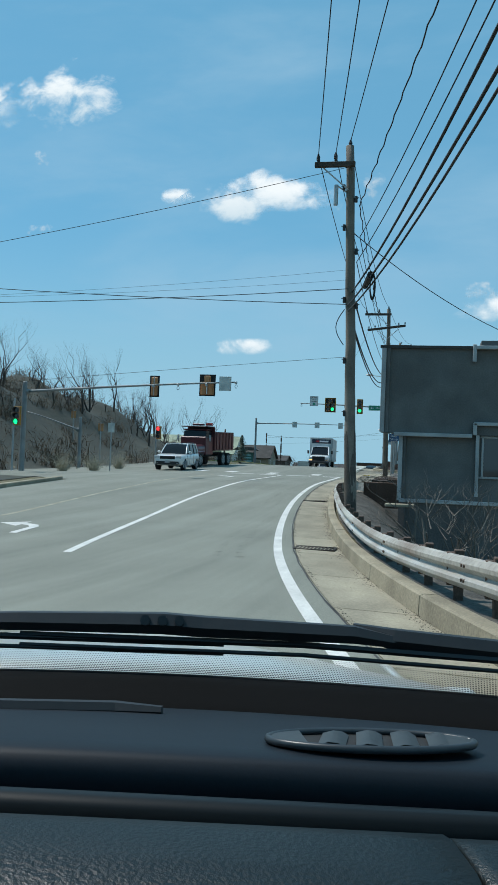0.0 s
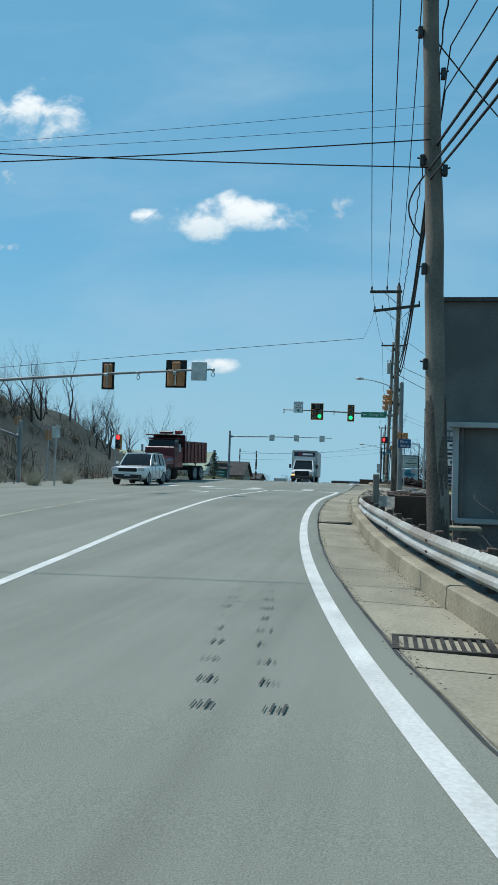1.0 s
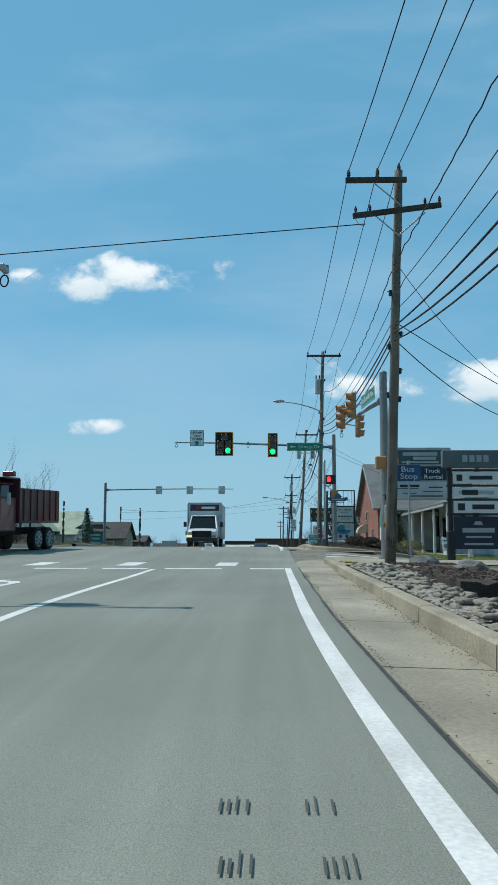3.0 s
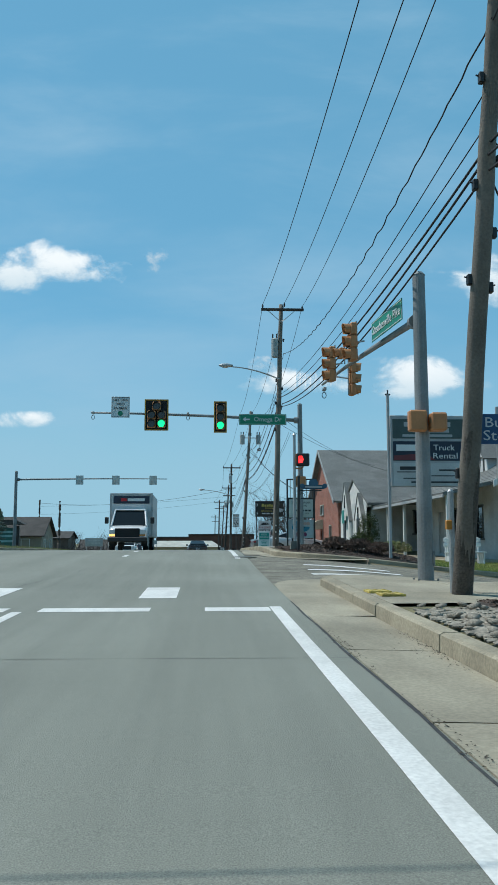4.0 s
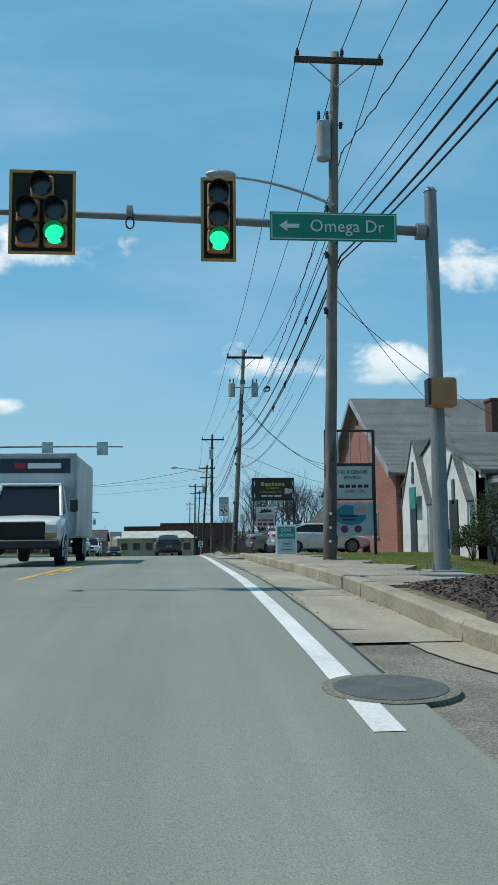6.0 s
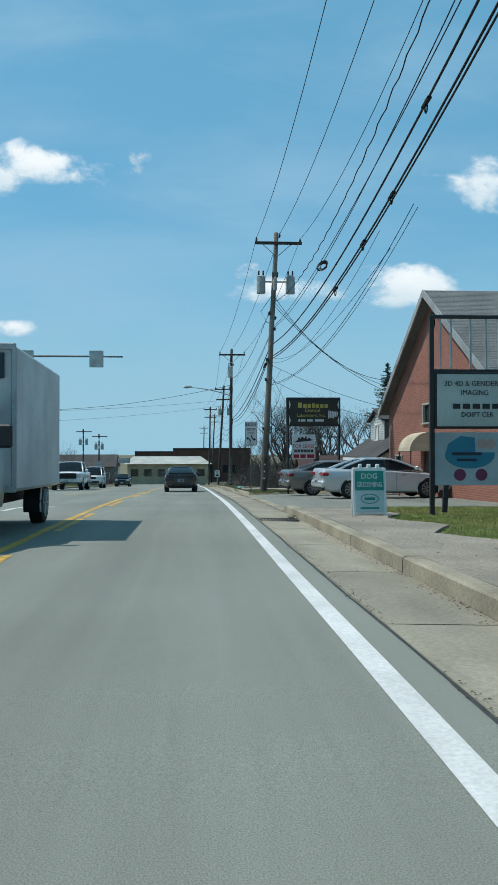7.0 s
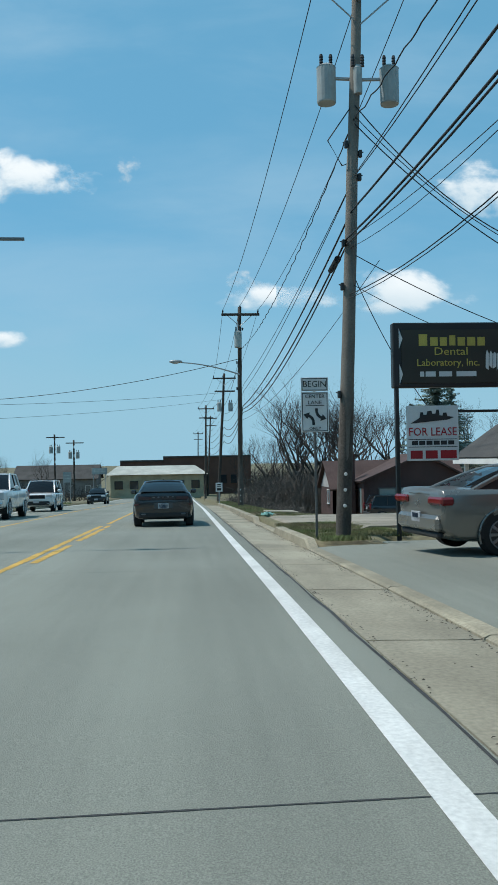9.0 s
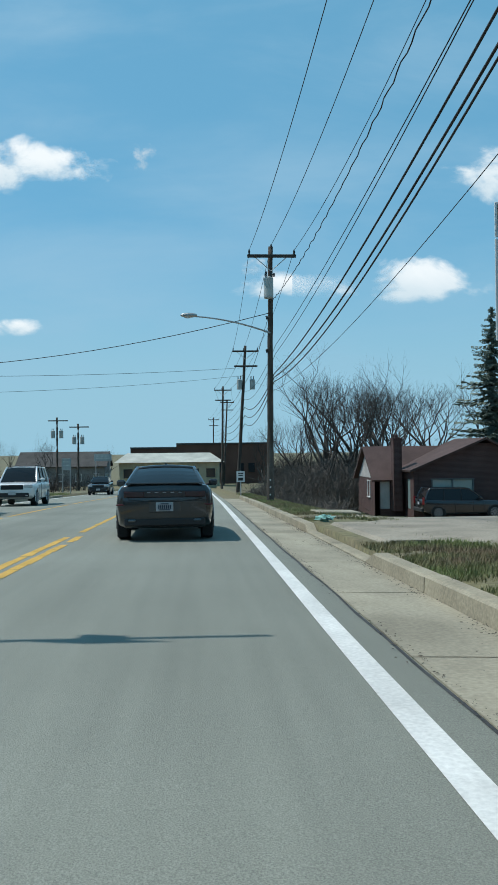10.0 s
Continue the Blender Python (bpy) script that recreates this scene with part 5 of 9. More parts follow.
def slab(bm, p, t=.12):
    """A roof plane through four points, t thick upwards."""
    p = [Vector(v) for v in p]
    n = (p[1] - p[0]).cross(p[3] - p[0]).normalized()
    n = n if n.z > 0 else -n
    lo = [bm.verts.new(v) for v in p]
    hi = [bm.verts.new(v + n * t) for v in p]
    bm.faces.new(lo)
    bm.faces.new(hi)
    for i in range(4):
        bm.faces.new((lo[i], lo[(i + 1) % 4], hi[(i + 1) % 4], hi[i]))


def courses(parent, p, n, material, name="shingle_course", t=.035):
    """Roofing in overlapping courses over a plane p0-p1 (eave) to p3-p2 (ridge)."""
    p = [Vector(v) for v in p]
    nn = (p[1] - p[0]).cross(p[3] - p[0]).normalized()
    nn = nn if nn.z > 0 else -nn
    bm = B()
    for k in range(n):
        f0, f1 = k / n, (k + 1) / n
        a0, b0 = p[0].lerp(p[3], f0), p[1].lerp(p[2], f0)
        a1, b1 = p[0].lerp(p[3], f1), p[1].lerp(p[2], f1)
        v = [bm.verts.new(q) for q in (a0, b0, b0 + nn * t, a0 + nn * t, a1 + nn * .004, b1 + nn * .004)]
        bm.faces.new(v[:4])
        bm.faces.new((v[3], v[2], v[5], v[4]))
    part(name, bm, material, parent)


# the dark building beside the guard rail; its road side falls back at a slant
bld = thing("building", "charcoal flat-roofed building with pale corner trim", "building")
A, Bq, C, D = (-1.30, 30.6), (13.0, 30.6), (17.0, 44.0), (4.8, 44.0)
A2, D2 = (-.62, 30.75), (5.4, 44.2)
zb = min(land(x, 30.6) for x in (0, 3, 6, 9)) - .6
for name, (p, q, z0, z1) in {"front": (A, Bq, 2.56, 5.58), "side": (D, A, 2.56, 5.58), "back": (C, D, 2.56, 5.58), "end": (Bq, C, 2.56, 5.58)}.items():
    bm = B()
    wall(bm, p, q, z0, z1, .25)
    part("upper_wall", bm, DARK_SIDING, bld)
holes = ((2.85, 5.4, 1.08, 2.5),)
for p, q, hs in ((A2, (12.9, 30.75), holes), (D2, A2, ()), ((16.8, 43.9), D2, ()), ((12.9, 30.75), (16.8, 43.9), ())):
    bm = B()
    wall(bm, p, q, 0.18, 2.555, .22, hs)
    part("lower_wall", bm, DARK_SIDING, bld)
    bm = B()
    wall(bm, p, q, zb, 0.175, .24)
    part("foundation", bm, mat("foundation_grey", (.13, .125, .12), .9, grain=16, amount=.2, stain=.9, bump=.3), bld)
w_ = window(bld, A2, (12.9, 30.75), holes[0], trim=mat("pale_grey_trim", (.40, .41, .41), .6, bump=.02), muntin=False)
bm = B()
prism(bm, [(A[0] - .12, A[1] - .1), (Bq[0], Bq[1] - .1), C, D], 5.58, 5.68)
part("roof", bm, SHINGLE_DARK, bld)
PALE = mat("pale_grey_trim", (.40, .41, .41), .6)
for c, s in (((-1.28, 30.56, 4.08), (.16, .14, 3.0)), ((.50, 30.52, 2.52), (2.7, .14, .13)), ((1.94, 30.52, 2.77), (.13, .14, .42)), ((5.8, 30.52, 2.95), (7.8, .14, .12)),
             ((-.60, 30.70, 1.35), (.15, .14, 2.36)), ((5.9, 30.68, .17), (13.0, .14, .13)), ((2.05, 30.68, 1.5), (.12, .14, 2.2)), ((1.85, 30.46, 5.42), (.13, .12, .62)), ((5.2, 30.44, 5.62), (6.6, .16, .12)), ((2.6, 31.4, 5.78), (1.0, .8, .34))):
    bm = B()
    box(bm, c, s, .012)
    part("trim", bm, PALE if s[2] != .34 else DARK_SIDING, bld)
bm = B()
box(bm, (-.55, 29.9, .02), (1.0, .7, .1), .02)
solid("concrete_block", bm, KERB, "pale concrete block beside the dark building", "concrete block")

# low dark boards behind the rail
for y, u, h in ((33.6, 2.8, .7), (35.6, 2.9, .6)):
    bm = B()
    p = on(u, y, 0)
    box(bm, (p.x + .4, y, land(p.x, y) + h / 2 - .1), (1.6, .14, h + .3), .02)
    solid("retaining_board", bm, RUST, "dark timber board behind the guard rail", "retaining board")
bm = B()
p = on(1.78, 31.6, 0)
box(bm, (p.x, 31.6, .55), (.16, .16, 1.44), .02)
solid("timber_post", bm, POLE_WOOD, "squared grey timber post behind the guard rail", "post")
th = thing("retaining_wall", "rust-brown timber retaining wall beside the bed", "retaining wall")
for k in range(3):
    bm = B()
    box(bm, (1.2, 41.8 + .02 * k, .15 + .24 * k), (5.2, .16, .225), .015)
    part("board", bm, RUST, th)

# ---- tenant sign with stacked panels ----
z0 = gz(55.6) + .1 - fall(1.07, 55.6)
th = thing("tenant_sign", "dark timber sign frame with stacked white and navy panels", "sign", pose(1.12, 55.6, z0) @ Matrix.Diagonal((.98, .98, 1.08, 1)))
for x in (-.72, .98):
    bm = B()
    box(bm, (x, 0, 1.55), (.14, .14, 3.3), .015)
    box(bm, (x, 0, .45), (.24, .22, .95), .03)
    part("post", bm, BLACK, th)
bm = B()
box(bm, (.10, -.02, 2.98), (2.1, .28, .50), .02)
part("header", bm, mat("header_grey", (.12, .14, .145), .5), th, "dark header board")
for z in (2.66, 2.22, 1.82, 1.40):
    bm = B()
    box(bm, (.13, 0, z), (1.9, .08, .06), .008)
    part("rail", bm, BLACK, th)
ROWS = ((2.44, .34, WHITE_SIGN), (2.02, .28, WHITE_SIGN), (1.61, .34, WHITE_SIGN), (.88, .92, NAVY))
for z, h, mt in ROWS:
    bm = B()
    box(bm, (.13, -.06, z), (1.5, .03, h), .004)
    part("panel", bm, mt, th)
bars([(-.05, 2.98, .16, .2), (.17, 2.98, .16, .2), (.39, 2.98, .16, .2), (.61, 2.98, .16, .2)], GALV, th, pose(-.2, -.17, 0))
bars([(.25, 2.44, .75, .12), (.1, 2.02, 1.1, .1), (.3, 1.61, .7, .15), (.13, .95, 1.0, .13), (.13, .76, .8, .05), (.13, .56, .9, .06)], PALE, th, pose(0, -.08, 0))
bars([(-.42, 2.44, .18, .18), (-.38, 1.61, .22, .2), (.25, 2.44, .7, .1), (.3, 1.61, .68, .13), (-.1, 2.02, .5, .14)], DARK_PRINT, th, pose(0, -.084, 0))
bm = B()
prism(bm, [(-.15, 0), (.15, 0), (.09, .1), (-.09, .1)], 0, .006, pose(.13, -.078, 1.1, 90, 0, 0))
part("logo_shape", bm, PALE, th)

# bus stop sign
th = thing("bus_stop_sign", "blue and white bus stop sign on a thin post", "sign", pose(-1.42, 51.9, gz(51.9) + .12))
bm = B()
rod(bm, (0, .04, -.1), (0, .04, 2.75), .03, seg=8)
part("post", bm, GALV, th)
bm = B()
box(bm, (0, 0, 2.42), (.62, .02, .44), .004)
part("panel", bm, BLUE_SIGN, th)
words("Bus", .21, WHITE_SIGN, th, pose(-.03, -.014, 2.51), width=.34)
words("Stop", .21, WHITE_SIGN, th, pose(0, -.014, 2.32), width=.46)
th = thing("push_button_post", "thin grey steel post with a push button", "post", pose(-1.95, 52.6, gz(52.6) + .16))
bm = B()
rod(bm, (0, 0, -.05), (0, 0, 1.5), .045, .045, 10)
rod(bm, (0, 0, 1.5), (0, 0, 1.54), .05, .02, 10)
part("post", bm, GALV, th)
bm = B()
box(bm, (-.05, -.04, 1.0), (.09, .08, .14), .01)
part("button_box", bm, YELLOW, th)

# ---- roadside panel sign across the side street ----
th = thing("billboard", "tall white-framed sign with dark green, navy and pale panels", "sign", pose(.3, 66.45, 0))
zg = land(-.1, 66.4)
for x, top in ((-.12, 6.2), (2.42, 5.5)):
    bm = B()
    rod(bm, (x, .05, zg - .2), (x, .05, top), .05, seg=10)
    part("post", bm, PALE, th)
bm = B()
box(bm, (1.17, 0, 4.37), (2.52, .16, 2.28), .015)
frame_ = part("cabinet", bm, PALE, th, "pale metal sign cabinet")
for z, h, mt in ((5.08, .62, GREY_PANEL), (4.37, .62, NAVY), (3.62, .72, mat("pale_panel", (.50, .51, .50), .5, bump=0))):
    bm = B()
    box(bm, (1.17, -.085, z), (2.36, .02, h), .004)
    part("panel", bm, mt, frame_)
bm = B()
prism(bm, [(.02, 4.08), (1.35, 4.08), (1.05, 4.30), (.02, 4.22)], .098, .104, pose(0, 0, 0, 90, 0, 0))
part("red_band", bm, mat("red_band", (.16, .03, .035), .5, bump=0), frame_)
bars([(1.1, 5.22, 1.5, .15), (1.3, 5.03, 1.0, .14), (1.1, 4.86, 1.6, .08)], PALE, frame_, pose(0, -.1, 0))
bars([(.55, 4.47, .92, .2)], WHITE_SIGN, frame_, pose(0, -.11, 0))
words("Truck", .26, WHITE_SIGN, frame_, pose(1.62, -.11, 4.47), width=.68)
words("Rental", .26, WHITE_SIGN, frame_, pose(1.66, -.11, 4.21), width=.78)
bars([(.62, 3.82, .85, .11), (.55, 3.70, .9, .03), (1.75, 3.76, .6, .05), (1.62, 3.58, .85, .03), (.6, 3.50, .6, .03), (1.3, 3.38, 1.5, .05)], DARK_PRINT, frame_, pose(0, -.1, 0))
bm = B()
box(bm, (-.12, .05, 6.2), (.16, .05, .05))
rod(bm, (-.12, .05, 6.2), (-.12, .05, 6.34), .025, seg=6)
part("bracket", bm, BLACK, th)

# blue scroll sign on a dark post at the planted corner
th = thing("hanging_sign", "blue scroll-topped sign on a dark post", "sign", pose(.455, 67.3, -.145) @ Matrix.Scale(1.08, 4))
bm = B()
rod(bm, (-2.87, 0, land(-2.8, 66.5) - .1), (-2.84, 0, 3.46), .04, .04, 10)
bmesh.ops.create_uvsphere(bm, u_segments=8, v_segments=6, radius=.05, matrix=Matrix.Translation((-2.84, 0, 3.48)))
part("post", bm, BLACK, th)
bm = B()
box(bm, (-2.4, 0, 3.17), (.74, .05, .13), .05)
for s in (-.34, .34):
    rod(bm, (-2.4 + s, -.03, 3.2), (-2.4 + s, .03, 3.2), .075, .075, 12)
rod(bm, (-2.4, -.03, 3.28), (-2.4, .03, 3.28), .14, .14, 16)
part("panel", bm, mat("faded_blue", (.05, .13, .20), .5), th)
bars([(-2.4, 3.17, .5, .06)], PALE, th, pose(0, -.035, 0))
bm = B()
box(bm, (-2.5, 0, 3.06), (.7, .03, .03))
tube(bm, [(-2.82, 0, 2.8), (-2.7, 0, 2.84), (-2.66, 0, 2.95), (-2.75, 0, 3.0), (-2.8, 0, 2.94)], .012, 5)
part("bracket", bm, BLACK, th)
# ---- letter board with a picture panel ----
zg = gz(88.7) + .1
th = thing("letter_board_sign", "black-framed roadside sign with a letter board and a picture panel", "sign", pose(0, 88.7, 0))
for x in (-.9, .66):
    bm = B()
    box(bm, (x, 0, (zg + 5.1) / 2 - .1), (.09, .09, 5.1 - zg + .2), .008)
    part("post", bm, BLACK, th)
for z in (5.07, 3.98):
    bm = B()
    box(bm, (-.12, 0, z), (1.5, .07, .07), .006)
    part("rail", bm, BLACK, th)
for x in (-.72, -.5, -.1, .22, .48):
    bm = B()
    box(bm, (x, 0, 4.52), (.035, .03, 1.02))
    part("bar", bm, GALV, th)
bm = B()
box(bm, (-.12, -.02, 3.39), (1.48, .10, 1.14), .012)
lb = part("letter_board", bm, BLACK, th)
bm = B()
box(bm, (-.12, -.08, 3.39), (1.38, .02, 1.04))
part("panel", bm, mat("pale_green_white", (.52, .57, .53), .45, bump=0), lb)
words("3D 4D & GENDER", .15, DARK_PRINT, lb, pose(-.12, -.095, 3.72), width=1.1)
words("IMAGING", .15, DARK_PRINT, lb, pose(-.05, -.095, 3.54), width=.55)
bars([(-.12 - .3 + .2 * k, 3.27, .15, .1) for k in range(5)], DARK_PRINT, lb, pose(0, -.095, 0))
words("DOIFT CER", .14, DARK_PRINT, lb, pose(0, -.095, 3.1), width=.65)
bm = B()
box(bm, (-.12, 0, 2.22), (1.46, .05, 1.06), .008)
pp = part("picture_panel", bm, mat("pale_blue_panel", (.42, .50, .53), .5, bump=0), th)
bm = B()
pts = [(.62 * math.cos(radians(a)) - .02, .30 * math.sin(radians(a))) for a in range(180, 361, 12)]
prism(bm, pts + [(.60, .05), (.12, .06), (.10, .38), (-.25, .42), (-.55, .25)], 0, .008, pose(-.12, -.028, 2.3, 90, 0, 0) @ Matrix.Diagonal((.82, .9, 1, 1)))
part("pram_shape", bm, mat("print_blue", (.03, .22, .33), .5, bump=0), pp)
for x in (-.34, .1):
    bm = B()
    rod(bm, (x, -.028, 1.9), (x, -.038, 1.9), .12, .12, 18)
    part("wheel_shape", bm, mat("print_maroon", (.18, .03, .09), .5, bump=0), pp)
for x in (.12, .3):
    bm = B()
    rod(bm, (x, -.028, 2.52), (x, -.036, 2.52), .1, .1, 14)
    part("round_shape", bm, mat("print_peach", (.52, .38, .33), .5, bump=0), pp)
bars([(-.2, 2.32, .6, .06), (-.2, 2.2, .4, .05)], NAVY, pp, pose(0, -.04, 0))
bm = B()
box(bm, (-.72, .03, 1.55), (.10, .08, .9), .01, pose(0, 0, 0, 0, 4, 0))
part("stub_post", bm, BLACK, th)

# A-board beside the car park entrance
th = thing("a_board", "teal and white folding board on white legs", "a-board", pose(-2.28, 88.25, gz(88.25) + .135, 0, 0, -4))
for s, tilt in ((-1, 11), (1, -11)):
    m = pose(0, s * .19, 0, tilt * -1 if s < 0 else 11, 0, 0) if s < 0 else pose(0, .19, 0, 11, 0, 0)
    bm = B()
    for x in (-.29, .29):
        box(bm, (x, 0, .46), (.07, .045, .94), .01)
    for z in (.06, .5, .9):
        box(bm, (0, 0, z), (.6, .035, .07), .008)
    for x in (-.17, 0, .17):
        box(bm, (x, 0, .96), (.07, .04, .09), .01)
    leg = part("leaf", bm, TRIM_WHITE, th, m=pose(0, s * .17, 0, -s * -9 if s < 0 else 9, 0, 0))
    bm = B()
    box(bm, (0, -.025, .68), (.55, .012, .38))
    part("teal_panel", bm, TEAL_SIGN, leg)
    bm = B()
    box(bm, (0, -.025, .28), (.55, .012, .42))
    part("white_panel", bm, mat("pale_cyan_panel", (.48, .60, .60), .5, bump=0), leg)
    if s < 0:
        words("DOG", .15, WHITE_SIGN, leg, pose(0, -.036, .76), width=.3)
        words("GROOMING", .14, WHITE_SIGN, leg, pose(0, -.036, .60), width=.48)
        bm = B()
        tube(bm, [(.17 * math.cos(a), -.034, .33 + .09 * math.sin(a)) for a in [2 * math.pi * k / 18 for k in range(19)]], .008, 5)
        part("oval_print", bm, TEAL_SIGN, leg)
        bars([(0, .33, .2, .05), (0, .15, .36, .035)], TEAL_SIGN, leg, pose(0, -.034, 0))

# ---- dark sign on two posts, with a lease board ----
zg = gz(109.3) + .2
th = thing("pylon_sign", "black two-post sign with gold and white lettering bars", "sign", pose(0, 109.3, 0))
for x in (-1.44, .84):
    bm = B()
    box(bm, (x, 0, (zg + 4.7) / 2 - .1), (.075, .11, 4.7 - zg + .2), .008)
    part("post", bm, BLACK, th)
bm = B()
box(bm, (-.315, 0, 4.13), (2.41, .2, 1.28), .02)
cab = part("cabinet", bm, BLACK, th)
bm = B()
box(bm, (-.29, -.11, 4.10), (2.12, .02, 1.06), .004)
part("panel", bm, mat("brown_black_panel", (.035, .032, .022), .5, bump=0), cab)
for x, s in ((-1.40, 1), (.82, -1)):
    for z in (3.75, 4.45):
        bm = B()
        prism(bm, [(0, -.2), (s * .07, 0), (0, .2)], 0, .01, pose(x, -.112, z, 90, 0, 0))
        part("corner_flash", bm, WHITE_SIGN, cab)
bars([(-.92, 4.42, .17, .23), (-.70, 4.39, .15, .17), (-.51, 4.39, .14, .17), (-.33, 4.41, .12, .2), (-.15, 4.39, .15, .17), (.05, 4.39, .16, .17), (.25, 4.39, .15, .17)], GOLD_PRINT, cab, pose(0, -.124, 0))
words("Dental", .22, GOLD_PRINT, cab, pose(-.36, -.126, 4.19), width=.66)
words("Laboratory, Inc.", .2, GOLD_PRINT, cab, pose(-.42, -.126, 3.97), width=1.25)
bars([(-.95, 3.75, .08, .1), (-.78, 3.75, .2, .1), (-.48, 3.75, .26, .1), (-.06, 3.75, .4, .1)], WHITE_SIGN, cab, pose(0, -.124, 0))
bm = B()
for k in range(6):
    prism(bm, [(.33 + .075 * k, -.16 + .05 * math.sin(k * 1.7)), (.39 + .075 * k, -.2 + .03 * k), (.40 + .075 * k, .12), (.365 + .075 * k, .2 - .02 * k), (.34 + .075 * k, .12)], 0, .008, pose(0, -.122, 4.02, 90, 0, 0))
part("white_shape", bm, WHITE_SIGN, cab)
bm = B()
box(bm, (.3, 0, 3.02), (1.1, .05, .05))
part("rail", bm, BLACK, th)
sg = thing("lease_board", "white lease board with red lettering under the dark sign", "sign", pose(-.76, 109.2, 2.59))
bm = B()
box(bm, (0, 0, 0), (1.04, .02, 1.08), .004)
part("panel", bm, WHITE_SIGN, sg)
words("FOR LEASE", .23, RED_PRINT, sg, pose(0, -.016, .02), width=.95)
bars([(0, -.12, .98, .012), (0, -.27, .98, .012)], DARK_PRINT, sg, pose(0, -.012, 0))
bars([(-.36 + .145 * k, -.19, .12, .08) for k in range(6)], DARK_PRINT, sg, pose(0, -.012, 0))
bars([(-.33, -.42, .24, .16), (-.03, -.42, .24, .16), (.31, -.42, .32, .16)], RED_PRINT, sg, pose(0, -.012, 0))
bm = B()
prism(bm, [(-.44, .19), (.3, .26), (.44, .31), (.3, .33), (.28, .40), (.22, .40), (.2, .34), (.14, .35), (.13, .46), (.08, .46), (.06, .38), (0, .38), (-.02, .44), (-.1, .43), (-.12, .36), (-.18, .36), (-.19, .41), (-.24, .41), (-.26, .3)], 0, .006, pose(0, -.012, 0, 90, 0, 0))
part("skyline_shape", bm, DARK_PRINT, sg)

# lane sign
th = thing("lane_sign", "white turn lane sign on a thin steel post", "sign", pose(-3.1, 109.1, gz(109.1) + .13))
bm = B()
box(bm, (0, .03, 1.45), (.045, .03, 3.1), .004)
part("post", bm, mat("dull_post_steel", (.16, .155, .145), .7, .3, grain=30, amount=.2, stain=2, bump=.1), th)
for z, h in ((2.955, .27), (2.42, .78)):
    bm = B()
    box(bm, (0, 0, z), (.535, .012, h), .003)
    p_ = part("panel", bm, WHITE_SIGN, th)
    for cc, ss in (((0, -.008, z + h / 2 - .025), (.49, .005, .014)), ((0, -.008, z - h / 2 + .025), (.49, .005, .014)), ((-.24, -.008, z), (.012, .005, h - .05)), ((.24, -.008, z), (.012, .005, h - .05))):
        bm = B()
        box(bm, cc, ss)
        part("border", bm, DARK_PRINT, p_)
words("BEGIN", .17, DARK_PRINT, th, pose(0, -.012, 2.955), width=.44)
words("CENTER", .1, DARK_PRINT, th, pose(0, -.012, 2.72), width=.38)
words("LANE", .1, DARK_PRINT, th, pose(0, -.012, 2.60), width=.26)
bars([(0, 2.545, .36, .012)], DARK_PRINT, th, pose(0, -.012, 0), "rule")
words("ONLY", .08, DARK_PRINT, th, pose(0, -.012, 2.10), width=.23)
for s in (1, -1):
    bm = B()
    prism(bm, [(.0, .16), (.055, .16), (.058, .09), (.075, .05), (.105, .02), (.135, .005), (.15, .045), (.225, -.045), (.10, -.085), (.115, -.045), (.07, -.02), (.03, .02), (.008, .08)], 0, .005, pose(0, -.01, 2.33, 90, 0, 0) @ Matrix.Diagonal((s, s, 1, 1)))
    part("arrow", bm, DARK_PRINT, th)

# ---- red brick house with a steep gable to the road, and its lower white wing ----
GZ = 1.0
h = thing("brick_house", "red brick house with a grey shingle gable roof", "house")
XF, Y0, Y1, ZE, ZT = 3.1, 95.3, 109.3, 4.25, 8.1
for a, b, hs in (((XF + .2, Y0), (26, Y0), ()), ((26, Y1), (XF + .2, Y1), ())):
    bm = B()
    wall(bm, a, b, GZ - .6, ZE, .25)
    part("wall", bm, BRICK_RED, h)
HOLES = ((1.3, 2.35, 1.4, 2.2), (5.6, 6.45, .7, 2.4), (10.0, 10.9, 1.5, 2.6), (5.63, 7.25, 3.42, 4.15))
bm = B()
wall(bm, (XF, Y1), (XF, Y0), GZ - .6, ZE, .25, [q for q in HOLES if q[3] < ZE])
part("wall", bm, BRICK_RED, h)
bm = B()
mid = (Y0 + Y1) / 2
v = [bm.verts.new((XF, y, z)) for y, z in ((Y1, ZE), (Y0, ZE), (mid, ZT))]
v2 = [bm.verts.new((XF + .25, y, z)) for y, z in ((Y1, ZE), (Y0, ZE), (mid, ZT))]
bm.faces.new(v), bm.faces.new(v2)
for k in range(3):
    bm.faces.new((v[k], v[(k + 1) % 3], v2[(k + 1) % 3], v2[k]))
part("gable", bm, BRICK_RED, h)
for q in (HOLES[0], HOLES[2]):
    window(h, (XF, Y1), (XF, Y0), q, trim=mat("cream_trim", (.42, .40, .33), .7), muntin=False)
fr = window(h, (XF, Y1), (XF, Y0), HOLES[3], trim=mat("cream_trim", (.42, .40, .33), .7), muntin=False)
bm = B()
box(bm, (0, .03, 0), (.06, .06, .7), .006)
part("mullion", bm, TRIM_WHITE, fr)
bm = B()
box(bm, (0, 0, 0), (.05, .36, .56), .01)
lv = part("gable_louver", bm, BLACK_MATT, h, "dark slatted gable louver", m=pose(XF - .02, 102.3, 7.2))
for k in range(6):
    bm = B()
    box(bm, (-.03, 0, -.22 + .088 * k), (.03, .34, .03), .004)
    part("slat", bm, mat("louver_brown", (.06, .045, .04), .8), lv)
AY = Y1 - 6.0
bm = B()
box(bm, (XF + .1, AY, 1.55), (.06, .84, 1.68))
part("door", bm, mat("door_brown", (.09, .05, .04), .6), h)
bm = B()
rows = []
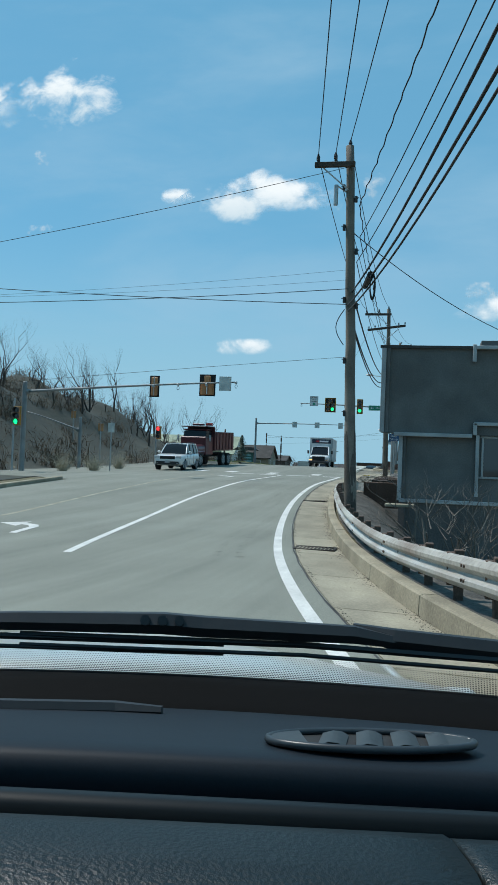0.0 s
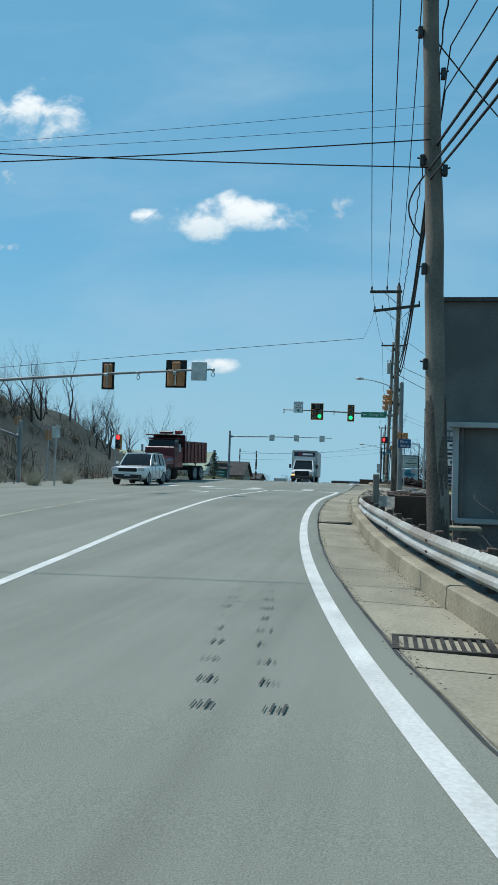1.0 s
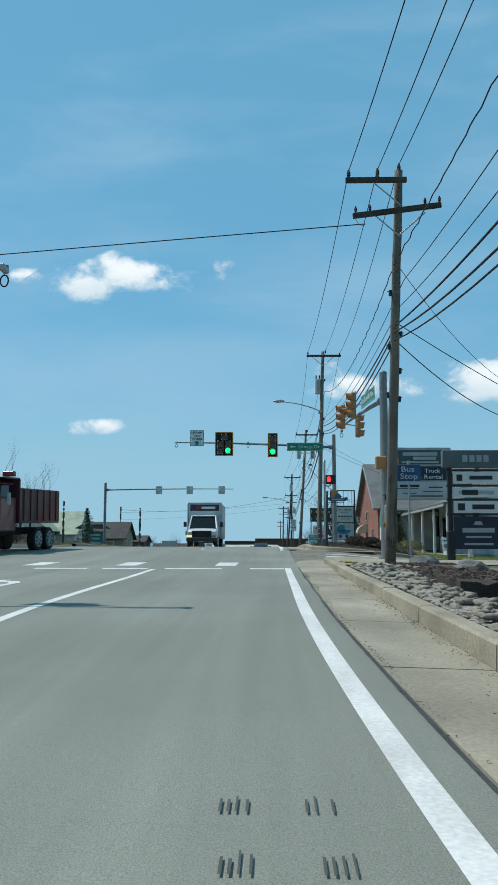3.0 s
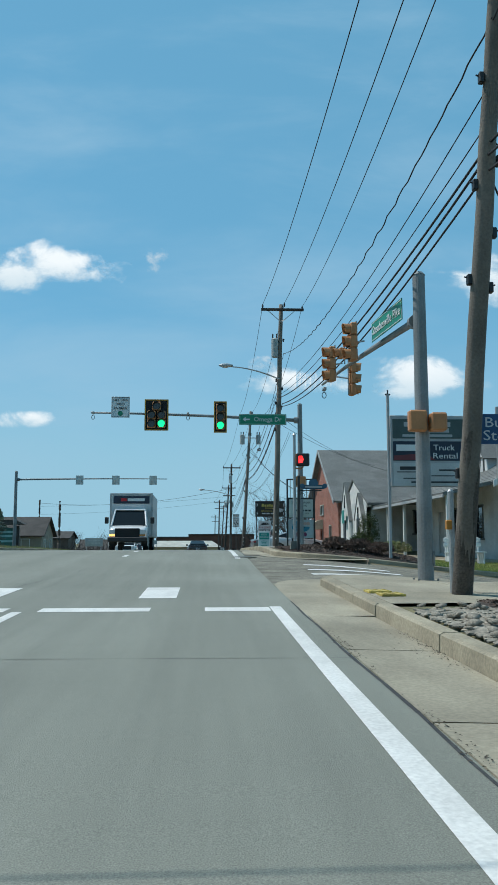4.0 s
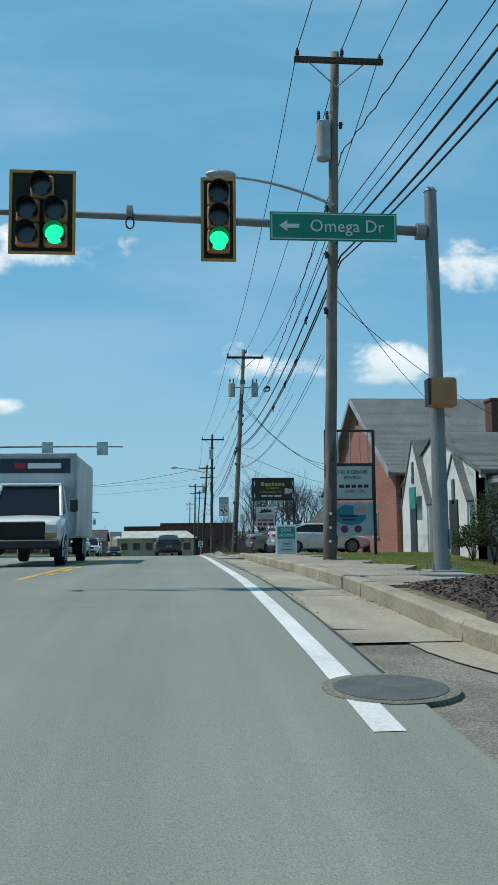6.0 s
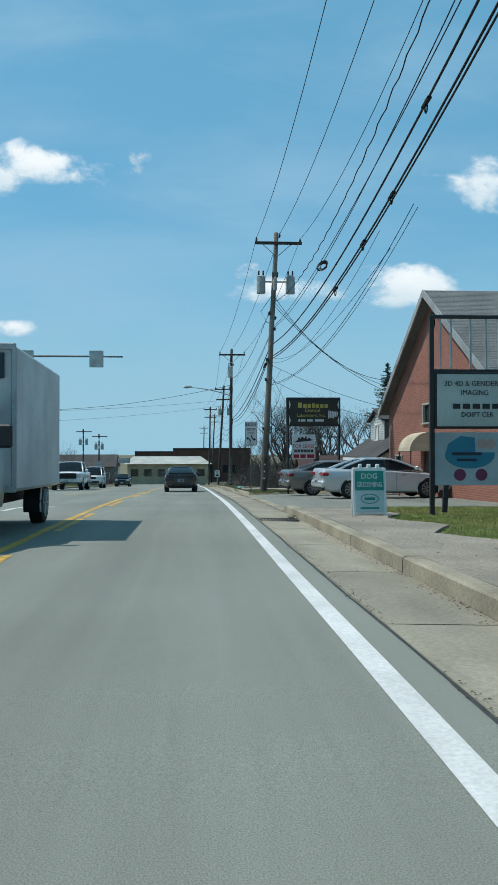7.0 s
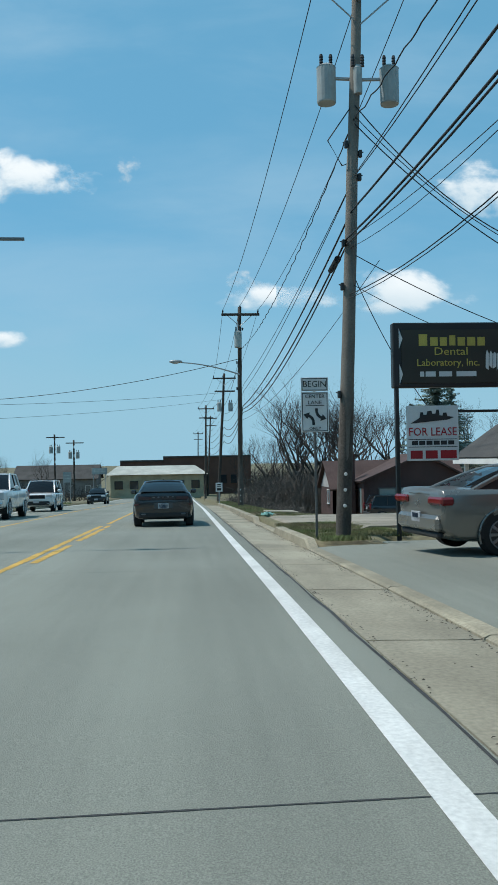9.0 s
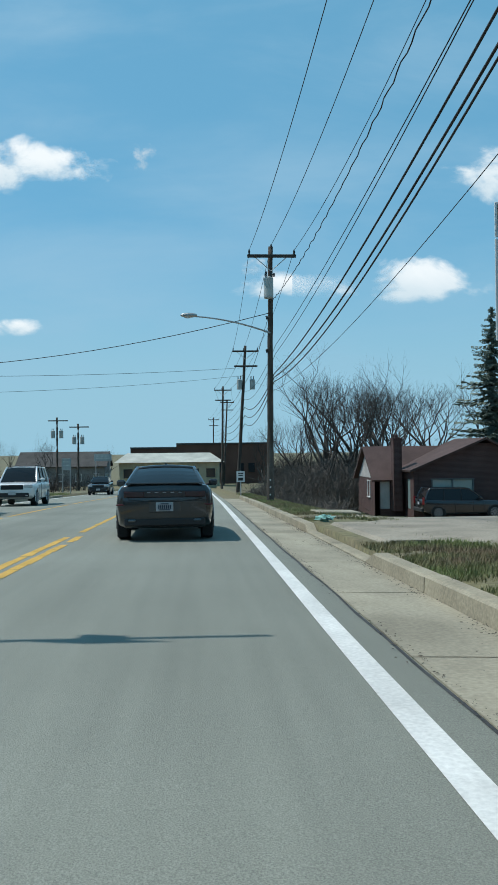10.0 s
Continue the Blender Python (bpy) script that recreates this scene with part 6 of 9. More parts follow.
for k in range(9):
    a = radians(90 * k / 8)
    rows.append([(XF - .85 * math.cos(a) - .02, AY + s, 2.38 + .72 * math.sin(a)) for s in (-.85, -.4, 0, .4, .85)])
sheet(bm, rows)
for s in (-.85, .85):
    bm.faces.new([bm.verts.new((XF - .02, AY + s, 2.38))] + [bm.verts.new((XF - .85 * math.cos(radians(90 * k / 8)) - .02, AY + s, 2.38 + .72 * math.sin(radians(90 * k / 8)))) for k in range(9)])
aw = part("awning", bm, CANVAS, h, "cream canvas door awning")
for s in (-.83, .83):
    bm = B()
    rod(bm, (XF - .82, AY + s, .5), (XF - .82, AY + s, 2.4), .022, seg=8)
    part("awning_post", bm, BLACK, aw)
bm = B()
rod(bm, (XF - .84, AY - .85, 2.37), (XF - .84, AY + .85, 2.37), .018, seg=6)
part("awning_bar", bm, BLACK, aw)
OV = .45
for s, ye in ((1, Y0), (-1, Y1)):
    e0 = ye - s * OV
    zo = ZE - OV * (ZT - ZE) / (mid - Y0)
    p = [(XF - .35, e0, zo), (26.4, e0, zo), (26.4, mid, ZT), (XF - .35, mid, ZT)]
    bm = B()
    slab(bm, p, .12)
    part("roof", bm, SHINGLE, h)
    up = Vector((0, 0, .13))
    courses(h, [Vector(q) + up for q in p], 62, SHINGLE, t=.012)
    bm = B()
    d = Vector((0, mid - e0, ZT - zo))
    for k in (0,):
        a, b = Vector((XF - .37, e0, zo - .1)), Vector((XF - .37, mid, ZT - .1))
        w = Vector((.05, 0, 0))
        hgt = Vector((0, 0, .26))
        v = [bm.verts.new(x) for x in (a, b, b + hgt, a + hgt, a - w, b - w, b + hgt - w, a + hgt - w)]
        for f in ((0, 1, 2, 3), (4, 5, 6, 7), (0, 1, 5, 4), (2, 3, 7, 6), (0, 3, 7, 4), (1, 2, 6, 5)):
            bm.faces.new([v[i] for i in f])
    part("bargeboard", bm, mat("grey_bargeboard", (.34, .35, .34), .7), h)
bm = B()
box(bm, (8.3, 97.4, 6.3), (.95, .8, 2.1), .02)
box(bm, (8.3, 97.4, 7.4), (1.05, .9, .12), .02)
part("chimney", bm, BRICK_BROWN, h, "dark brown brick chimney")

w = thing("house_wing", "white house wing with grey shingle roof and two pointed gables", "house")
WX0, WX1, WY0, WY1 = 3.32, 13.5, 86.5, 95.2
wh = ((2.6, 4.6, GZ + .9, GZ + 2.2),)
for a, b, hs in (((WX0, WY0), (WX1, WY0), wh), ((WX1, WY0), (WX1, WY1), ()), ((WX0, WY1), (WX0, WY0), ())):
    bm = B()
    wall(bm, a, b, GZ - .6, GZ + 2.75, .2, hs)
    part("wall", bm, mat("grey_white_siding", (.60, .61, .59), .75, grain=16, amount=.08, stain=.9, bump=.1), w)
bm = B()
gable_wall(bm, (WX0 + .02, WY1), (WX0 + .02, WY0 - .2), GZ + 2.4, GZ + 2.5, GZ + 4.1, .15)
part("gable", bm, WHITE_WOOD, w)
window(w, (WX0, WY0), (WX1, WY0), wh[0], trim=DARK_SIDING)
ym = (WY0 + WY1) / 2
for s, ye in ((1, WY0 - .4), (-1, WY1)):
    p = [(WX0 - .06, ye, GZ + 2.5), (WX1 + .3, ye, GZ + 2.5), (WX1 + .3, ym, GZ + 4.15), (WX0 - .06, ym, GZ + 4.15)]
    bm = B()
    slab(bm, p, .1)
    part("roof", bm, SHINGLE, w)
    courses(w, [Vector(q) + Vector((0, 0, .115)) for q in p], 34, SHINGLE, t=.014)
for yc, hw, zt in ((92.85, 1.65, 5.12), (88.2, 1.2, 4.2)):
    bm = B()
    gable_wall(bm, (WX0 - .2, yc + hw), (WX0 - .2, yc - hw), GZ - .6, GZ + 1.75, zt, .25)
    fr = part("gable_front", bm, WHITE_WOOD, w, "white pointed gable front")
    for s in (-1, 1):
        bm = B()
        slab(bm, [(WX0 - .24, yc + s * (hw + .06), GZ + 1.7), (WX0 + .7, yc + s * (hw + .06), GZ + 1.7), (WX0 + .7, yc, zt + .04), (WX0 - .24, yc, zt + .04)], .06)
        part("roof", bm, SHINGLE, fr)
        bm = B()
        box(bm, (WX0 + .2, yc + s * hw, GZ + .55), (.7, .12, 2.3), .01)
        part("cheek", bm, WHITE_WOOD, fr)
    bm = B()
    box(bm, (WX0 - .22, yc, GZ + .85), (.05, .8, 1.9), .01)
    part("door", bm, mat("dark_door", (.03, .03, .035), .5), fr)
    bm = B()
    box(bm, (WX0 - .22, yc, zt - 1.15), (.05, .24, .8), .01)
    part("slit_window", bm, WINDOW, fr)
bm = B()
box(bm, (0, 0, 0), (.05, .75, .8), .01)
sg = solid("wall_sign", bm, TEAL_SIGN, "small teal sign on the white gable", "sign", pose(WX0 - .42, 92.2, GZ + 2.0))

# porch house beside the side street: its gable to the street, its porch along the main road
ph = thing("porch_house", "pale grey house with dormers and a long posted porch", "house")
PX0, PX1, PY0, PY1, PG, PE, PR = 5.9, 13.9, 72.6, 85.7, .80, 3.95, 6.5
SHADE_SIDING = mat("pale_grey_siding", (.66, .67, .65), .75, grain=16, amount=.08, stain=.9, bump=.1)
pw = ((1.5, 2.6, PG + .8, PG + 2.2), (4.2, 5.1, PG + .1, PG + 2.15), (6.6, 7.8, PG + .8, PG + 2.2), (9.8, 11.0, PG + .8, PG + 2.2))
for a, b, hs in (((PX0, PY1), (PX0, PY0), pw), ((PX1, PY0), (PX1, PY1), ()), ((PX1, PY1), (PX0, PY1), ())):
    bm = B()
    wall(bm, a, b, PG - .6, PE, .2, hs)
    part("wall", bm, SHADE_SIDING, ph)
    for q in hs:
        if q[2] > PG + .2:
            window(ph, a, b, q, trim=DARK_SIDING)
bm = B()
box(bm, (PX0 + .1, PY1 - 4.65, PG + 1.12), (.05, .86, 2.03), .01)
part("door", bm, mat("pale_door", (.5, .5, .48), .6), ph)
bm = B()
gable_wall(bm, (PX0 + .2, PY0), (PX1 - .2, PY0), PG - .6, PE, PR - .1, .2)
part("gable", bm, WHITE_WOOD, ph, "white boarded gable end")
window(ph, (PX0 + .2, PY0 - .01), (PX1 - .2, PY0 - .01), (3.2, 4.4, PE - .1, PE + 1.2))
bm = B()
box(bm, (PX0 + 1.9, PY0 - .02, PG + 1.1), (2.3, .06, 2.2), .01)
gd = part("garage_door", bm, mat("pale_door", (.5, .5, .48), .6), ph, "pale roller garage door")
for k in range(4):
    bm = B()
    box(bm, (PX0 + 1.9, PY0 - .055, PG + .3 + .53 * k), (2.2, .02, .48), .006)
    part("panel", bm, mat("pale_door", (.5, .5, .48), .6), gd)
for k in range(13):
    bm = B()
    box(bm, ((PX0 + PX1) / 2, PY0 - .008, PG + .25 * k), (PX1 - PX0 - .4, .02, .02))
    part("board_edge", bm, WHITE_WOOD, ph)
pm = (PX0 + PX1) / 2
for xe in (PX0 - .4, PX1 + .4):
    p = [(xe, PY0 - .4, PE - .22), (xe, PY1 + .3, PE - .22), (pm, PY1 + .3, PR), (pm, PY0 - .4, PR)]
    bm = B()
    slab(bm, p, .1)
    part("roof", bm, SHINGLE, ph)
    courses(ph, [Vector(q) + Vector((0, 0, .125)) for q in p], 30, SHINGLE, t=.014)
    bm = B()
    u = Vector((0, -.06, 0))
    e0, e1, hh = Vector((xe, PY0 - .4, PE - .34)), Vector((pm, PY0 - .4, PR - .12)), Vector((0, 0, .26))
    v = [bm.verts.new(q) for q in (e0, e1, e1 + hh, e0 + hh, e0 + u, e1 + u, e1 + hh + u, e0 + hh + u)]
    for f in ((0, 1, 2, 3), (4, 5, 6, 7), (0, 1, 5, 4), (2, 3, 7, 6), (0, 3, 7, 4), (1, 2, 6, 5)):
        bm.faces.new([v[k] for k in f])
    part("bargeboard", bm, TRIM_WHITE, ph)
for yc in (77.0, 83.6):
    bm = B()
    gable_wall(bm, (PX0 + .75, yc + .8), (PX0 + .75, yc - .8), PE, PE + 1.25, PE + 1.95, 2.4)
    dm = part("dormer", bm, SHADE_SIDING, ph, "pale grey dormer")
    window(ph, (PX0 + .74, yc + .8), (PX0 + .74, yc - .8), (.4, 1.2, PE + .3, PE + 1.25), trim=DARK_SIDING)
    for s_ in (-1, 1):
        bm = B()
        slab(bm, [(PX0 + .5, yc + s_ * 1.0, PE + 1.1), (PX0 + 3.1, yc + s_ * 1.0, PE + 1.1), (PX0 + 3.1, yc, PE + 2.0), (PX0 + .5, yc, PE + 2.0)], .07)
        part("dormer_roof", bm, SHINGLE, dm)
bm = B()
slab(bm, [(3.6, PY0 - .2, 3.28), (3.6, 87.0, 3.28), (PX0, 87.0, PE - .15), (PX0, PY0 - .2, PE - .15)], .14)
pr_ = part("porch_roof", bm, SHINGLE, ph, "sloping grey porch roof")
bm = B()
box(bm, (3.58, (PY0 + 86.8) / 2, 3.27), (.06, 87.2 - PY0, .12), .01)
part("fascia", bm, PALE, pr_)
for y in (PY0, 76.2, 79.8, 83.4, 86.8):
    bm = B()
    box(bm, (3.8, y, (PG + 3.2) / 2 - .1), (.13, .13, 3.2 - PG + .5), .012)
    part("porch_post", bm, TRIM_WHITE, ph)
bm = B()
box(bm, (4.9, (PY0 + PY1) / 2, PG - .25), (2.3, PY1 - PY0, .5), .02)
part("porch_floor", bm, KERB, ph)

# bench
bn = thing("bench", "white painted slatted bench in front of the porch", "bench", pose(4.0, 70.9, land(4.0, 71.0), 0, 0, 10))
for z, y in ((.45, 0), (.45, .16), (.45, .32), (.72, .4), (.9, .42)):
    bm = B()
    box(bm, (0, y, z), (1.5, .12 if z < .5 else .04, .04 if z < .5 else .13), .008)
    part("slat", bm, TRIM_WHITE, bn)
for x in (-.65, .65):
    bm = B()
    box(bm, (x, .16, .22), (.06, .4, .46), .008)
    box(bm, (x, .44, .5), (.06, .05, 1.0), .008)
    part("leg", bm, TRIM_WHITE, bn)

# white boarded house beyond the brick gable
wl_ = thing("white_house", "white boarded house with a dormer over a low dark roof", "house")
bm = B()
wall(bm, (3.75, 118.4), (3.75, 110.6), -.4, 2.3, .2, ((1.0, 1.8, .9, 1.9), (3.0, 3.9, .1, 2.0), (5.2, 6.2, .9, 1.9)))
part("wall", bm, WHITE_WOOD, wl_)
for q in ((1.0, 1.8, .9, 1.9), (5.2, 6.2, .9, 1.9)):
    window(wl_, (3.74, 118.4), (3.74, 110.6), q)
bm = B()
box(bm, (3.84, 114.95, 1.05), (.06, .9, 1.9), .01)
part("door", bm, DARK_SIDING, wl_)
for y in (110.7, 118.4):
    bm = B()
    v = [bm.verts.new((x, yy, z)) for yy in (y - .1, y + .1) for x, z in ((3.75, -.4), (9.6, -.4), (9.6, 2.3), (6.7, 4.55), (3.75, 2.45))]
    for f in ((0, 1, 2, 3, 4), (9, 8, 7, 6, 5), (0, 5, 6, 1), (1, 6, 7, 2), (2, 7, 8, 3), (3, 8, 9, 4), (4, 9, 5, 0)):
        bm.faces.new([v[k] for k in f])
    part("gable", bm, WHITE_WOOD, wl_)
for x0, z0 in ((2.75, 2.02), (10.6, 1.98)):
    bm = B()
    slab(bm, [(x0, 110.2, z0), (x0, 118.8, z0), (6.7, 118.8, 4.75), (6.7, 110.2, 4.75)], .1)
    rf_ = part("roof", bm, SHINGLE_DARK, wl_)
    if x0 < 5:
        courses(rf_, [(x0, 110.2, z0 + .05), (x0, 118.8, z0 + .05), (6.7, 118.8, 4.80), (6.7, 110.2, 4.80)], 14, SHINGLE_DARK)
bm = B()
box(bm, (2.74, 114.5, 1.98), (.04, 8.6, .16), .008)
part("fascia", bm, TRIM_WHITE, wl_)
for y in (111.2, 113.4, 115.8, 118.2):
    bm = B()
    box(bm, (2.95, y, .85), (.12, .12, 2.2), .01)
    part("porch_post", bm, TRIM_WHITE, wl_)
# the dormer: a boarded face with a shallow gable, dark cheeks
bm = B()
gable_wall(bm, (3.95, 117.1), (3.95, 113.95), 2.7, 3.95, 4.42, .12)
dm = part("dormer", bm, WHITE_WOOD, wl_, "white boarded dormer")
window(wl_, (3.93, 117.1), (3.93, 113.95), (1.2, 1.95, 2.95, 3.75))
for k in range(13):
    z_ = 2.8 + .125 * k
    w_ = 3.15 if z_ < 3.95 else 3.15 * (4.42 - z_) / .47
    bm = B()
    for y0, y1 in ((115.525 - w_ / 2, 115.525 + w_ / 2),) if z_ > 3.85 or z_ < 2.9 else ((113.95, 115.05), (116.0, 117.1)):
        box(bm, (3.935, (y0 + y1) / 2, z_), (.03, y1 - y0, .022))
    part("board_edge", bm, WHITE_WOOD, dm)
for y in (113.9, 117.15):
    bm = B()
    v = [bm.verts.new((x, yy, z)) for yy in (y - .05, y + .05) for x, z in ((3.95, 2.75), (3.95, 3.98), (5.6, 3.98))]
    for f in ((0, 1, 2), (5, 4, 3), (0, 3, 4, 1), (1, 4, 5, 2), (2, 5, 3, 0)):
        bm.faces.new([v[k] for k in f])
    part("cheek", bm, DARK_SIDING, dm)
for s_ in (-1, 1):
    bm = B()
    slab(bm, [(3.75, 115.525 + s_ * 1.8, 3.92), (6.4, 115.525 + s_ * 1.8, 3.92), (6.4, 115.525, 4.5), (3.75, 115.525, 4.5)], .08)
    part("dormer_roof", bm, SHINGLE_DARK, dm)

# dark brick house with a tall chimney
bh = thing("dark_brick_house", "dark red brick house with brown roof and tall chimney", "house", pose(6.45, 154.2, -1.9) @ Matrix.Scale(.95, 4) @ pose(-6.05, -154.2, 1.9))
bz = -1.9
bm = B()
gable_wall(bm, (4.75, 160.5), (4.75, 154.6), bz - .5, .05, 2.0, .3)
part("wall", bm, BRICK_DARK, bh)
bm = B()
v = [bm.verts.new((4.72, y, z)) for y, z in ((160.2, .1), (154.9, .1), (157.55, 1.85))]
bm.faces.new(v)
part("gable_panel", bm, mat("pale_gable", (.42, .40, .38), .8), bh)
bm = B()
wall(bm, (4.75, 154.6), (6.6, 154.6), bz - .5, .05, .3, ((.25, .95, bz, bz + 2.0),))
part("wall", bm, BRICK_DARK, bh)
bm = B()
box(bm, (5.35, 154.72, bz + 1.0), (.68, .06, 1.98), .01)
part("door", bm, mat("pale_door", (.5, .5, .48), .6), bh)
window(bh, (4.74, 160.5), (4.74, 154.6), (3.4, 4.2, bz + .7, bz + 1.8))
for s in (-1, 1):
    bm = B()
    slab(bm, [(4.45, 157.55 + s * 3.3, -.1), (15.5, 157.55 + s * 3.3, -.1), (15.5, 157.55, 2.1), (4.45, 157.55, 2.1)], .12)
    part("roof", bm, SHINGLE_RED, bh)
# wing with a gable to the forecourt
holes = ((1.15, 3.75, bz + 1.12, bz + 2.0), (5.6, 6.4, bz + .9, bz + 1.8))
bm = B()
wall(bm, (6.6, 152.0), (14.5, 152.0), bz - .6, bz + 2.6, .3, holes)
part("wall", bm, BRICK_DARK, bh)
bm = B()
wall(bm, (6.6, 154.7), (6.6, 152.0), bz - .6, bz + 2.6, .3, ((1.0, 1.9, bz + .1, bz + 2.0),))
part("wall", bm, BRICK_DARK, bh)
bm = B()
v = [bm.verts.new((x, y, z)) for y in (152.0, 152.3) for x, z in ((6.6, bz + 2.6), (14.5, bz + 2.6), (11.9, 2.3), (10.6, 2.3))]
for f in ((0, 1, 2, 3), (4, 5, 6, 7), (0, 1, 5, 4), (1, 2, 6, 5), (2, 3, 7, 6), (3, 0, 4, 7)):
    bm.faces.new([v[k] for k in f])
part("gable", bm, BRICK_DARK, bh)
for a, b in (((6.3, bz + 2.45), (11.1, 2.55)), ((14.9, bz + 2.45), (11.1, 2.55))):
    bm = B()
    slab(bm, [(a[0], 151.6, a[1]), (a[0], 158, a[1]), (b[0], 158, b[1]), (b[0], 151.6, b[1])], .12)
    part("roof", bm, SHINGLE_RED, bh)
# the bright reflection in this window is painted as a pale grey-green pane colour
fr = window(bh, (6.6, 151.98), (14.5, 151.98), holes[0], trim=DARK_SIDING, muntin=False, pane=glass_mat("painted_reflection_pane", (.30, .36, .34), .05))
for x in (9.05,):
    bm = B()
    box(bm, (x, 152.0, bz + 1.56), (.08, .08, .9))
    part("mullion", bm, DARK_SIDING, bh)
window(bh, (6.6, 151.98), (14.5, 151.98), holes[1], trim=DARK_SIDING)
bm = B()
box(bm, (6.73, 152.38, bz + .98), (.30, .82, 3.16), .01)
part("corner_pier", bm, BRICK_DARK, bh)
bm = B()
box(bm, (6.66, 153.25, bz + 1.05), (.06, .86, 1.88), .01)
part("side_door", bm, mat("pale_teal_door", (.22, .30, .29), .4), bh)
bm = B()
box(bm, (6.05, 154.2, .3), (.56, .76, 4.6), .02)
box(bm, (6.05, 154.2, 2.65), (.66, .86, .14), .02)
rod(bm, (6.05, 154.2, 2.7), (6.05, 154.2, 2.95), .13, .11, 10)
part("chimney", bm, BRICK_DARK, bh, "tall dark brick chimney")

# ---- far buildings ----
fb = thing("shop_building", "long brown brick flat-roofed building far down the road", "building")
for x0, x1, z1 in ((-17.5, -9.6, 2.5), (-9.6, 6.6, 3.15)):
    bm = B()
    box(bm, ((x0 + x1) / 2, 262, (z1 - 6) / 2), (x1 - x0, 24, z1 + 6), .05)
    part("block", bm, BRICK_BROWN, fb)
    bm = B()
    box(bm, ((x0 + x1) / 2, 249.9, z1 - .1), (x1 - x0, .3, .3), .02)
    part("coping", bm, SHINGLE_DARK, fb)
for x in (-6.5, -2.0, 1.5, 3.4):
    bm = B()
    box(bm, (x, 249.9, -1.2), (1.1, .2, 1.6), .02)
    part("window", bm, WINDOW, fb)
cn = thing("canopy_building", "low building with a broad pale hipped metal roof", "building")
bm = B()
v = [bm.verts.new(p) for p in ((-18, 226, .2), (-2, 226, .2), (-2, 240, .2), (-18, 240, .2), (-16.5, 231, 1.55), (-4, 231, 1.55), (-4, 235, 1.55), (-16.5, 235, 1.55))]
for f in ((0, 1, 5, 4), (1, 2, 6, 5), (2, 3, 7, 6), (3, 0, 4, 7), (4, 5, 6, 7), (0, 3, 2, 1)):
    bm.faces.new([v[k] for k in f])
part("roof", bm, mat("pale_metal_roof", (.52, .51, .44), .6, grain=6, amount=.08, stain=.5), cn)
bm = B()
box(bm, (-10, 233, -1.9), (14.6, 12.4, 4.2), .05)
part("wall", bm, mat("cream_wall", (.42, .36, .24), .8), cn)
for k in range(6):
    bm = B()
    box(bm, (-16 + 2.4 * k, 226.75, -1.4), (1.3, .12, 1.3), .02)
    part("window", bm, WINDOW, cn)


def simple_house(x, y, wx, wy, hw, hr, wallm, roofm, label, along="x"):
    z = land(x, y)
    th = thing("house", label, "house", pose(x, y, z), "houses across the road")
    hx, hy = wx / 2, wy / 2
    bm = B()
    if along == "x":
        gable_wall(bm, (-hx, -hy + wy), (-hx, -hy), -.6, hw, hw + hr, wx)
    else:
        gable_wall(bm, (-hx, -hy), (hx, -hy), -.6, hw, hw + hr, wy)
    part("wall", bm, wallm, th)
    for s in (-1, 1):
        bm = B()
        k = .45
        dz = hr * k / (hy if along == "x" else hx)
        if along == "x":
            slab(bm, [(-hx - .4, s * (hy + k), hw - dz), (hx + .4, s * (hy + k), hw - dz), (hx + .4, 0, hw + hr), (-hx - .4, 0, hw + hr)], .13)
        else:
            slab(bm, [(s * (hx + k), -hy - .4, hw - dz), (s * (hx + k), hy + .4, hw - dz), (0, hy + .4, hw + hr), (0, -hy - .4, hw + hr)], .13)
        part("roof", bm, roofm, th)
    n = max(2, int(wx // 2.6))
    for k in range(n):
        window(th, (-hx, -hy - .02), (hx, -hy - .02), (wx * (k + .5) / n - .45, wx * (k + .5) / n + .45, .9, 2.1))
    n = max(2, int(wy // 2.6))
    for k in range(n):
        window(th, (hx + .02, -hy), (hx + .02, hy), (wy * (k + .5) / n - .45, wy * (k + .5) / n + .45, .9, 2.1))
    return th


simple_house(-38, 132, 20, 9, 2.9, 2.6, WHITE_WOOD, SHINGLE_GREEN, "white building with a pale green metal roof")
simple_house(-32.5, 126.0, 4.5, 5, 3.0, 1.7, WHITE_WOOD, SHINGLE_GREEN, "white entrance gable with a pale green metal roof", "y")
simple_house(-27, 138, 7, 7, 2.6, 1.9, mat("tan_wall", (.33, .28, .21), .8), SHINGLE_DARK, "low tan shed with a dark roof")
simple_house(-42, 172, 16, 9, 2.4, 2.2, mat("brown_wall", (.13, .10, .08), .85), SHINGLE_DARK, "low brown house with a dark sloping roof")
simple_house(-36, 205, 10, 9, 4.8, 1.2, mat("brown_wall", (.13, .10, .08), .85), SHINGLE_DARK, "brown two-storey house with a dark hipped roof")
simple_house(-28, 246, 14, 9, 3.4, 2.2, mat("grey_wall", (.22, .21, .20), .85), SHINGLE_DARK, "grey house with a dark roof far down the road")
simple_house(-60, 232, 16, 10, 3.4, 2.4, mat("brown_wall", (.13, .10, .08), .85), SHINGLE_DARK, "brown house with a dark roof among bare trees")
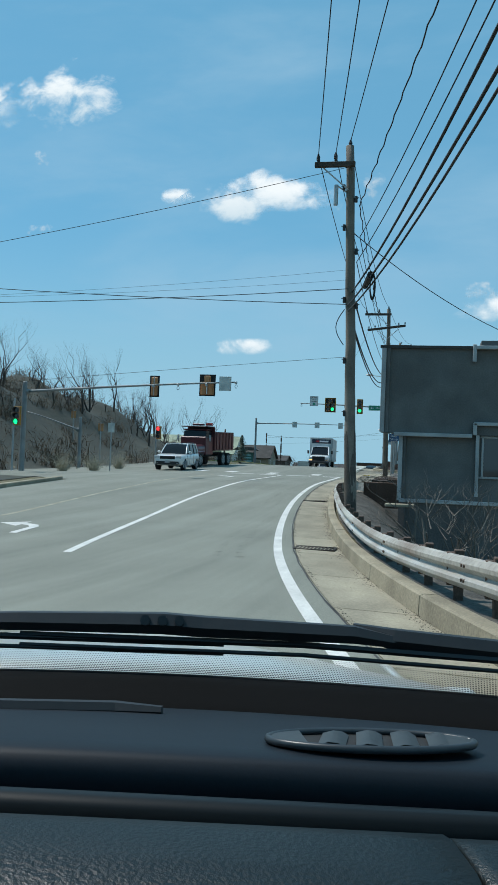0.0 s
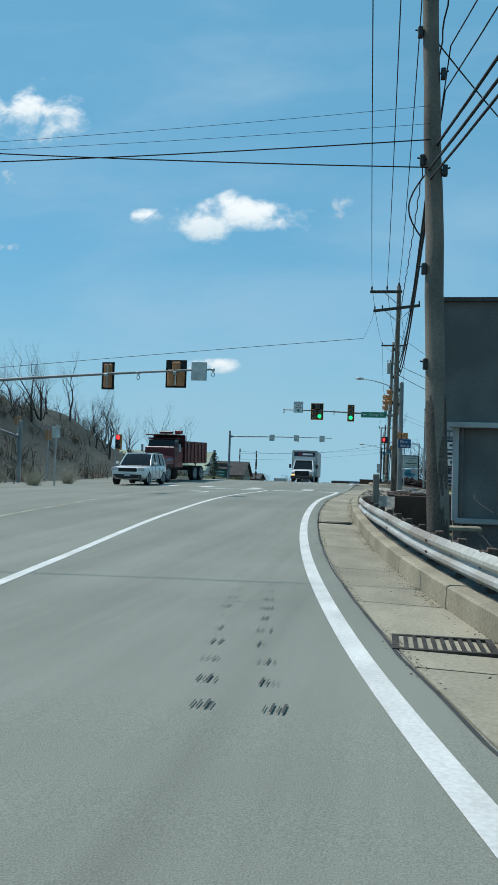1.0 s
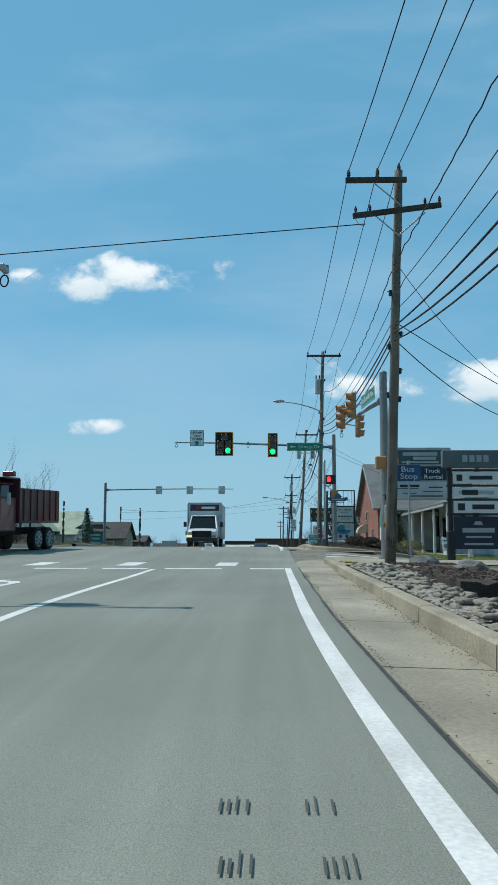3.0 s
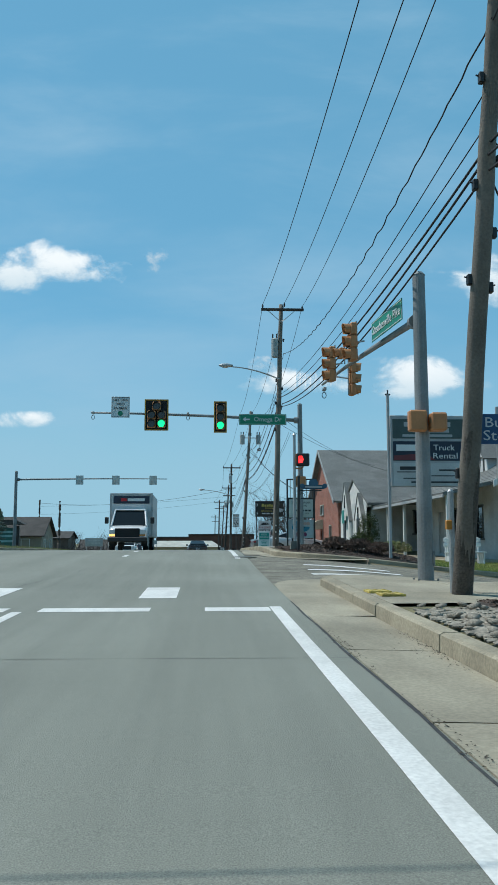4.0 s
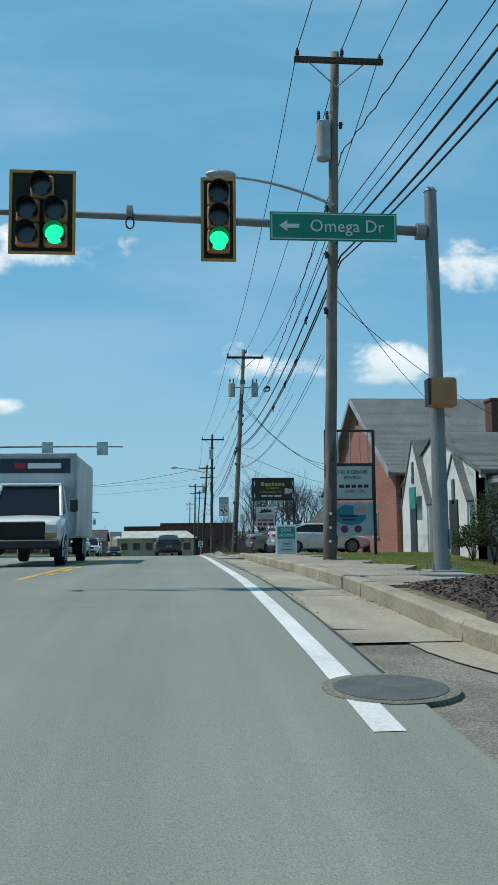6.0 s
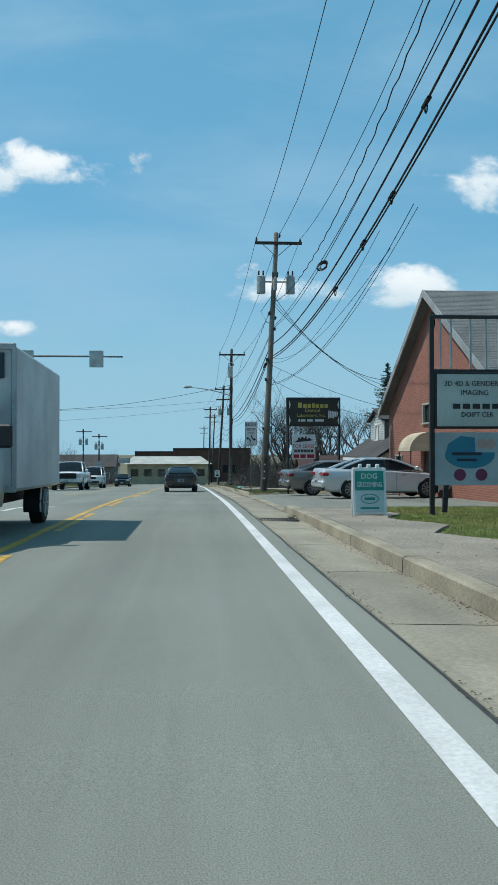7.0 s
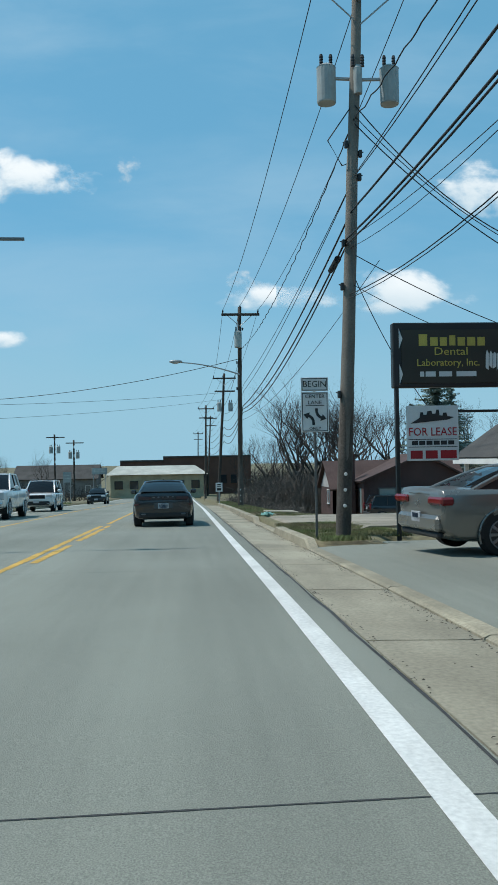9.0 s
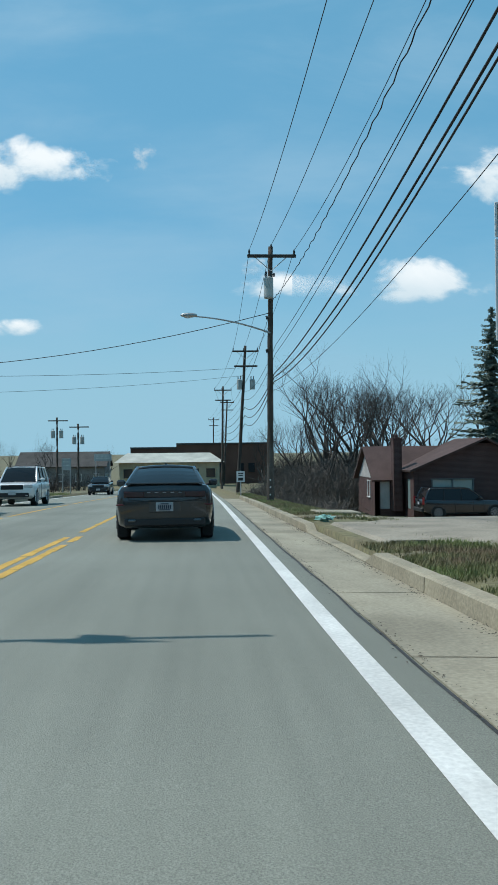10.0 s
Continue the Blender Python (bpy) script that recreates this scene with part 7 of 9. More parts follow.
# entrance sign and small sign boards on the left verge
th = thing("shelter_sign", "dark-roofed kiosk sign with a teal panel", "sign", pose(-25.0, 124, land(-25, 124)))
for x in (-1.2, 1.2):
    bm = B()
    box(bm, (x, 0, 1.4), (.25, .4, 3.0), .02)
    part("post", bm, BLACK, th)
bm = B()
box(bm, (0, -.05, 1.6), (2.2, .12, 2.2), .02)
part("panel", bm, mat("teal_dark_panel", (.03, .14, .12), .5), th)
bars([(0, 2.3, 1.5, .2), (0, 1.9, 1.4, .2), (0, 1.4, 1.6, .2)], CYAN_SIGN, th, pose(0, -.13, 0))
bm = B()
prism(bm, [(-2.0, 3.0), (2.0, 3.0), (1.2, 3.45), (-1.2, 3.45)], -.9, .9, pose(0, 0, 0, 90, 0, 0))
part("roof", bm, SHINGLE_DARK, th)
for x, y, w2, h2, zt in ((-17.6, 133, 1.9, .9, 2.0), (-13.9, 176, 1.5, .6, 3.6), (-17.0, 176, .8, 1.0, 3.0)):
    th = thing("sign_board", "white sign board on posts beside the road", "sign", pose(x, y, land(x, y)))
    for s in (-.4, .4):
        bm = B()
        rod(bm, (s * w2, .04, -.2), (s * w2, .04, zt), .04, seg=8)
        part("post", bm, GALV, th)
    bm = B()
    box(bm, (0, 0, zt - h2 / 2), (w2, .03, h2), .005)
    part("panel", bm, mat("weathered_white", (.42, .43, .42), .6), th)
    bars([(0, zt - h2 * .3, w2 * .7, .1), (0, zt - h2 * .6, w2 * .75, .1)], SIGN_BACK, th, pose(0, -.02, 0))
# small sign low beside the far poles
th = thing("road_sign", "small white sign on a low steel post", "sign", pose(-3.35, 150, gz(150) + .1))
bm = B()
rod(bm, (0, .03, -.1), (0, .03, 1.45), .035, seg=8)
part("post", bm, GALV, th)
bm = B()
box(bm, (0, 0, 1.12), (.46, .015, .6), .003)
part("panel", bm, WHITE_SIGN, th)
bars([(0, 1.3, .3, .06), (0, 1.18, .24, .06), (0, .98, .28, .16)], DARK_PRINT, th, pose(0, -.012, 0))
for x, y, zt in ((-22.2, 202.8, 5.9), (-20.0, 204.5, 5.2), (-26.0, 13.0, 6.0), (-26.0, 34.0, 4.4), (-26, 146, 6.6), (-27.5, 120, 6.0), (-20.5, 128, 5.6)):
    b = (x, y, land(x, y))
    th = utility_pole(b, (x, y, zt), "dark timber utility pole across the road", .15, .11, 0, POLE_DARK)
    if y > 200:
        crossarm(th, x - 1.0, x + 1.3, y, zt - .4, x, False)
        for dx in (-.45, .5):
            transformer(th, x + dx, y - .1, zt - 2.0, .24, .8)


# ---- vehicles; each stands on the road, its front towards +y of its own axes ----
def body_shell(stations, W):
    """A skin over stations of (y, width share, bottom, shoulder, top)."""
    bm = B()
    rows = []
    for y, ws, zb, zs, zt in stations:
        w = W / 2 * ws
        zm = zb + (zs - zb) * .45
        half = [(0, zb), (w * .80, zb), (w * .95, zb + .07), (w * .995, zm), (w, zb + (zs - zb) * .72), (w * .975, zs), (w * .90, zt - (zt - zs) * .25), (w * .70, zt), (0, zt + .015)]
        rows.append([(x, y, z) for x, z in half] + [(-x, y, z) for x, z in half[-2:0:-1]])
    rows = [r + [r[0]] for r in rows]
    vs = [[bm.verts.new(p) for p in r[:-1]] for r in rows]
    n = len(vs[0])
    for a, b in zip(vs, vs[1:]):
        for k in range(n):
            bm.faces.new((a[k], a[(k + 1) % n], b[(k + 1) % n], b[k]))
    bm.faces.new(vs[0])
    bm.faces.new(vs[-1])
    return bm


def wheel(parent, x, y, r, w, rim=RIM, spokes=10):
    s = 1 if x > 0 else -1
    bm = B()
    rod(bm, (x - s * w, y, r), (x - s * .02, y, r), r, r, 28)
    rod(bm, (x - s * .02, y, r), (x, y, r), r, r * .94, 28)
    ty = part("wheel", bm, TYRE, parent)
    bm = B()
    rod(bm, (x - s * .005, y, r), (x + s * .004, y, r), r * .68, r * .66, 24)
    hub = part("rim", bm, BLACK if rim is not RIM else mat("rim_shadow", (.05, .05, .052), .5, .5, bump=0), ty)
    for k in range(spokes):
        a = 2 * math.pi * k / spokes
        bm = B()
        rod(bm, (x + s * .008, y + r * .1 * math.cos(a), r + r * .1 * math.sin(a)), (x + s * .008, y + r * .64 * math.cos(a), r + r * .64 * math.sin(a)), r * .055, r * .075, 6)
        part("spoke", bm, rim, hub)
    bm = B()
    pts = [(x + s * .006, y + r * .66 * math.cos(a), r + r * .66 * math.sin(a)) for a in [2 * math.pi * k / 24 for k in range(25)]]
    tube(bm, pts, r * .035, 5)
    part("rim_ring", bm, rim, hub)
    return ty


def arch(parent, x, y, r, material):
    s = 1 if x > 0 else -1
    bm = B()
    pts = [(y + r * 1.13 * math.cos(radians(a)), r + r * 1.13 * math.sin(radians(a))) for a in range(-22, 203, 15)]
    prism(bm, pts, x - .32 * s, x + .006 * s, Matrix(((0, 0, 1, 0), (1, 0, 0, 0), (0, 1, 0, 0), (0, 0, 0, 1))))
    part("wheel_arch", bm, BLACK_MATT, parent)
    bm = B()
    tube(bm, [(x + .004 * s, y + r * 1.15 * math.cos(radians(a)), r + r * 1.15 * math.sin(radians(a))) for a in range(-20, 201, 10)], .018, 6)
    part("arch_lip", bm, material, parent)


def vehicle(name, label, m, L, W, H, color, stations, cabin, wheels, r=.34, tw=.23, rim=RIM, pillars=None, roof=None, group="vehicles on the road", category="car"):
    """stations as for body_shell with y from 0 at the tail to L; cabin: (rear foot, rear top, front top, front foot, belt height, foot inset, roof inset)."""
    th = thing(name, label, category, m, group)
    sh = body_shell(stations, W)
    body = part("body", sh, color, th, smooth=True)
    wn_ = body.modifiers.new("soft", "BEVEL")
    wn_.width, wn_.segments, wn_.limit_method, wn_.angle_limit = .03, 2, "ANGLE", radians(35)
    a, b, c, d, zb, fi, ri = cabin
    wb, wt = W / 2 - fi, W / 2 - ri
    zr = H
    def rise(y):
        t = max(0.0, (y - a) / (b - a)) if y < b else max(0.0, (d - y) / (d - c)) if y > c else 1.0
        return .6 * t + .4 * math.sin(math.pi / 2 * t)

    def edge(y, s, out=0.0):
        k = rise(y)
        return Vector((s * (wb + (wt - wb) * k + out), y, zb + (zr - .05 - zb) * k))

    ys_ = sorted({*span(a, b, (b - a) / 6), *span(b, c, (c - b) / 4), *span(c, d, (d - c) / 6)})
    bm = B()
    rows = []
    for y in ys_:
        l_, r_ = edge(y, -1), edge(y, 1)
        up = Vector((0, 0, .02 + .02 * rise(y)))
        rows.append([Vector((-wb, y, zb - .02)), l_, l_.lerp(r_, .25) + up * .75, l_.lerp(r_, .5) + up, l_.lerp(r_, .75) + up * .75, r_, Vector((wb, y, zb - .02))])
    sheet(bm, rows)
    part("glasshouse", bm, CAR_GLASS, th, "dark glazed cabin")
    bm = B()
    rows = []
    for y in span(b - (b - a) * .12, c + (d - c) * .12, (c - b) / 6):
        l_, r_ = edge(y, -1, .012), edge(y, 1, .012)
        rows.append([l_.lerp(r_, f) + Vector((0, 0, .012 + .045 * (1 - (2 * f - 1) ** 2))) for f in (0, .12, .3, .5, .7, .88, 1)])
    sheet(bm, rows)
    rf = part("roof", bm, roof or color, th, smooth=True)
    so = rf.modifiers.new("thickness", "SOLIDIFY")
    so.thickness = .03
    for s in (-1, 1):
        low_ = H < 1.6
        for y0, y1, rad in ((a, b, .05 if low_ else .055), (d, c, .036), (b, c, .03)):
            bm = B()
            tube(bm, [edge(y0 + (y1 - y0) * k / 6, s, -.03 if low_ and y0 == a else .004) - (Vector((0, 0, .02)) if low_ and y0 == a else Vector()) for k in range(7)], rad, 8)
            part("pillar", bm, color, th)
        for y0, y1 in (pillars or []):
            bm = B()
            rod(bm, (s * (wb + .002), y0, zb), (s * (wt + .004), y1, zr - .06), .03, .027, 8)
            part("pillar", bm, PLASTIC, th)
        bm = B()
        box(bm, (s * (W / 2 + .10), d - .28, zb + .10), (.2, .12, .15), .04)
        mi = part("mirror", bm, color, th)
        bm = B()
        rod(bm, (s * (wb - .02), d - .25, zb + .03), (s * (W / 2 + .06), d - .27, zb + .07), .03, seg=6)
        part("mirror_arm", bm, PLASTIC, mi)
    for y in wheels:
        for s in (-1, 1):
            arch(th, s * W / 2 * .985, y, r, color)
            wheel(th, s * (W / 2 - .005), y, r, tw, rim)
    # door seams and handles
    return th


def seam(th, pts, rad=.007, material=None):
    bm = B()
    tube(bm, pts, rad, 4)
    part("seam", bm, material or BLACK_MATT, th)


def slab_box(th, name, c, s, material, bev=.01, label="", parent=None):
    bm = B()
    box(bm, c, s, bev)
    return part(name, bm, material, parent or th, label)


def ground_pose(x, y, turn=0.0):
    g = math.degrees(math.atan2(gz(y + 1.5) - gz(y - 1.5), 3))
    return pose(x, y, gz(y) + .004, 0, 0, turn) @ pose(0, 0, 0, g if abs(turn) < 90 else -g, 0, 0)


def sedan_stations(L, tail=(.40, 1.02, 1.10), nose=(.35, .66, .72), belt=.98, hood=.95):
    zb, zs, zt = tail
    return [(0.0, .86, zb + .02, zs - .05, zt - .07), (.05, .93, zb - .05, zs, zt), (.25, .97, .24, zs, zt + .005), (.8, .995, .21, zs + .0, zt - .005), (1.5, 1.0, .20, belt, belt + .05),
            (L * .5, 1.0, .19, belt - .03, belt + .03), (L * .66, 1.0, .19, belt - .06, hood), (L * .78, .99, .2, hood - .09, hood - .03), (L * .9, .97, .22, hood - .2, hood - .12), (L * .97, .90, .26, hood - .28, hood - .22), (L, .78, .34, hood - .36, hood - .3)]


GREY_SILVER_TIP = mat("dull_steel", (.20, .20, .20), .35, .8, bump=0)
GREY_PAINT = paint("dark_grey_paint", (.045, .047, .05), .22, .5)
# the dark grey saloon in the lane ahead
m = ground_pose(-6.27, 118.0, 1.2) @ Matrix.Scale(.94, 4)
car = vehicle("sedan", "dark grey saloon with full-width tail lamps and twin exhausts", m, 5.04, 1.905, 1.48, GREY_PAINT,
              sedan_stations(5.04, (.42, .96, 1.09), belt=.97, hood=.98), (.42, 1.65, 2.7, 3.62, 1.0, .13, .34), (1.0, 4.05), .36, .24, pillars=[(1.9, 2.0)])
slab_box(car, "spoiler", (0, .08, 1.105), (1.46, .16, .035), GREY_PAINT, .012)
band = slab_box(car, "tail_lamp_band", (0, .012, .90), (1.58, .05, .17), mat("smoked_red", (.022, .009, .010), .12, bump=0), .03, "smoked dark red tail lamp band")
for s in (-1, 1):
    slab_box(car, "tail_lamp", (s * .58, -.012, .90), (.38, .02, .10), mat("smoked_lens", (.045, .012, .014), .15, bump=0), .008, parent=band)
    slab_box(car, "reflector", (s * .84, .045, .70), (.16, .1, .03), mat("dark_reflector", (.09, .008, .01), .3, bump=0), .008)
    slab_box(car, "exhaust", (s * .62, .02, .40), (.16, .12, .05), GREY_SILVER_TIP, .025, "chrome exhaust tip")
    slab_box(car, "wheel_well", (s * .83, .9, .3), (.22, .7, .5), BLACK_MATT, .02)
for k in range(5):
    slab_box(car, "badge_bar", (-.30 + .15 * k, -.016, .93), (.07, .012, .014), RIM, .003, parent=band)
slab_box(car, "bumper_lower", (0, .05, .37), (1.55, .12, .16), PLASTIC, .03, "black lower bumper")
pl = slab_box(car, "number_plate", (0, -.012, .66), (.33, .02, .17), PLATE, .004, "number plate with plain bars")
bars([(-.11 + .037 * k, .655, .026, .075) for k in range(7)], NAVY, pl, pose(0, -.025, 0))
bars([(0, .60, .2, .02), (0, .715, .15, .02)], NAVY, pl, pose(0, -.025, 0))
slab_box(car, "plate_recess", (0, .006, .67), (.62, .03, .26), GREY_PAINT, .02)
bm = B()
for x, y in ((-.45, 1.25), (.45, 1.25), (0, 1.2)):
    box(bm, (x, y, 1.1), (.42, .1, .3), .04)
part("rear_seat", bm, PLASTIC, car)
slab_box(car, "antenna", (0, 1.9, 1.50), (.05, .16, .04), BLACK, .012)
for s in (-1, 1):
    seam(car, [(s * .955, 1.55, .3), (s * .958, 1.6, .7), (s * .94, 1.75, .96)])
    seam(car, [(s * .955, 2.55, .28), (s * .958, 2.55, .7), (s * .94, 2.58, .96)])
    seam(car, [(s * .955, 3.6, .3), (s * .955, 3.55, .7), (s * .93, 3.5, .95)])
    for y in (1.85, 2.85):
        slab_box(car, "door_handle", (s * .955, y, .83), (.03, .2, .03), GREY_PAINT, .01)
seam(car, [(-.78, .30, 1.085), (-.7, .02, 1.0), (-.68, -.01, .8), (-.35, -.012, .76), (.35, -.012, .76), (.68, -.01, .8), (.7, .02, 1.0), (.78, .30, 1.085)], .006)

WHITE_PAINT = paint("white_paint", (.72, .72, .71), .25)
SILVER_PAINT = paint("silver_paint", (.42, .44, .46), .25, .55)
GREY_SILVER = paint("grey_silver_paint", (.19, .185, .17), .28, .5)
BLACK_PAINT = paint("black_car_paint", (.012, .012, .014), .2)


def suv_stations(L, zs=1.0, hood=1.05):
    return [(0.0, .90, .50, zs, zs + .1), (.06, .96, .42, zs + .02, zs + .12), (.4, .99, .30, zs + .02, zs + .1), (1.2, 1.0, .26, zs, zs + .06), (L * .5, 1.0, .26, zs - .02, zs + .04),
            (L * .70, 1.0, .26, hood - .1, hood), (L * .82, .99, .28, hood - .12, hood - .03), (L * .94, .96, .32, hood - .16, hood - .08), (L * .985, .9, .4, hood - .2, hood - .13), (L, .84, .46, hood - .3, hood - .2)]


def face_front(th, L, W, z, grille=BLACK_MATT, lamp_w=.36, bar=None):
    slab_box(th, "grille", (0, L - .0, z - .02), (W * .52, .05, .2), grille, .02, "dark grille")
    for s in (-1, 1):
        slab_box(th, "headlamp", (s * W * .37, L - .05, z + .02), (lamp_w, .12, .17), LAMP_CLEAR, .03, "clear headlamp")
        slab_box(th, "fog_lamp", (s * W * .34, L - .0, z - .38), (.16, .06, .09), LAMP_CLEAR, .02)
    slab_box(th, "bumper", (0, L - .02, z - .36), (W * .78, .1, .2), PLASTIC, .03, "dark lower bumper")
    p = slab_box(th, "number_plate", (0, L + .04, z - .28), (.32, .02, .15), PLATE, .004)
    return p


def suv(m, label, color, L=4.6, W=1.85, H=1.75, name="suv", r=.36, rear=True, rails=True):
    th = vehicle(name, label, m, L, W, H, color, suv_stations(L), (.12, .45, L * .52, L * .70, 1.06, .12, .26), (.85, L - .9), r, .24, pillars=[(L * .24, L * .25), (L * .45, L * .44)])
    face_front(th, L, W, .84)
    for s in (-1, 1):
        slab_box(th, "tail_lamp", (s * W * .44, .03, 1.0), (.16, .12, .42), TAIL_RED, .03, "red tail lamp")
        if rails:
            bm = B()
            rod(bm, (s * (W / 2 - .33), .6, H + .03), (s * (W / 2 - .33), L * .5, H + .03), .02, seg=6)
            part("roof_rail", bm, PLASTIC, th)
        for y in (L * .34, L * .55):
            slab_box(th, "door_handle", (s * W * .5, y, .9), (.03, .18, .03), color, .008)
            seam(th, [(s * (W / 2 + .001), y + .12, .36), (s * (W / 2 + .001), y + .12, .98)])
        seam(th, [(s * (W / 2 + .001), L * .7, .36), (s * (W / 2 - .01), L * .7, .98)])
    slab_box(th, "rear_bumper", (0, -.02, .5), (W * .86, .14, .22), PLASTIC, .04)
    p = slab_box(th, "number_plate", (0, .0, .86), (.32, .03, .16), PLATE, .004)
    slab_box(th, "rear_wiper", (.1, .2, 1.18), (.5, .02, .03), BLACK, .004)
    return th


# white car across the road near the junction, and traffic further on
suv(ground_pose(-15.8, 57.1, 181), "white sport utility car facing along the opposite lane", WHITE_PAINT, 4.8, 1.94, 1.76)
suv(ground_pose(-13.84, 144.7, 181), "white sport utility car far along the opposite lane", WHITE_PAINT, 4.7, 1.85, 1.78)
suv(ground_pose(-7.0, 146.0, 1), "silver sport utility car ahead of the grey saloon", SILVER_PAINT, 4.4, 1.8, 1.72)
bc = vehicle("hatchback", "small black hatchback far along the opposite lane", ground_pose(-13.85, 176.1, 180), 4.1, 1.75, 1.5, BLACK_PAINT, sedan_stations(4.1, (.42, .98, 1.05), belt=.96, hood=.95), (.2, .6, 2.1, 3.0, 1.0, .14, .3), (.75, 3.35), .31, .2)
face_front(bc, 4.1, 1.75, .72)
pk_ = ground_pose(-13.84, 132.9, 181)
L = 5.9
pk = vehicle("pickup", "white crew-cab pickup with a broad dark grille", pk_, L, 2.03, 1.92, WHITE_PAINT,
             [(0, .94, .6, 1.12, 1.2), (.06, .98, .52, 1.15, 1.25), (1.0, 1.0, .45, 1.15, 1.25), (1.75, 1.0, .42, 1.15, 1.25), (1.8, 1.0, .40, 1.15, 1.2), (L * .6, 1.0, .4, 1.12, 1.18), (L * .73, 1.0, .4, 1.12, 1.22), (L * .9, .98, .42, 1.1, 1.2), (L * .98, .95, .48, 1.05, 1.14), (L, .9, .55, 1.0, 1.06)],
             (1.85, 2.05, 3.35, 4.25, 1.2, .12, .3), (1.2, 4.9), .41, .28, pillars=[(2.85, 2.8)], category="pickup truck")
slab_box(pk, "grille", (0, L, .92), (1.35, .08, .36), BLACK_MATT, .03, "broad dark grille")
for s in (-1, 1):
    slab_box(pk, "headlamp", (s * .83, L - .05, .95), (.26, .14, .3), LAMP_CLEAR, .03, "clear headlamp")
    slab_box(pk, "tail_lamp", (s * .93, .02, 1.0), (.14, .1, .4), TAIL_RED, .02)
slab_box(pk, "bumper", (0, L + .02, .58), (1.85, .16, .2), CHROME, .04, "chrome bumper")
slab_box(pk, "bed", (0, 1.0, 1.2), (1.5, 1.6, .1), BLACK_MATT, .02)
slab_box(pk, "number_plate", (0, L + .11, .6), (.32, .02, .15), PLATE, .004)

# box van with a white cargo body waiting in the turn lane
tv = thing("box_truck", "white cab box truck with a tall white cargo body", "truck", ground_pose(-9.55, 83.2, 180) @ pose(0, -6.6, 0), "vehicles on the road")
bm = B()
box(bm, (0, 2.2, 1.86), (2.25, 4.4, 2.3), .05)
cb = part("cargo_box", bm, mat("box_white", (.60, .62, .62), .5, grain=8, amount=.05, stain=.8), tv, "tall white cargo body")
for c, s in (((0, 4.41, 2.98), (2.25, .06, .1)), ((0, 4.41, .75), (2.25, .06, .1)), ((1.1, 4.41, 1.86), (.08, .06, 2.2)), ((-1.1, 4.41, 1.86), (.08, .06, 2.2))):
    slab_box(tv, "edge_rail", c, s, GALV, .01, parent=cb)
bd = slab_box(tv, "name_board", (0, 4.43, 2.68), (1.9, .03, .40), NAVY, .01, "dark navy board with plain shapes", parent=cb)
for c, w, mt in (((-.25, 4.452, 2.68), .9, WHITE_SIGN), ((.4, 4.452, 2.68), .3, RED_PRINT)):
    slab_box(tv, "logo_shape", c, (w, .01, .15), mt, .003, parent=cb)
sh = body_shell([(4.3, .95, .5, 1.3, 1.5), (4.4, .97, .42, 1.3, 1.5), (5.4, .97, .42, 1.25, 1.32), (6.1, .96, .44, 1.12, 1.22), (6.5, .93, .48, 1.02, 1.12), (6.6, .88, .5, .95, 1.04)], 2.0)
cab_ = part("body", sh, WHITE_PAINT, tv, smooth=True)
bm = B()
v = [bm.verts.new(p) for p in ((-.9, 4.4, 1.35), (.9, 4.4, 1.35), (.9, 5.75, 1.25), (-.9, 5.75, 1.25), (-.78, 4.4, 2.1), (.78, 4.4, 2.1), (.76, 5.0, 2.08), (-.76, 5.0, 2.08))]
for f in ((0, 1, 5, 4), (1, 2, 6, 5), (2, 3, 7, 6), (3, 0, 4, 7), (4, 5, 6, 7), (0, 3, 2, 1)):
    bm.faces.new([v[k] for k in f])
part("glasshouse", bm, CAR_GLASS, tv)
bm = B()
box(bm, (0, 4.7, 2.12), (1.62, .75, .08), .03)
part("cab_roof", bm, WHITE_PAINT, tv)
for s in (-1, 1):
    for p, q in (((s * .9, 5.75, 1.25), (s * .77, 5.02, 2.1)), ((s * .9, 4.75, 1.3), (s * .78, 4.7, 2.1))):
        bm = B()
        rod(bm, p, q, .05, .045, 8)
        part("pillar", bm, WHITE_PAINT, tv)
    slab_box(tv, "mirror", (s * 1.18, 5.4, 1.55), (.2, .1, .34), BLACK, .03)
    slab_box(tv, "headlamp", (s * .76, 6.57, .92), (.3, .1, .24), LAMP_CLEAR, .02)
    slab_box(tv, "turn_lamp", (s * .76, 6.6, .76), (.3, .06, .09), AMBER if s < 0 else glow_mat("amber_lit", (1.0, .45, .12), 2.0), .01)
    for y in (1.0, 5.55):
        arch(tv, s * .98, y, .39, WHITE_PAINT)
        wheel(tv, s * 1.0, y, .39, .25, GALV, 6)
slab_box(tv, "grille", (0, 6.6, .86), (1.25, .1, .5), BLACK_MATT, .03, "dark grille")
slab_box(tv, "bumper", (0, 6.66, .55), (1.95, .18, .24), BLACK, .04)
slab_box(tv, "chassis", (0, 2.6, .55), (.9, 5.0, .25), BLACK_MATT, .03)

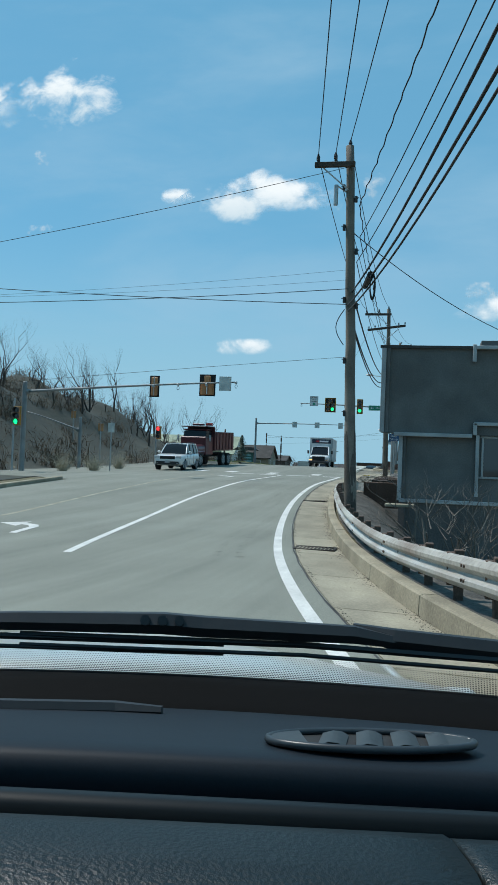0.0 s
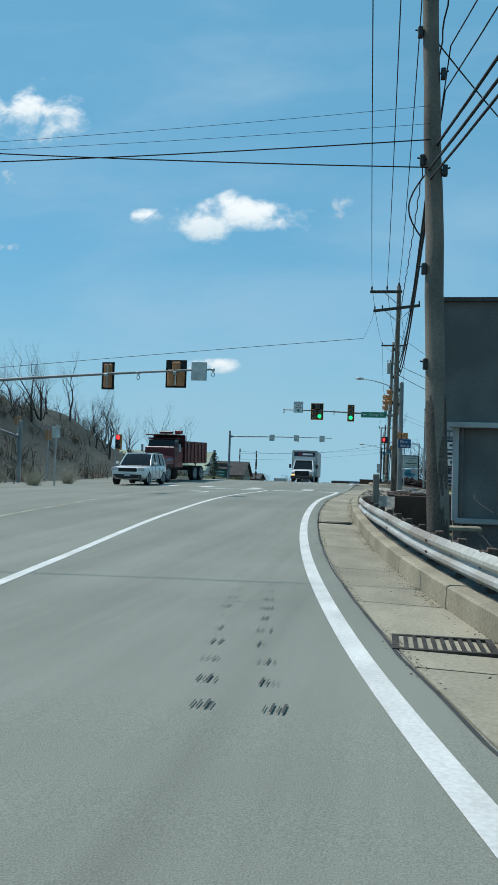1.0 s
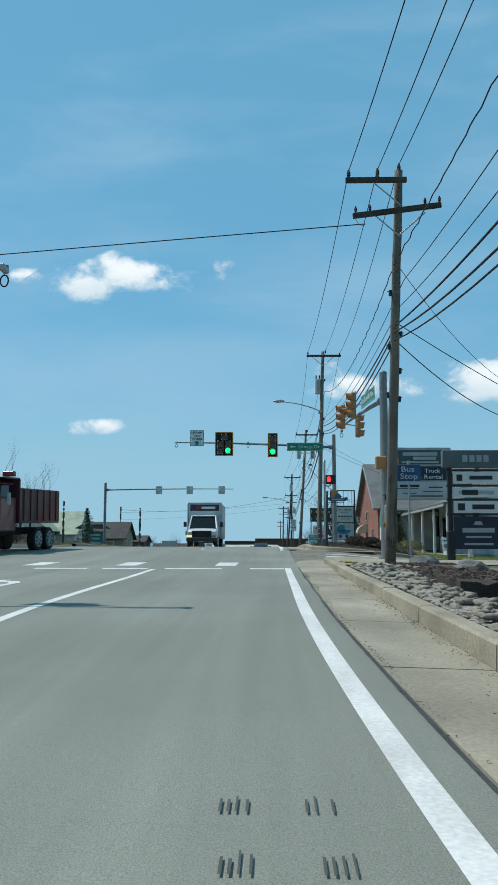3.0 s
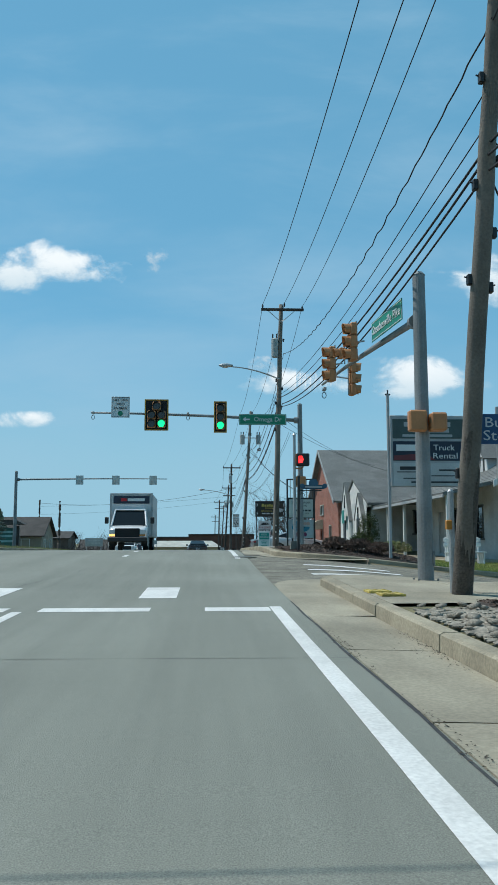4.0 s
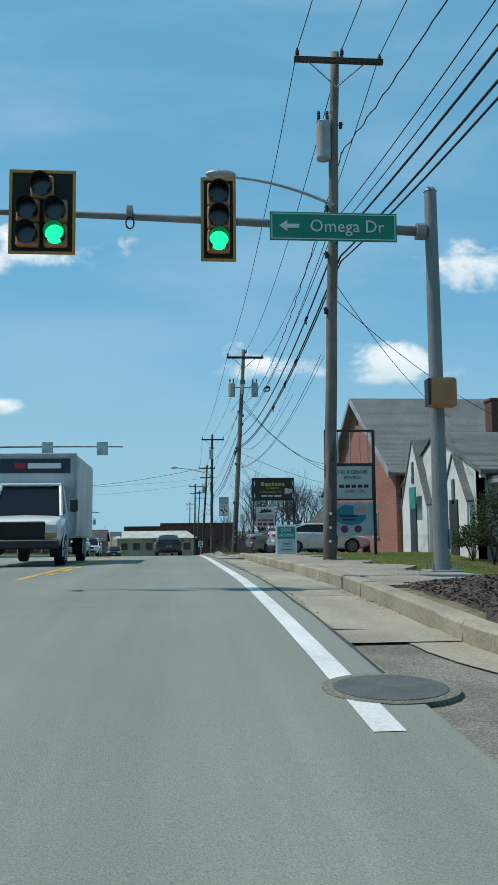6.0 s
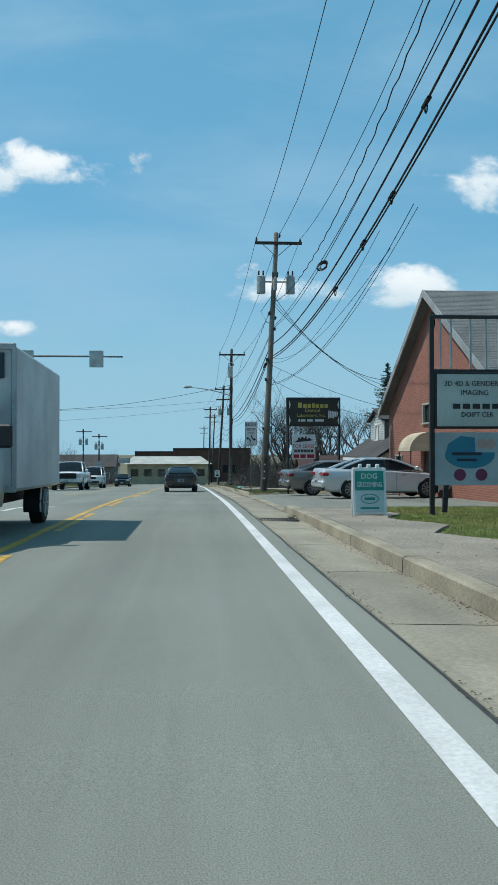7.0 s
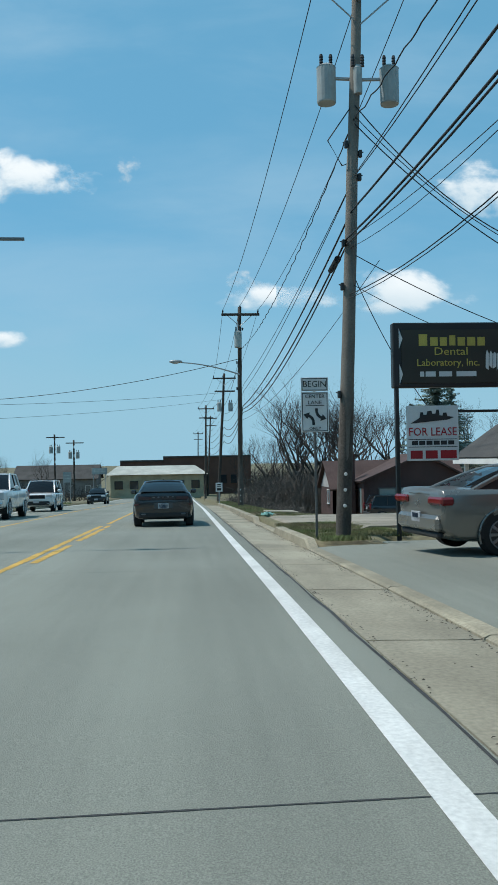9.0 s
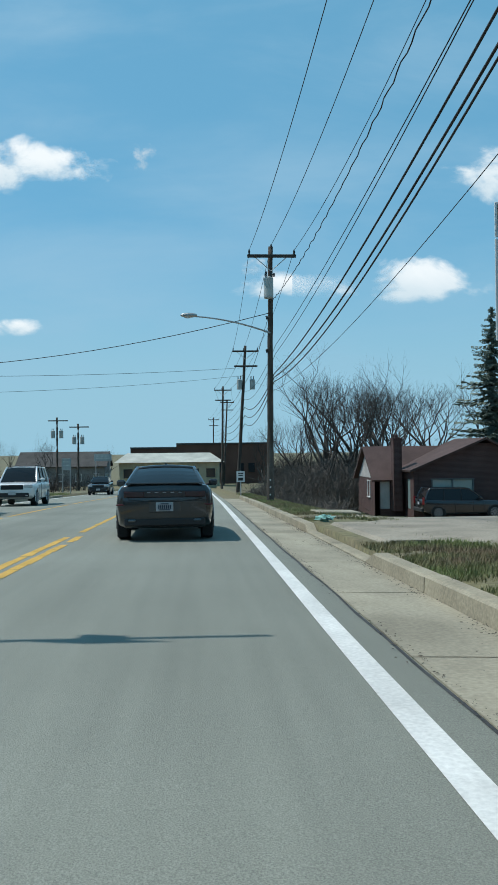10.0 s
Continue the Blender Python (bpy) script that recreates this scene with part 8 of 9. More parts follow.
# maroon dump truck
dtm = ground_pose(-17.1, 60.6, 172) @ pose(0, -7.4, 0)
dt = thing("dump_truck", "maroon dump truck with a square hood and tall bed", "truck", dtm, "vehicles on the road")
MAROON = paint("maroon_paint", (.10, .014, .018), .4)
sh = body_shell([(5.2, .86, .85, 1.5, 1.65), (5.4, .88, .8, 1.5, 1.66), (6.8, .80, .8, 1.42, 1.56), (7.3, .78, .82, 1.36, 1.5), (7.4, .72, .9, 1.3, 1.42)], 2.3)
part("hood", sh, MAROON, dt, smooth=True)
bm = B()
box(bm, (0, 4.6, 1.55), (2.1, 1.5, 1.4), .06)
part("cab", bm, MAROON, dt)
bm = B()
v = [bm.verts.new(p) for p in ((-.98, 3.9, 2.2), (.98, 3.9, 2.2), (.98, 5.3, 1.65), (-.98, 5.3, 1.65), (-.9, 3.9, 2.75), (.9, 3.9, 2.75), (.9, 4.95, 2.7), (-.9, 4.95, 2.7))]
for f in ((0, 1, 5, 4), (1, 2, 6, 5), (2, 3, 7, 6), (3, 0, 4, 7), (4, 5, 6, 7), (0, 3, 2, 1)):
    bm.faces.new([v[k] for k in f])
part("glasshouse", bm, CAR_GLASS, dt)
slab_box(dt, "cab_roof", (0, 4.45, 2.78), (1.95, 1.15, .1), MAROON, .04)
BED_PAINT = paint("dark_maroon_paint", (.07, .012, .015), .55)
bed_ = slab_box(dt, "bed_floor", (0, 1.7, 1.25), (2.3, 4.2, .14), BED_PAINT, .02, "ribbed dark maroon tipping bed")
for c, s in (((-1.12, 1.7, 1.95), (.1, 4.2, 1.4)), ((1.12, 1.7, 1.95), (.1, 4.2, 1.4)), ((0, 3.75, 2.1), (2.3, .1, 1.8)), ((0, -.35, 1.9), (2.3, .1, 1.3)), ((0, 4.4, 3.02), (2.2, 1.5, .08))):
    slab_box(dt, "bed_panel", c, s, BED_PAINT, .02, parent=bed_)
for k in range(6):
    for s in (-1, 1):
        slab_box(dt, "bed_rib", (s * 1.19, .0 + .68 * k, 1.95), (.06, .1, 1.35), BED_PAINT, .01, parent=bed_)
slab_box(dt, "roof_beacon", (0, 4.3, 3.18), (.9, .3, .16), MAROON, .03)
slab_box(dt, "grille", (0, 7.42, 1.1), (1.2, .06, .6), BLACK_MATT, .02)
slab_box(dt, "bumper", (0, 7.5, .62), (2.3, .2, .32), BLACK, .03)
slab_box(dt, "plow_frame", (0, 7.72, .95), (2.0, .12, .16), BLACK, .02)
slab_box(dt, "plow_arm", (-.25, 7.75, 1.2), (.28, .1, .5), SIGN_BACK, .03, "pale hydraulic arm")
slab_box(dt, "light_bar", (-.72, 3.9, 3.22), (.5, .25, .22), glass_mat("beacon_red", (.3, .02, .02), .2), .03)
slab_box(dt, "chassis", (0, 3.2, .85), (.9, 7.4, .3), BLACK_MATT, .03)
for s in (-1, 1):
    slab_box(dt, "headlamp", (s * .9, 7.42, 1.12), (.26, .12, .26), LAMP_CLEAR, .03)
    slab_box(dt, "mirror", (s * 1.32, 5.15, 2.15), (.14, .08, .5), GALV, .02)
    slab_box(dt, "front_wing", (s * 1.0, 6.55, 1.12), (.42, 1.3, .12), MAROON, .05)
    slab_box(dt, "mud_flap", (s * .86, 7.64, .92), (.36, .03, .42), WHITE_SIGN, .01)
    for y in (.6, 1.8, 6.5):
        wheel(dt, s * 1.14, y, .5, .32, GALV, 8)

# parked cars on the car park, tails to the road
for lab, col, x, y, turn, tl in (("silver-white saloon parked with its tail to the road", paint("pearl_paint", (.56, .58, .59), .22, .25), -1.40, 100.75, -85, .98), ("grey saloon parked with its tail to the road", GREY_SILVER, -1.98, 105.9, -82, .96)):
    mm = pose(x, y, gz(y) + .04, 0, 0, turn)
    pc = vehicle("parked_car", lab, mm, 4.6, 1.8, 1.38, col, sedan_stations(4.6, (.42, .93, 1.02), belt=.93, hood=.90), (.40, 1.5, 2.4, 3.45, .93, .13, .34), (.93, 3.6), .33, .22, pillars=[(2.2, 2.15)], group="parked cars")
    for s in (-1, 1):
        slab_box(pc, "tail_lamp", (s * .65, .06, .84), (.50, .22, .12), TAIL_RED if "grey" in lab else glass_mat("bright_red_lens", (.30, .012, .018), .12), .03, "red tail lamp")
        seam(pc, [(s * .905, 1.5, .3), (s * .907, 1.54, .7), (s * .885, 1.8, .93)])
        seam(pc, [(s * .905, 2.5, .28), (s * .907, 2.5, .7), (s * .885, 2.52, .93)])
        for y2 in (1.9, 2.75):
            slab_box(pc, "door_handle", (s * .902, y2, .80), (.03, .18, .03), CHROME, .008)
        bm = B()
        tube(bm, [(s * .775, .75, .965), (s * .79, 2.0, .965), (s * .79, 3.2, .955)], .012, 5)
        part("belt_trim", bm, CHROME, pc)
    slab_box(pc, "rear_bumper", (0, .0, .50), (1.5, .14, .24), col, .05)
    slab_box(pc, "trunk_trim", (0, .02, .93), (.8, .04, .03), CHROME, .008)
    p = slab_box(pc, "number_plate", (0, -.06, .60 if "silver" in lab else .58), (.32, .02, .16), PLATE, .004)
    bars([(-.09 + .045 * k, .6, .03, .07) for k in range(5)], NAVY, p, pose(0, -.075, 0))
    slab_box(pc, "lower_valance", (0, .03, .33), (1.4, .1, .1), PLASTIC, .03)
# dark van in front of the brick house
suv(pose(6.8, 150.4, land(9, 150.4) + .07, 0, 0, -88) @ pose(0, 0, 0), "dark minivan parked against the brick house", BLACK_PAINT, 5.0, 1.95, 1.75, "minivan", rails=False)


# ---- bare trees, brush, spruce, shrubs, grass ----
def branch_tree(seed, height, spread, depth=5, r=.16, lean=.0, keep=(.6, .8)):
    """A leafless tree: a tapered trunk that forks into finer limbs."""
    rg = random.Random(seed)
    limbs = B()
    twigs = B()

    def grow(p, d, length, rad, level):
        n = 3
        pts, q = [p], p
        dd = d.copy()
        for k in range(n):
            dd = (dd + Vector((rg.uniform(-1, 1), rg.uniform(-1, 1), rg.uniform(-.3, .6))) * .18).normalized()
            q = q + dd * length / n
            pts.append(q)
        rs = [rad * (1 - .45 * k / n) for k in range(n + 1)]
        tube(limbs if level < 2 else twigs, pts, rs, 7 if level < 2 else (4 if level < 3 else 3))
        if level >= depth:
            return
        for k in range(rg.choice((2, 3, 3)) if level else 4):
            side = Vector((rg.uniform(-1, 1), rg.uniform(-1, 1), rg.uniform(-.1, .9)))
            nd = (dd * .75 + side * spread).normalized()
            start = pts[-1] if k < 2 else pts[-2]
            grow(start, nd, length * rg.uniform(.58, .82), rs[-1] * rg.uniform(*keep), level + 1)

    grow(Vector((0, 0, -.2)), Vector((lean, 0, 1)).normalized(), height * .34, r, 0)
    return limbs, twigs


TREES = []
DENSE = []
for sd in range(3):
    a, b = branch_tree(70 + sd, 8.0, .9, 6, .17, .05 * (sd - 1), (.82, 1.0))
    DENSE.append((link("trunk", a, BARK, True), link("crown", b, TWIG)))
for sd in range(5):
    a, b = branch_tree(20 + sd, 8.0, .75 + .08 * sd, 5 if sd < 4 else 4, .15, .1 * (sd - 2))
    TREES.append((link("trunk", a, BARK, True), link("crown", b, TWIG)))


def plant_tree(k, x, y, s, turn, label="leafless tree with a spreading grey crown", z=None, group="bare trees"):
    th = thing("bare_tree", label, "tree", pose(x, y, land(x, y) if z is None else z, 0, 0, turn) @ Matrix.Diagonal((s, s, s, 1)), group)
    for nm, me in zip(("trunk", "crown"), (DENSE if "behind" in label else TREES)[k % (3 if "behind" in label else 5)]):
        ob = new(nm, me)
        ob.parent = th
    return th


rg = random.Random(9)
# on the bank across the road
for k in range(120):
    y = rg.uniform(34, 96)
    d = rg.uniform(13, 24) if y < 75 else rg.uniform(7, 18)
    x = ux(-11, y) - d
    plant_tree(k, x, y, rg.uniform(.32, .72) if k % 5 else .85, rg.uniform(0, 360), "leafless young tree on the bank across the road", land(x, y) - .1)
# behind the brick house and along the road
for x, y, s, k in ((4.5, 168, 1.25, 2), (6.2, 170, 1.35, 3), (8.2, 168.5, 1.3, 0), (3.2, 172, 1.1, 3), (9.8, 171, 1.4, 2), (5.5, 178, 1.7, 0), (8.5, 182, 1.9, 1), (12, 186, 1.7, 2), (10, 176, 1.5, 3), (3.5, 186, 1.3, 1), (16, 180, 1.6, 0), (20, 176, 1.5, 2), (24, 182, 1.7, 3), (28, 178, 1.6, 1), (7, 190, 1.9, 2), (34, 188, 1.8, 0), (14, 194, 1.9, 3), (1.5, 196, 1.1, 0), (6.8, 172, 1.3, 1), (11.5, 180, 1.7, 4), (18, 190, 1.9, 1)):
    plant_tree(k, x, y, s, rg.uniform(0, 360), "leafless tree behind the dark brick house")
for x, y, s, k in ((-30, 205, .9, 0), (-34, 212, 1.0, 1), (-39, 204, .9, 2), (-46, 215, 1.05, 0), (-52, 208, 1.0, 1), (-27, 222, .9, 2), (-60, 220, 1.1, 0), (-42, 228, 1.0, 1)):
    plant_tree(k, x, y, s, rg.uniform(0, 360), "leafless tree behind the houses across the road")
for k in range(34):
    x, y = rg.uniform(-120, -24), rg.uniform(200, 330)
    plant_tree(k, x, y, rg.uniform(.7, 1.2), rg.uniform(0, 360), "distant leafless tree across the road")
for k in range(26):
    x, y = rg.uniform(12, 150), rg.uniform(200, 330)
    plant_tree(k, x, y, rg.uniform(.9, 1.4), rg.uniform(0, 360), "distant leafless tree beyond the houses")


def brush(name, label, places, material, seed, n_twigs=26, kind="stuff", cat="brush", tall=1.0, thick=.012):
    """Tangles of fine stems, many to a place."""
    rr = random.Random(seed)
    vs, fs = [], []
    for x, y, z, h, w in places:
        for k in range(n_twigs):
            a = rr.uniform(0, 2 * math.pi)
            bx, by = x + rr.gauss(0, w * .45), y + rr.gauss(0, w * .45)
            p = Vector((bx, by, z - .05))
            d = Vector((math.cos(a) * rr.uniform(.1, .9), math.sin(a) * rr.uniform(.1, .9), 1)).normalized()
            L = h * rr.uniform(.5, 1.1)
            s = Vector((-math.sin(a), math.cos(a), 0)) * thick * rr.uniform(.5, 1.2)
            for j in range(3):
                q = p + d * L / 3
                s2 = s * .65
                i = len(vs)
                vs += [p - s, p + s, q + s2, q - s2]
                fs.append((i, i + 1, i + 2, i + 3))
                e = Vector((rr.uniform(-1, 1), rr.uniform(-1, 1), rr.uniform(-.1, .9))).normalized() * L * .3
                t = s.cross(e).normalized() * thick * .4
                i = len(vs)
                vs += [q - t, q + t, q + e]
                fs.append((i, i + 1, i + 2))
                p, s = q, s2
                d = (d + Vector((rr.uniform(-.4, .4), rr.uniform(-.4, .4), rr.uniform(-.5, .1)))).normalized()
    me = bpy.data.meshes.new(name)
    me.from_pydata([tuple(v) for v in vs], [], fs)
    me.materials.append(material)
    return tagged(new(name, me), label, cat, kind=kind)


pl = []
for k in range(260):
    y = rg.uniform(24, 112)
    d = rg.uniform(5.5, 24)
    x = ux(-11, y) - d
    pl.append((x, y, land(x, y), rg.uniform(.6, 1.8), 1.0))
brush("hillside_brush", "brown leafless brush over the bank across the road", pl, LEAF_DRY, 3, 34, thick=.035)
pl = []
for k in range(230):
    x, y = rg.uniform(1.5, 10.5), rg.uniform(163, 182)
    pl.append((x, y, land(x, y), rg.uniform(1.6, 4.4), 1.3))
for k in range(60):
    x, y = rg.uniform(-1.5, 3), rg.uniform(140, 176)
    pl.append((x, y, land(x, y), rg.uniform(.6, 1.8), .8))
brush("thicket", "dense brown leafless thicket beside the road", pl, mat("grey_brown_twig", (.115, .098, .082), .95, grain=10, amount=.2, stain=1, bump=0), 5, 60, thick=.035, cat="thicket")
pl = []
for k in range(260):
    x, y = rg.uniform(7.5, 75), rg.uniform(205, 285)
    pl.append((x, y, land(x, y), rg.uniform(3.0, 6.5), 1.8))
brush("far_woods", "grey-brown leafless woods beyond the houses", pl, TWIG, 15, 40, thick=.06, cat="woods")
pl = []
for k in range(220):
    x, y = rg.uniform(-45, -18.5), rg.uniform(140, 215)
    pl.append((x, y, land(x, y), rg.uniform(.8, 2.6), 1.3))
brush("thicket", "brown leafless thicket across the road", pl, TWIG, 6, 34, thick=.04, cat="thicket")
# bare bush before the dark building
z = land(.6, 24.5)
PALE_TWIG = mat("pale_grey_twig", (.17, .145, .12), .95, grain=15, amount=.25, stain=2, bump=0)
BUSHES = []
for sd in range(2):
    a, b = branch_tree(90 + sd, 6.0, 1.1, 4, .10, .1, (.8, .95))
    BUSHES.append((link("stems", a, PALE_TWIG), link("twigs", b, PALE_TWIG)))
bush = thing("bare_bush", "leafless grey bush behind the guard rail", "bush")
for k, (x, y, s) in enumerate(((.75, 18.6, .62), (1.3, 19.3, .60), (.35, 20.2, .58), (1.75, 18.9, .62), (.95, 21.6, .6), (1.5, 23.0, .64))):
    for nm, me in zip(("stem", "twig"), BUSHES[k % 2]):
        ob = new(nm, me)
        ob.parent = bush
        ob.matrix_basis = pose(x, y, land(x, y) - .3, rg.uniform(-20, 20), rg.uniform(-25, 25), rg.uniform(0, 360)) @ Matrix.Diagonal((s, s, s, 1))
# whitish ornamental grasses at the foot of the bank
pl = [(x, y, land(x, y), 1.2, .25) for x, y in ((-19.2, 44.0), (-18.4, 46.5), (-18.9, 52.0))]
brush("pampas_grass", "pale dry clumps of tall grass at the kerb", pl, mat("straw", (.42, .38, .28), .9), 8, 160, thick=.014, cat="grass clump")


def spruce(x, y, h, r, seed, z=None):
    """A spruce: drooping boughs of needle sprays in whorls, thinning to the top."""
    rr = random.Random(seed)
    th = thing("spruce_tree", "tall dark green spruce with drooping boughs", "tree", pose(x, y, land(x, y) if z is None else z), "spruces")
    bm = B()
    rod(bm, (0, 0, -.3), (0, 0, h * .97), .2, .02, 8)
    part("trunk", bm, BARK, th)
    vs, fs = [], []
    n = int(h * 6)
    gap = [rr.uniform(.62, 1.12) for _ in range(9)]
    for k in range(n):
        t = (k / n) ** .9
        zc = h * (.06 + .93 * t)
        ln = r * (1 - t) ** .85 + .12
        for j in range(rr.choice((3, 4, 5, 6))):
            a = rr.uniform(0, 2 * math.pi)
            L = ln * rr.uniform(.5, 1.2) * gap[int(a / 6.2832 * 8.99 + k * .37) % 9]
            out = Vector((math.cos(a), math.sin(a), 0))
            side = Vector((-math.sin(a), math.cos(a), 0))
            p = Vector((0, 0, zc))
            m_ = 5
            for q in range(m_):
                f0, f1 = q / m_, (q + 1) / m_
                c0 = p + out * L * f0 + Vector((0, 0, -.35 * L * f0 + .30 * L * f0 * f0))
                c1 = p + out * L * f1 + Vector((0, 0, -.35 * L * f1 + .30 * L * f1 * f1))
                for s in (-1, 1, 0):
                    w = L * .17 * (1.1 - f0) + .06
                    tip = c1 + side * s * w + Vector((0, 0, -rr.uniform(.04, .3) * (w + .3)))
                    i = len(vs)
                    vs += [c0 + Vector((0, 0, .03)), c1, tip]
                    fs.append((i, i + 1, i + 2))
                    i = len(vs)
                    vs += [c0, (c0 + c1) / 2 + Vector((0, 0, -.12)), tip + Vector((0, 0, -.08))]
                    fs.append((i, i + 1, i + 2))
    me = bpy.data.meshes.new("crown")
    me.from_pydata([tuple(v) for v in vs], [], fs)
    me.materials.append(SPRUCE)
    ob = new("crown", me)
    ob.parent = th


spruce(15.6, 163, 15.0, 5.0, 1)
spruce(19.5, 171, 12.5, 3.3, 5)
spruce(10.6, 130, 9.8, 3.0, 3)
spruce(-24.5, 118, 5.0, 1.5, 4)


def shrub(x, y, r, h, material, label, seed, n=420):
    """A rounded shrub of small leaf clumps about a few stems."""
    rr = random.Random(seed)
    z = land(x, y)
    th = thing("shrub", label, "shrub", pose(x, y, z + .12), "shrubs")
    bm = B()
    for k in range(7):
        a = rr.uniform(0, 6.3)
        rod(bm, (0, 0, -.1), (r * .6 * math.cos(a), r * .6 * math.sin(a), h * .8), .018, .006, 5)
    part("stem", bm, BARK, th)
    vs, fs = [], []
    for k in range(n):
        u, v = rr.uniform(0, 6.283), rr.uniform(-.3, 1)
        q = rr.uniform(.55, 1.08)
        p = Vector((r * q * math.cos(u) * math.sqrt(max(0, 1 - v * v)), r * q * math.sin(u) * math.sqrt(max(0, 1 - v * v)), h * (.45 + .55 * v * q)))
        for j in range(3):
            e = Vector((rr.uniform(-1, 1), rr.uniform(-1, 1), rr.uniform(-.4, 1))).normalized() * rr.uniform(.035, .08)
            t = Vector((rr.uniform(-1, 1), rr.uniform(-1, 1), rr.uniform(-1, 1))).normalized() * .018
            i = len(vs)
            vs += [p - t, p + t, p + e + t * .4, p + e - t * .4]
            fs.append((i, i + 1, i + 2, i + 3))
    me = bpy.data.meshes.new("foliage")
    me.from_pydata([tuple(v) for v in vs], [], fs)
    me.materials.append(material)
    ob = new("foliage", me)
    ob.parent = th


RUSSET = mat("russet_leaves", (.13, .085, .065), .95, grain=6, amount=.3, stain=1)
for k, (x, y, r, h, mt, lab) in enumerate(((-1.35, 67.7, .42, .4, RUSSET, "low russet shrub in the mulch bed"), (-.7, 67.4, .45, .42, RUSSET, "low russet shrub in the mulch bed"),
                                          (-1.0, 70.4, .4, .4, LEAF_DRY, "pale dry shrub in the mulch bed"), (-.05, 67.1, .45, .38, RUSSET, "low russet shrub in the mulch bed"),
                                          (2.9, 86.0, .65, .9, LEAF_GREEN, "rounded green shrub before the white wing"), (2.4, 76.0, .75, .6, BLADE, "yellow-green low shrub on the lawn"),
                                          (3.0, 84.6, .6, 2.0, LEAF_GREEN, "narrow dark green evergreen beside the porch"))):
    shrub(x, y, r, h, mt, lab, 40 + k, 1300)


# grass blades
def grass(label, area, n, hgt, material, seed, keep=None):
    rr = random.Random(seed)
    vs, fs = [], []
    for k in range(n):
        x, y = rr.uniform(area[0], area[1]), rr.uniform(area[2], area[3])
        if keep and not keep(x, y):
            continue
        z = land(x, y) - .02
        for j in range(3):
            a = rr.uniform(0, 6.283)
            h = hgt * rr.uniform(.5, 1.2)
            o = Vector((rr.gauss(0, .05), rr.gauss(0, .05), 0))
            p = Vector((x, y, z)) + o
            s = Vector((math.cos(a), math.sin(a), 0)) * .008
            tip = p + Vector((math.cos(a + 1.3) * h * .5, math.sin(a + 1.3) * h * .5, h))
            i = len(vs)
            vs += [p - s, p + s, tip]
            fs.append((i, i + 1, i + 2))
    me = bpy.data.meshes.new("grass")
    me.from_pydata([tuple(v) for v in vs], [], fs)
    me.materials.append(material)
    return tagged(new("grass", me), label, "grass", kind="stuff")


WEED = mat("weeds_brown_green", (.155, .195, .065), .9, grain=3, amount=.35, stain=.9, stain_amount=.25, bump=0, tint=(.19, .145, .09))


def patchy(x, y):
    return noise.noise((x * .6, y * .6, 1.0)) > -.12


grass("short green lawn grass beside the sign", (-1.9, 3.2, 74, 92), 60000, .055, mat("lawn_blades", (.20, .26, .055), .9, grain=3, amount=.3, stain=.6, stain_amount=.12, bump=0, tint=(.27, .27, .08)), 1)
grass("ragged grass and weeds along the kerb", (-3.2, -1.2, 108.5, 115.3), 9000, .085, WEED, 2, lambda x, y: noise.noise((x * 1.3, y * 1.3, 2.0)) > -.2)
grass("ragged grass and weeds along the kerb", (-3.15, -1.2, 121, 160), 18000, .11, WEED, 3, patchy)
grass("sparse weeds in the gravel forecourt", (-2.2, 9, 114, 150), 9000, .10, WEED, 4, lambda x, y: noise.noise((x * .7, y * .7, 4.0)) > .18)
grass("green lawn on the bank before the porch", (1.1, 9, 66.0, 76), 40000, .10, mat("lawn_blades", (.20, .26, .055)), 5)
grass("ragged verge grass across the road", (-19.5, -15.7, 76, 170), 20000, .2, BLADE, 6)

# ---- stones beside the kerb ----
rr = random.Random(12)
stones = []
for k in range(6):
    bm = B()
    bmesh.ops.create_icosphere(bm, subdivisions=1, radius=1.0)
    for v in bm.verts:
        v.co *= 1 + rr.uniform(-.22, .22)
        v.co.z *= .42
    stones.append(link("stone", bm, ROCK, True))
bed = thing("stone_bed", "grey river stones laid behind the kerb", "stone bed")
for k in range(300):
    y = rr.uniform(32.6, 50.2)
    u = rr.uniform(1.5, 1.7 + .85 * ease(32, 40, y) + .3)
    ob = new("stone", stones[k % 6])
    ob.parent = bed
    s = rr.uniform(.05, .095)
    ob.matrix_basis = Matrix.Translation(Vector((ux(u, y), y, land(ux(u, y), y) + .06 + rr.uniform(0, .05)))) @ pose(0, 0, 0, rr.uniform(-20, 20), rr.uniform(-20, 20), rr.uniform(0, 360)) @ Matrix.Diagonal((s, s * 1.2, s, 1))
vs, fs = [], []
base = [(v.co.copy(), ) for v in stones[0].vertices]
tri = [tuple(p.vertices) for p in stones[0].polygons]
for k in range(8000):
    y = rr.uniform(31.6, 50.2)
    u = rr.uniform(1.46, 1.7 + .85 * ease(31, 40, y) + .35)
    c = Vector((ux(u, y), y, land(ux(u, y), y) + .045))
    s = rr.uniform(.028, .06)
    a = rr.uniform(0, 6.28)
    i = len(vs)
    for (p,) in base:
        vs.append((c.x + s * (p.x * math.cos(a) - p.y * math.sin(a)), c.y + s * (p.x * math.sin(a) + p.y * math.cos(a)), c.z + s * p.z * 1.2))
    fs += [tuple(i + q for q in f) for f in tri]
me = bpy.data.meshes.new("small_stones")
me.from_pydata(vs, [], fs)
me.materials.append(ROCK)
ob = new("small_stones", me)
ob.parent = bed
tagged(ob, kind="stuff")
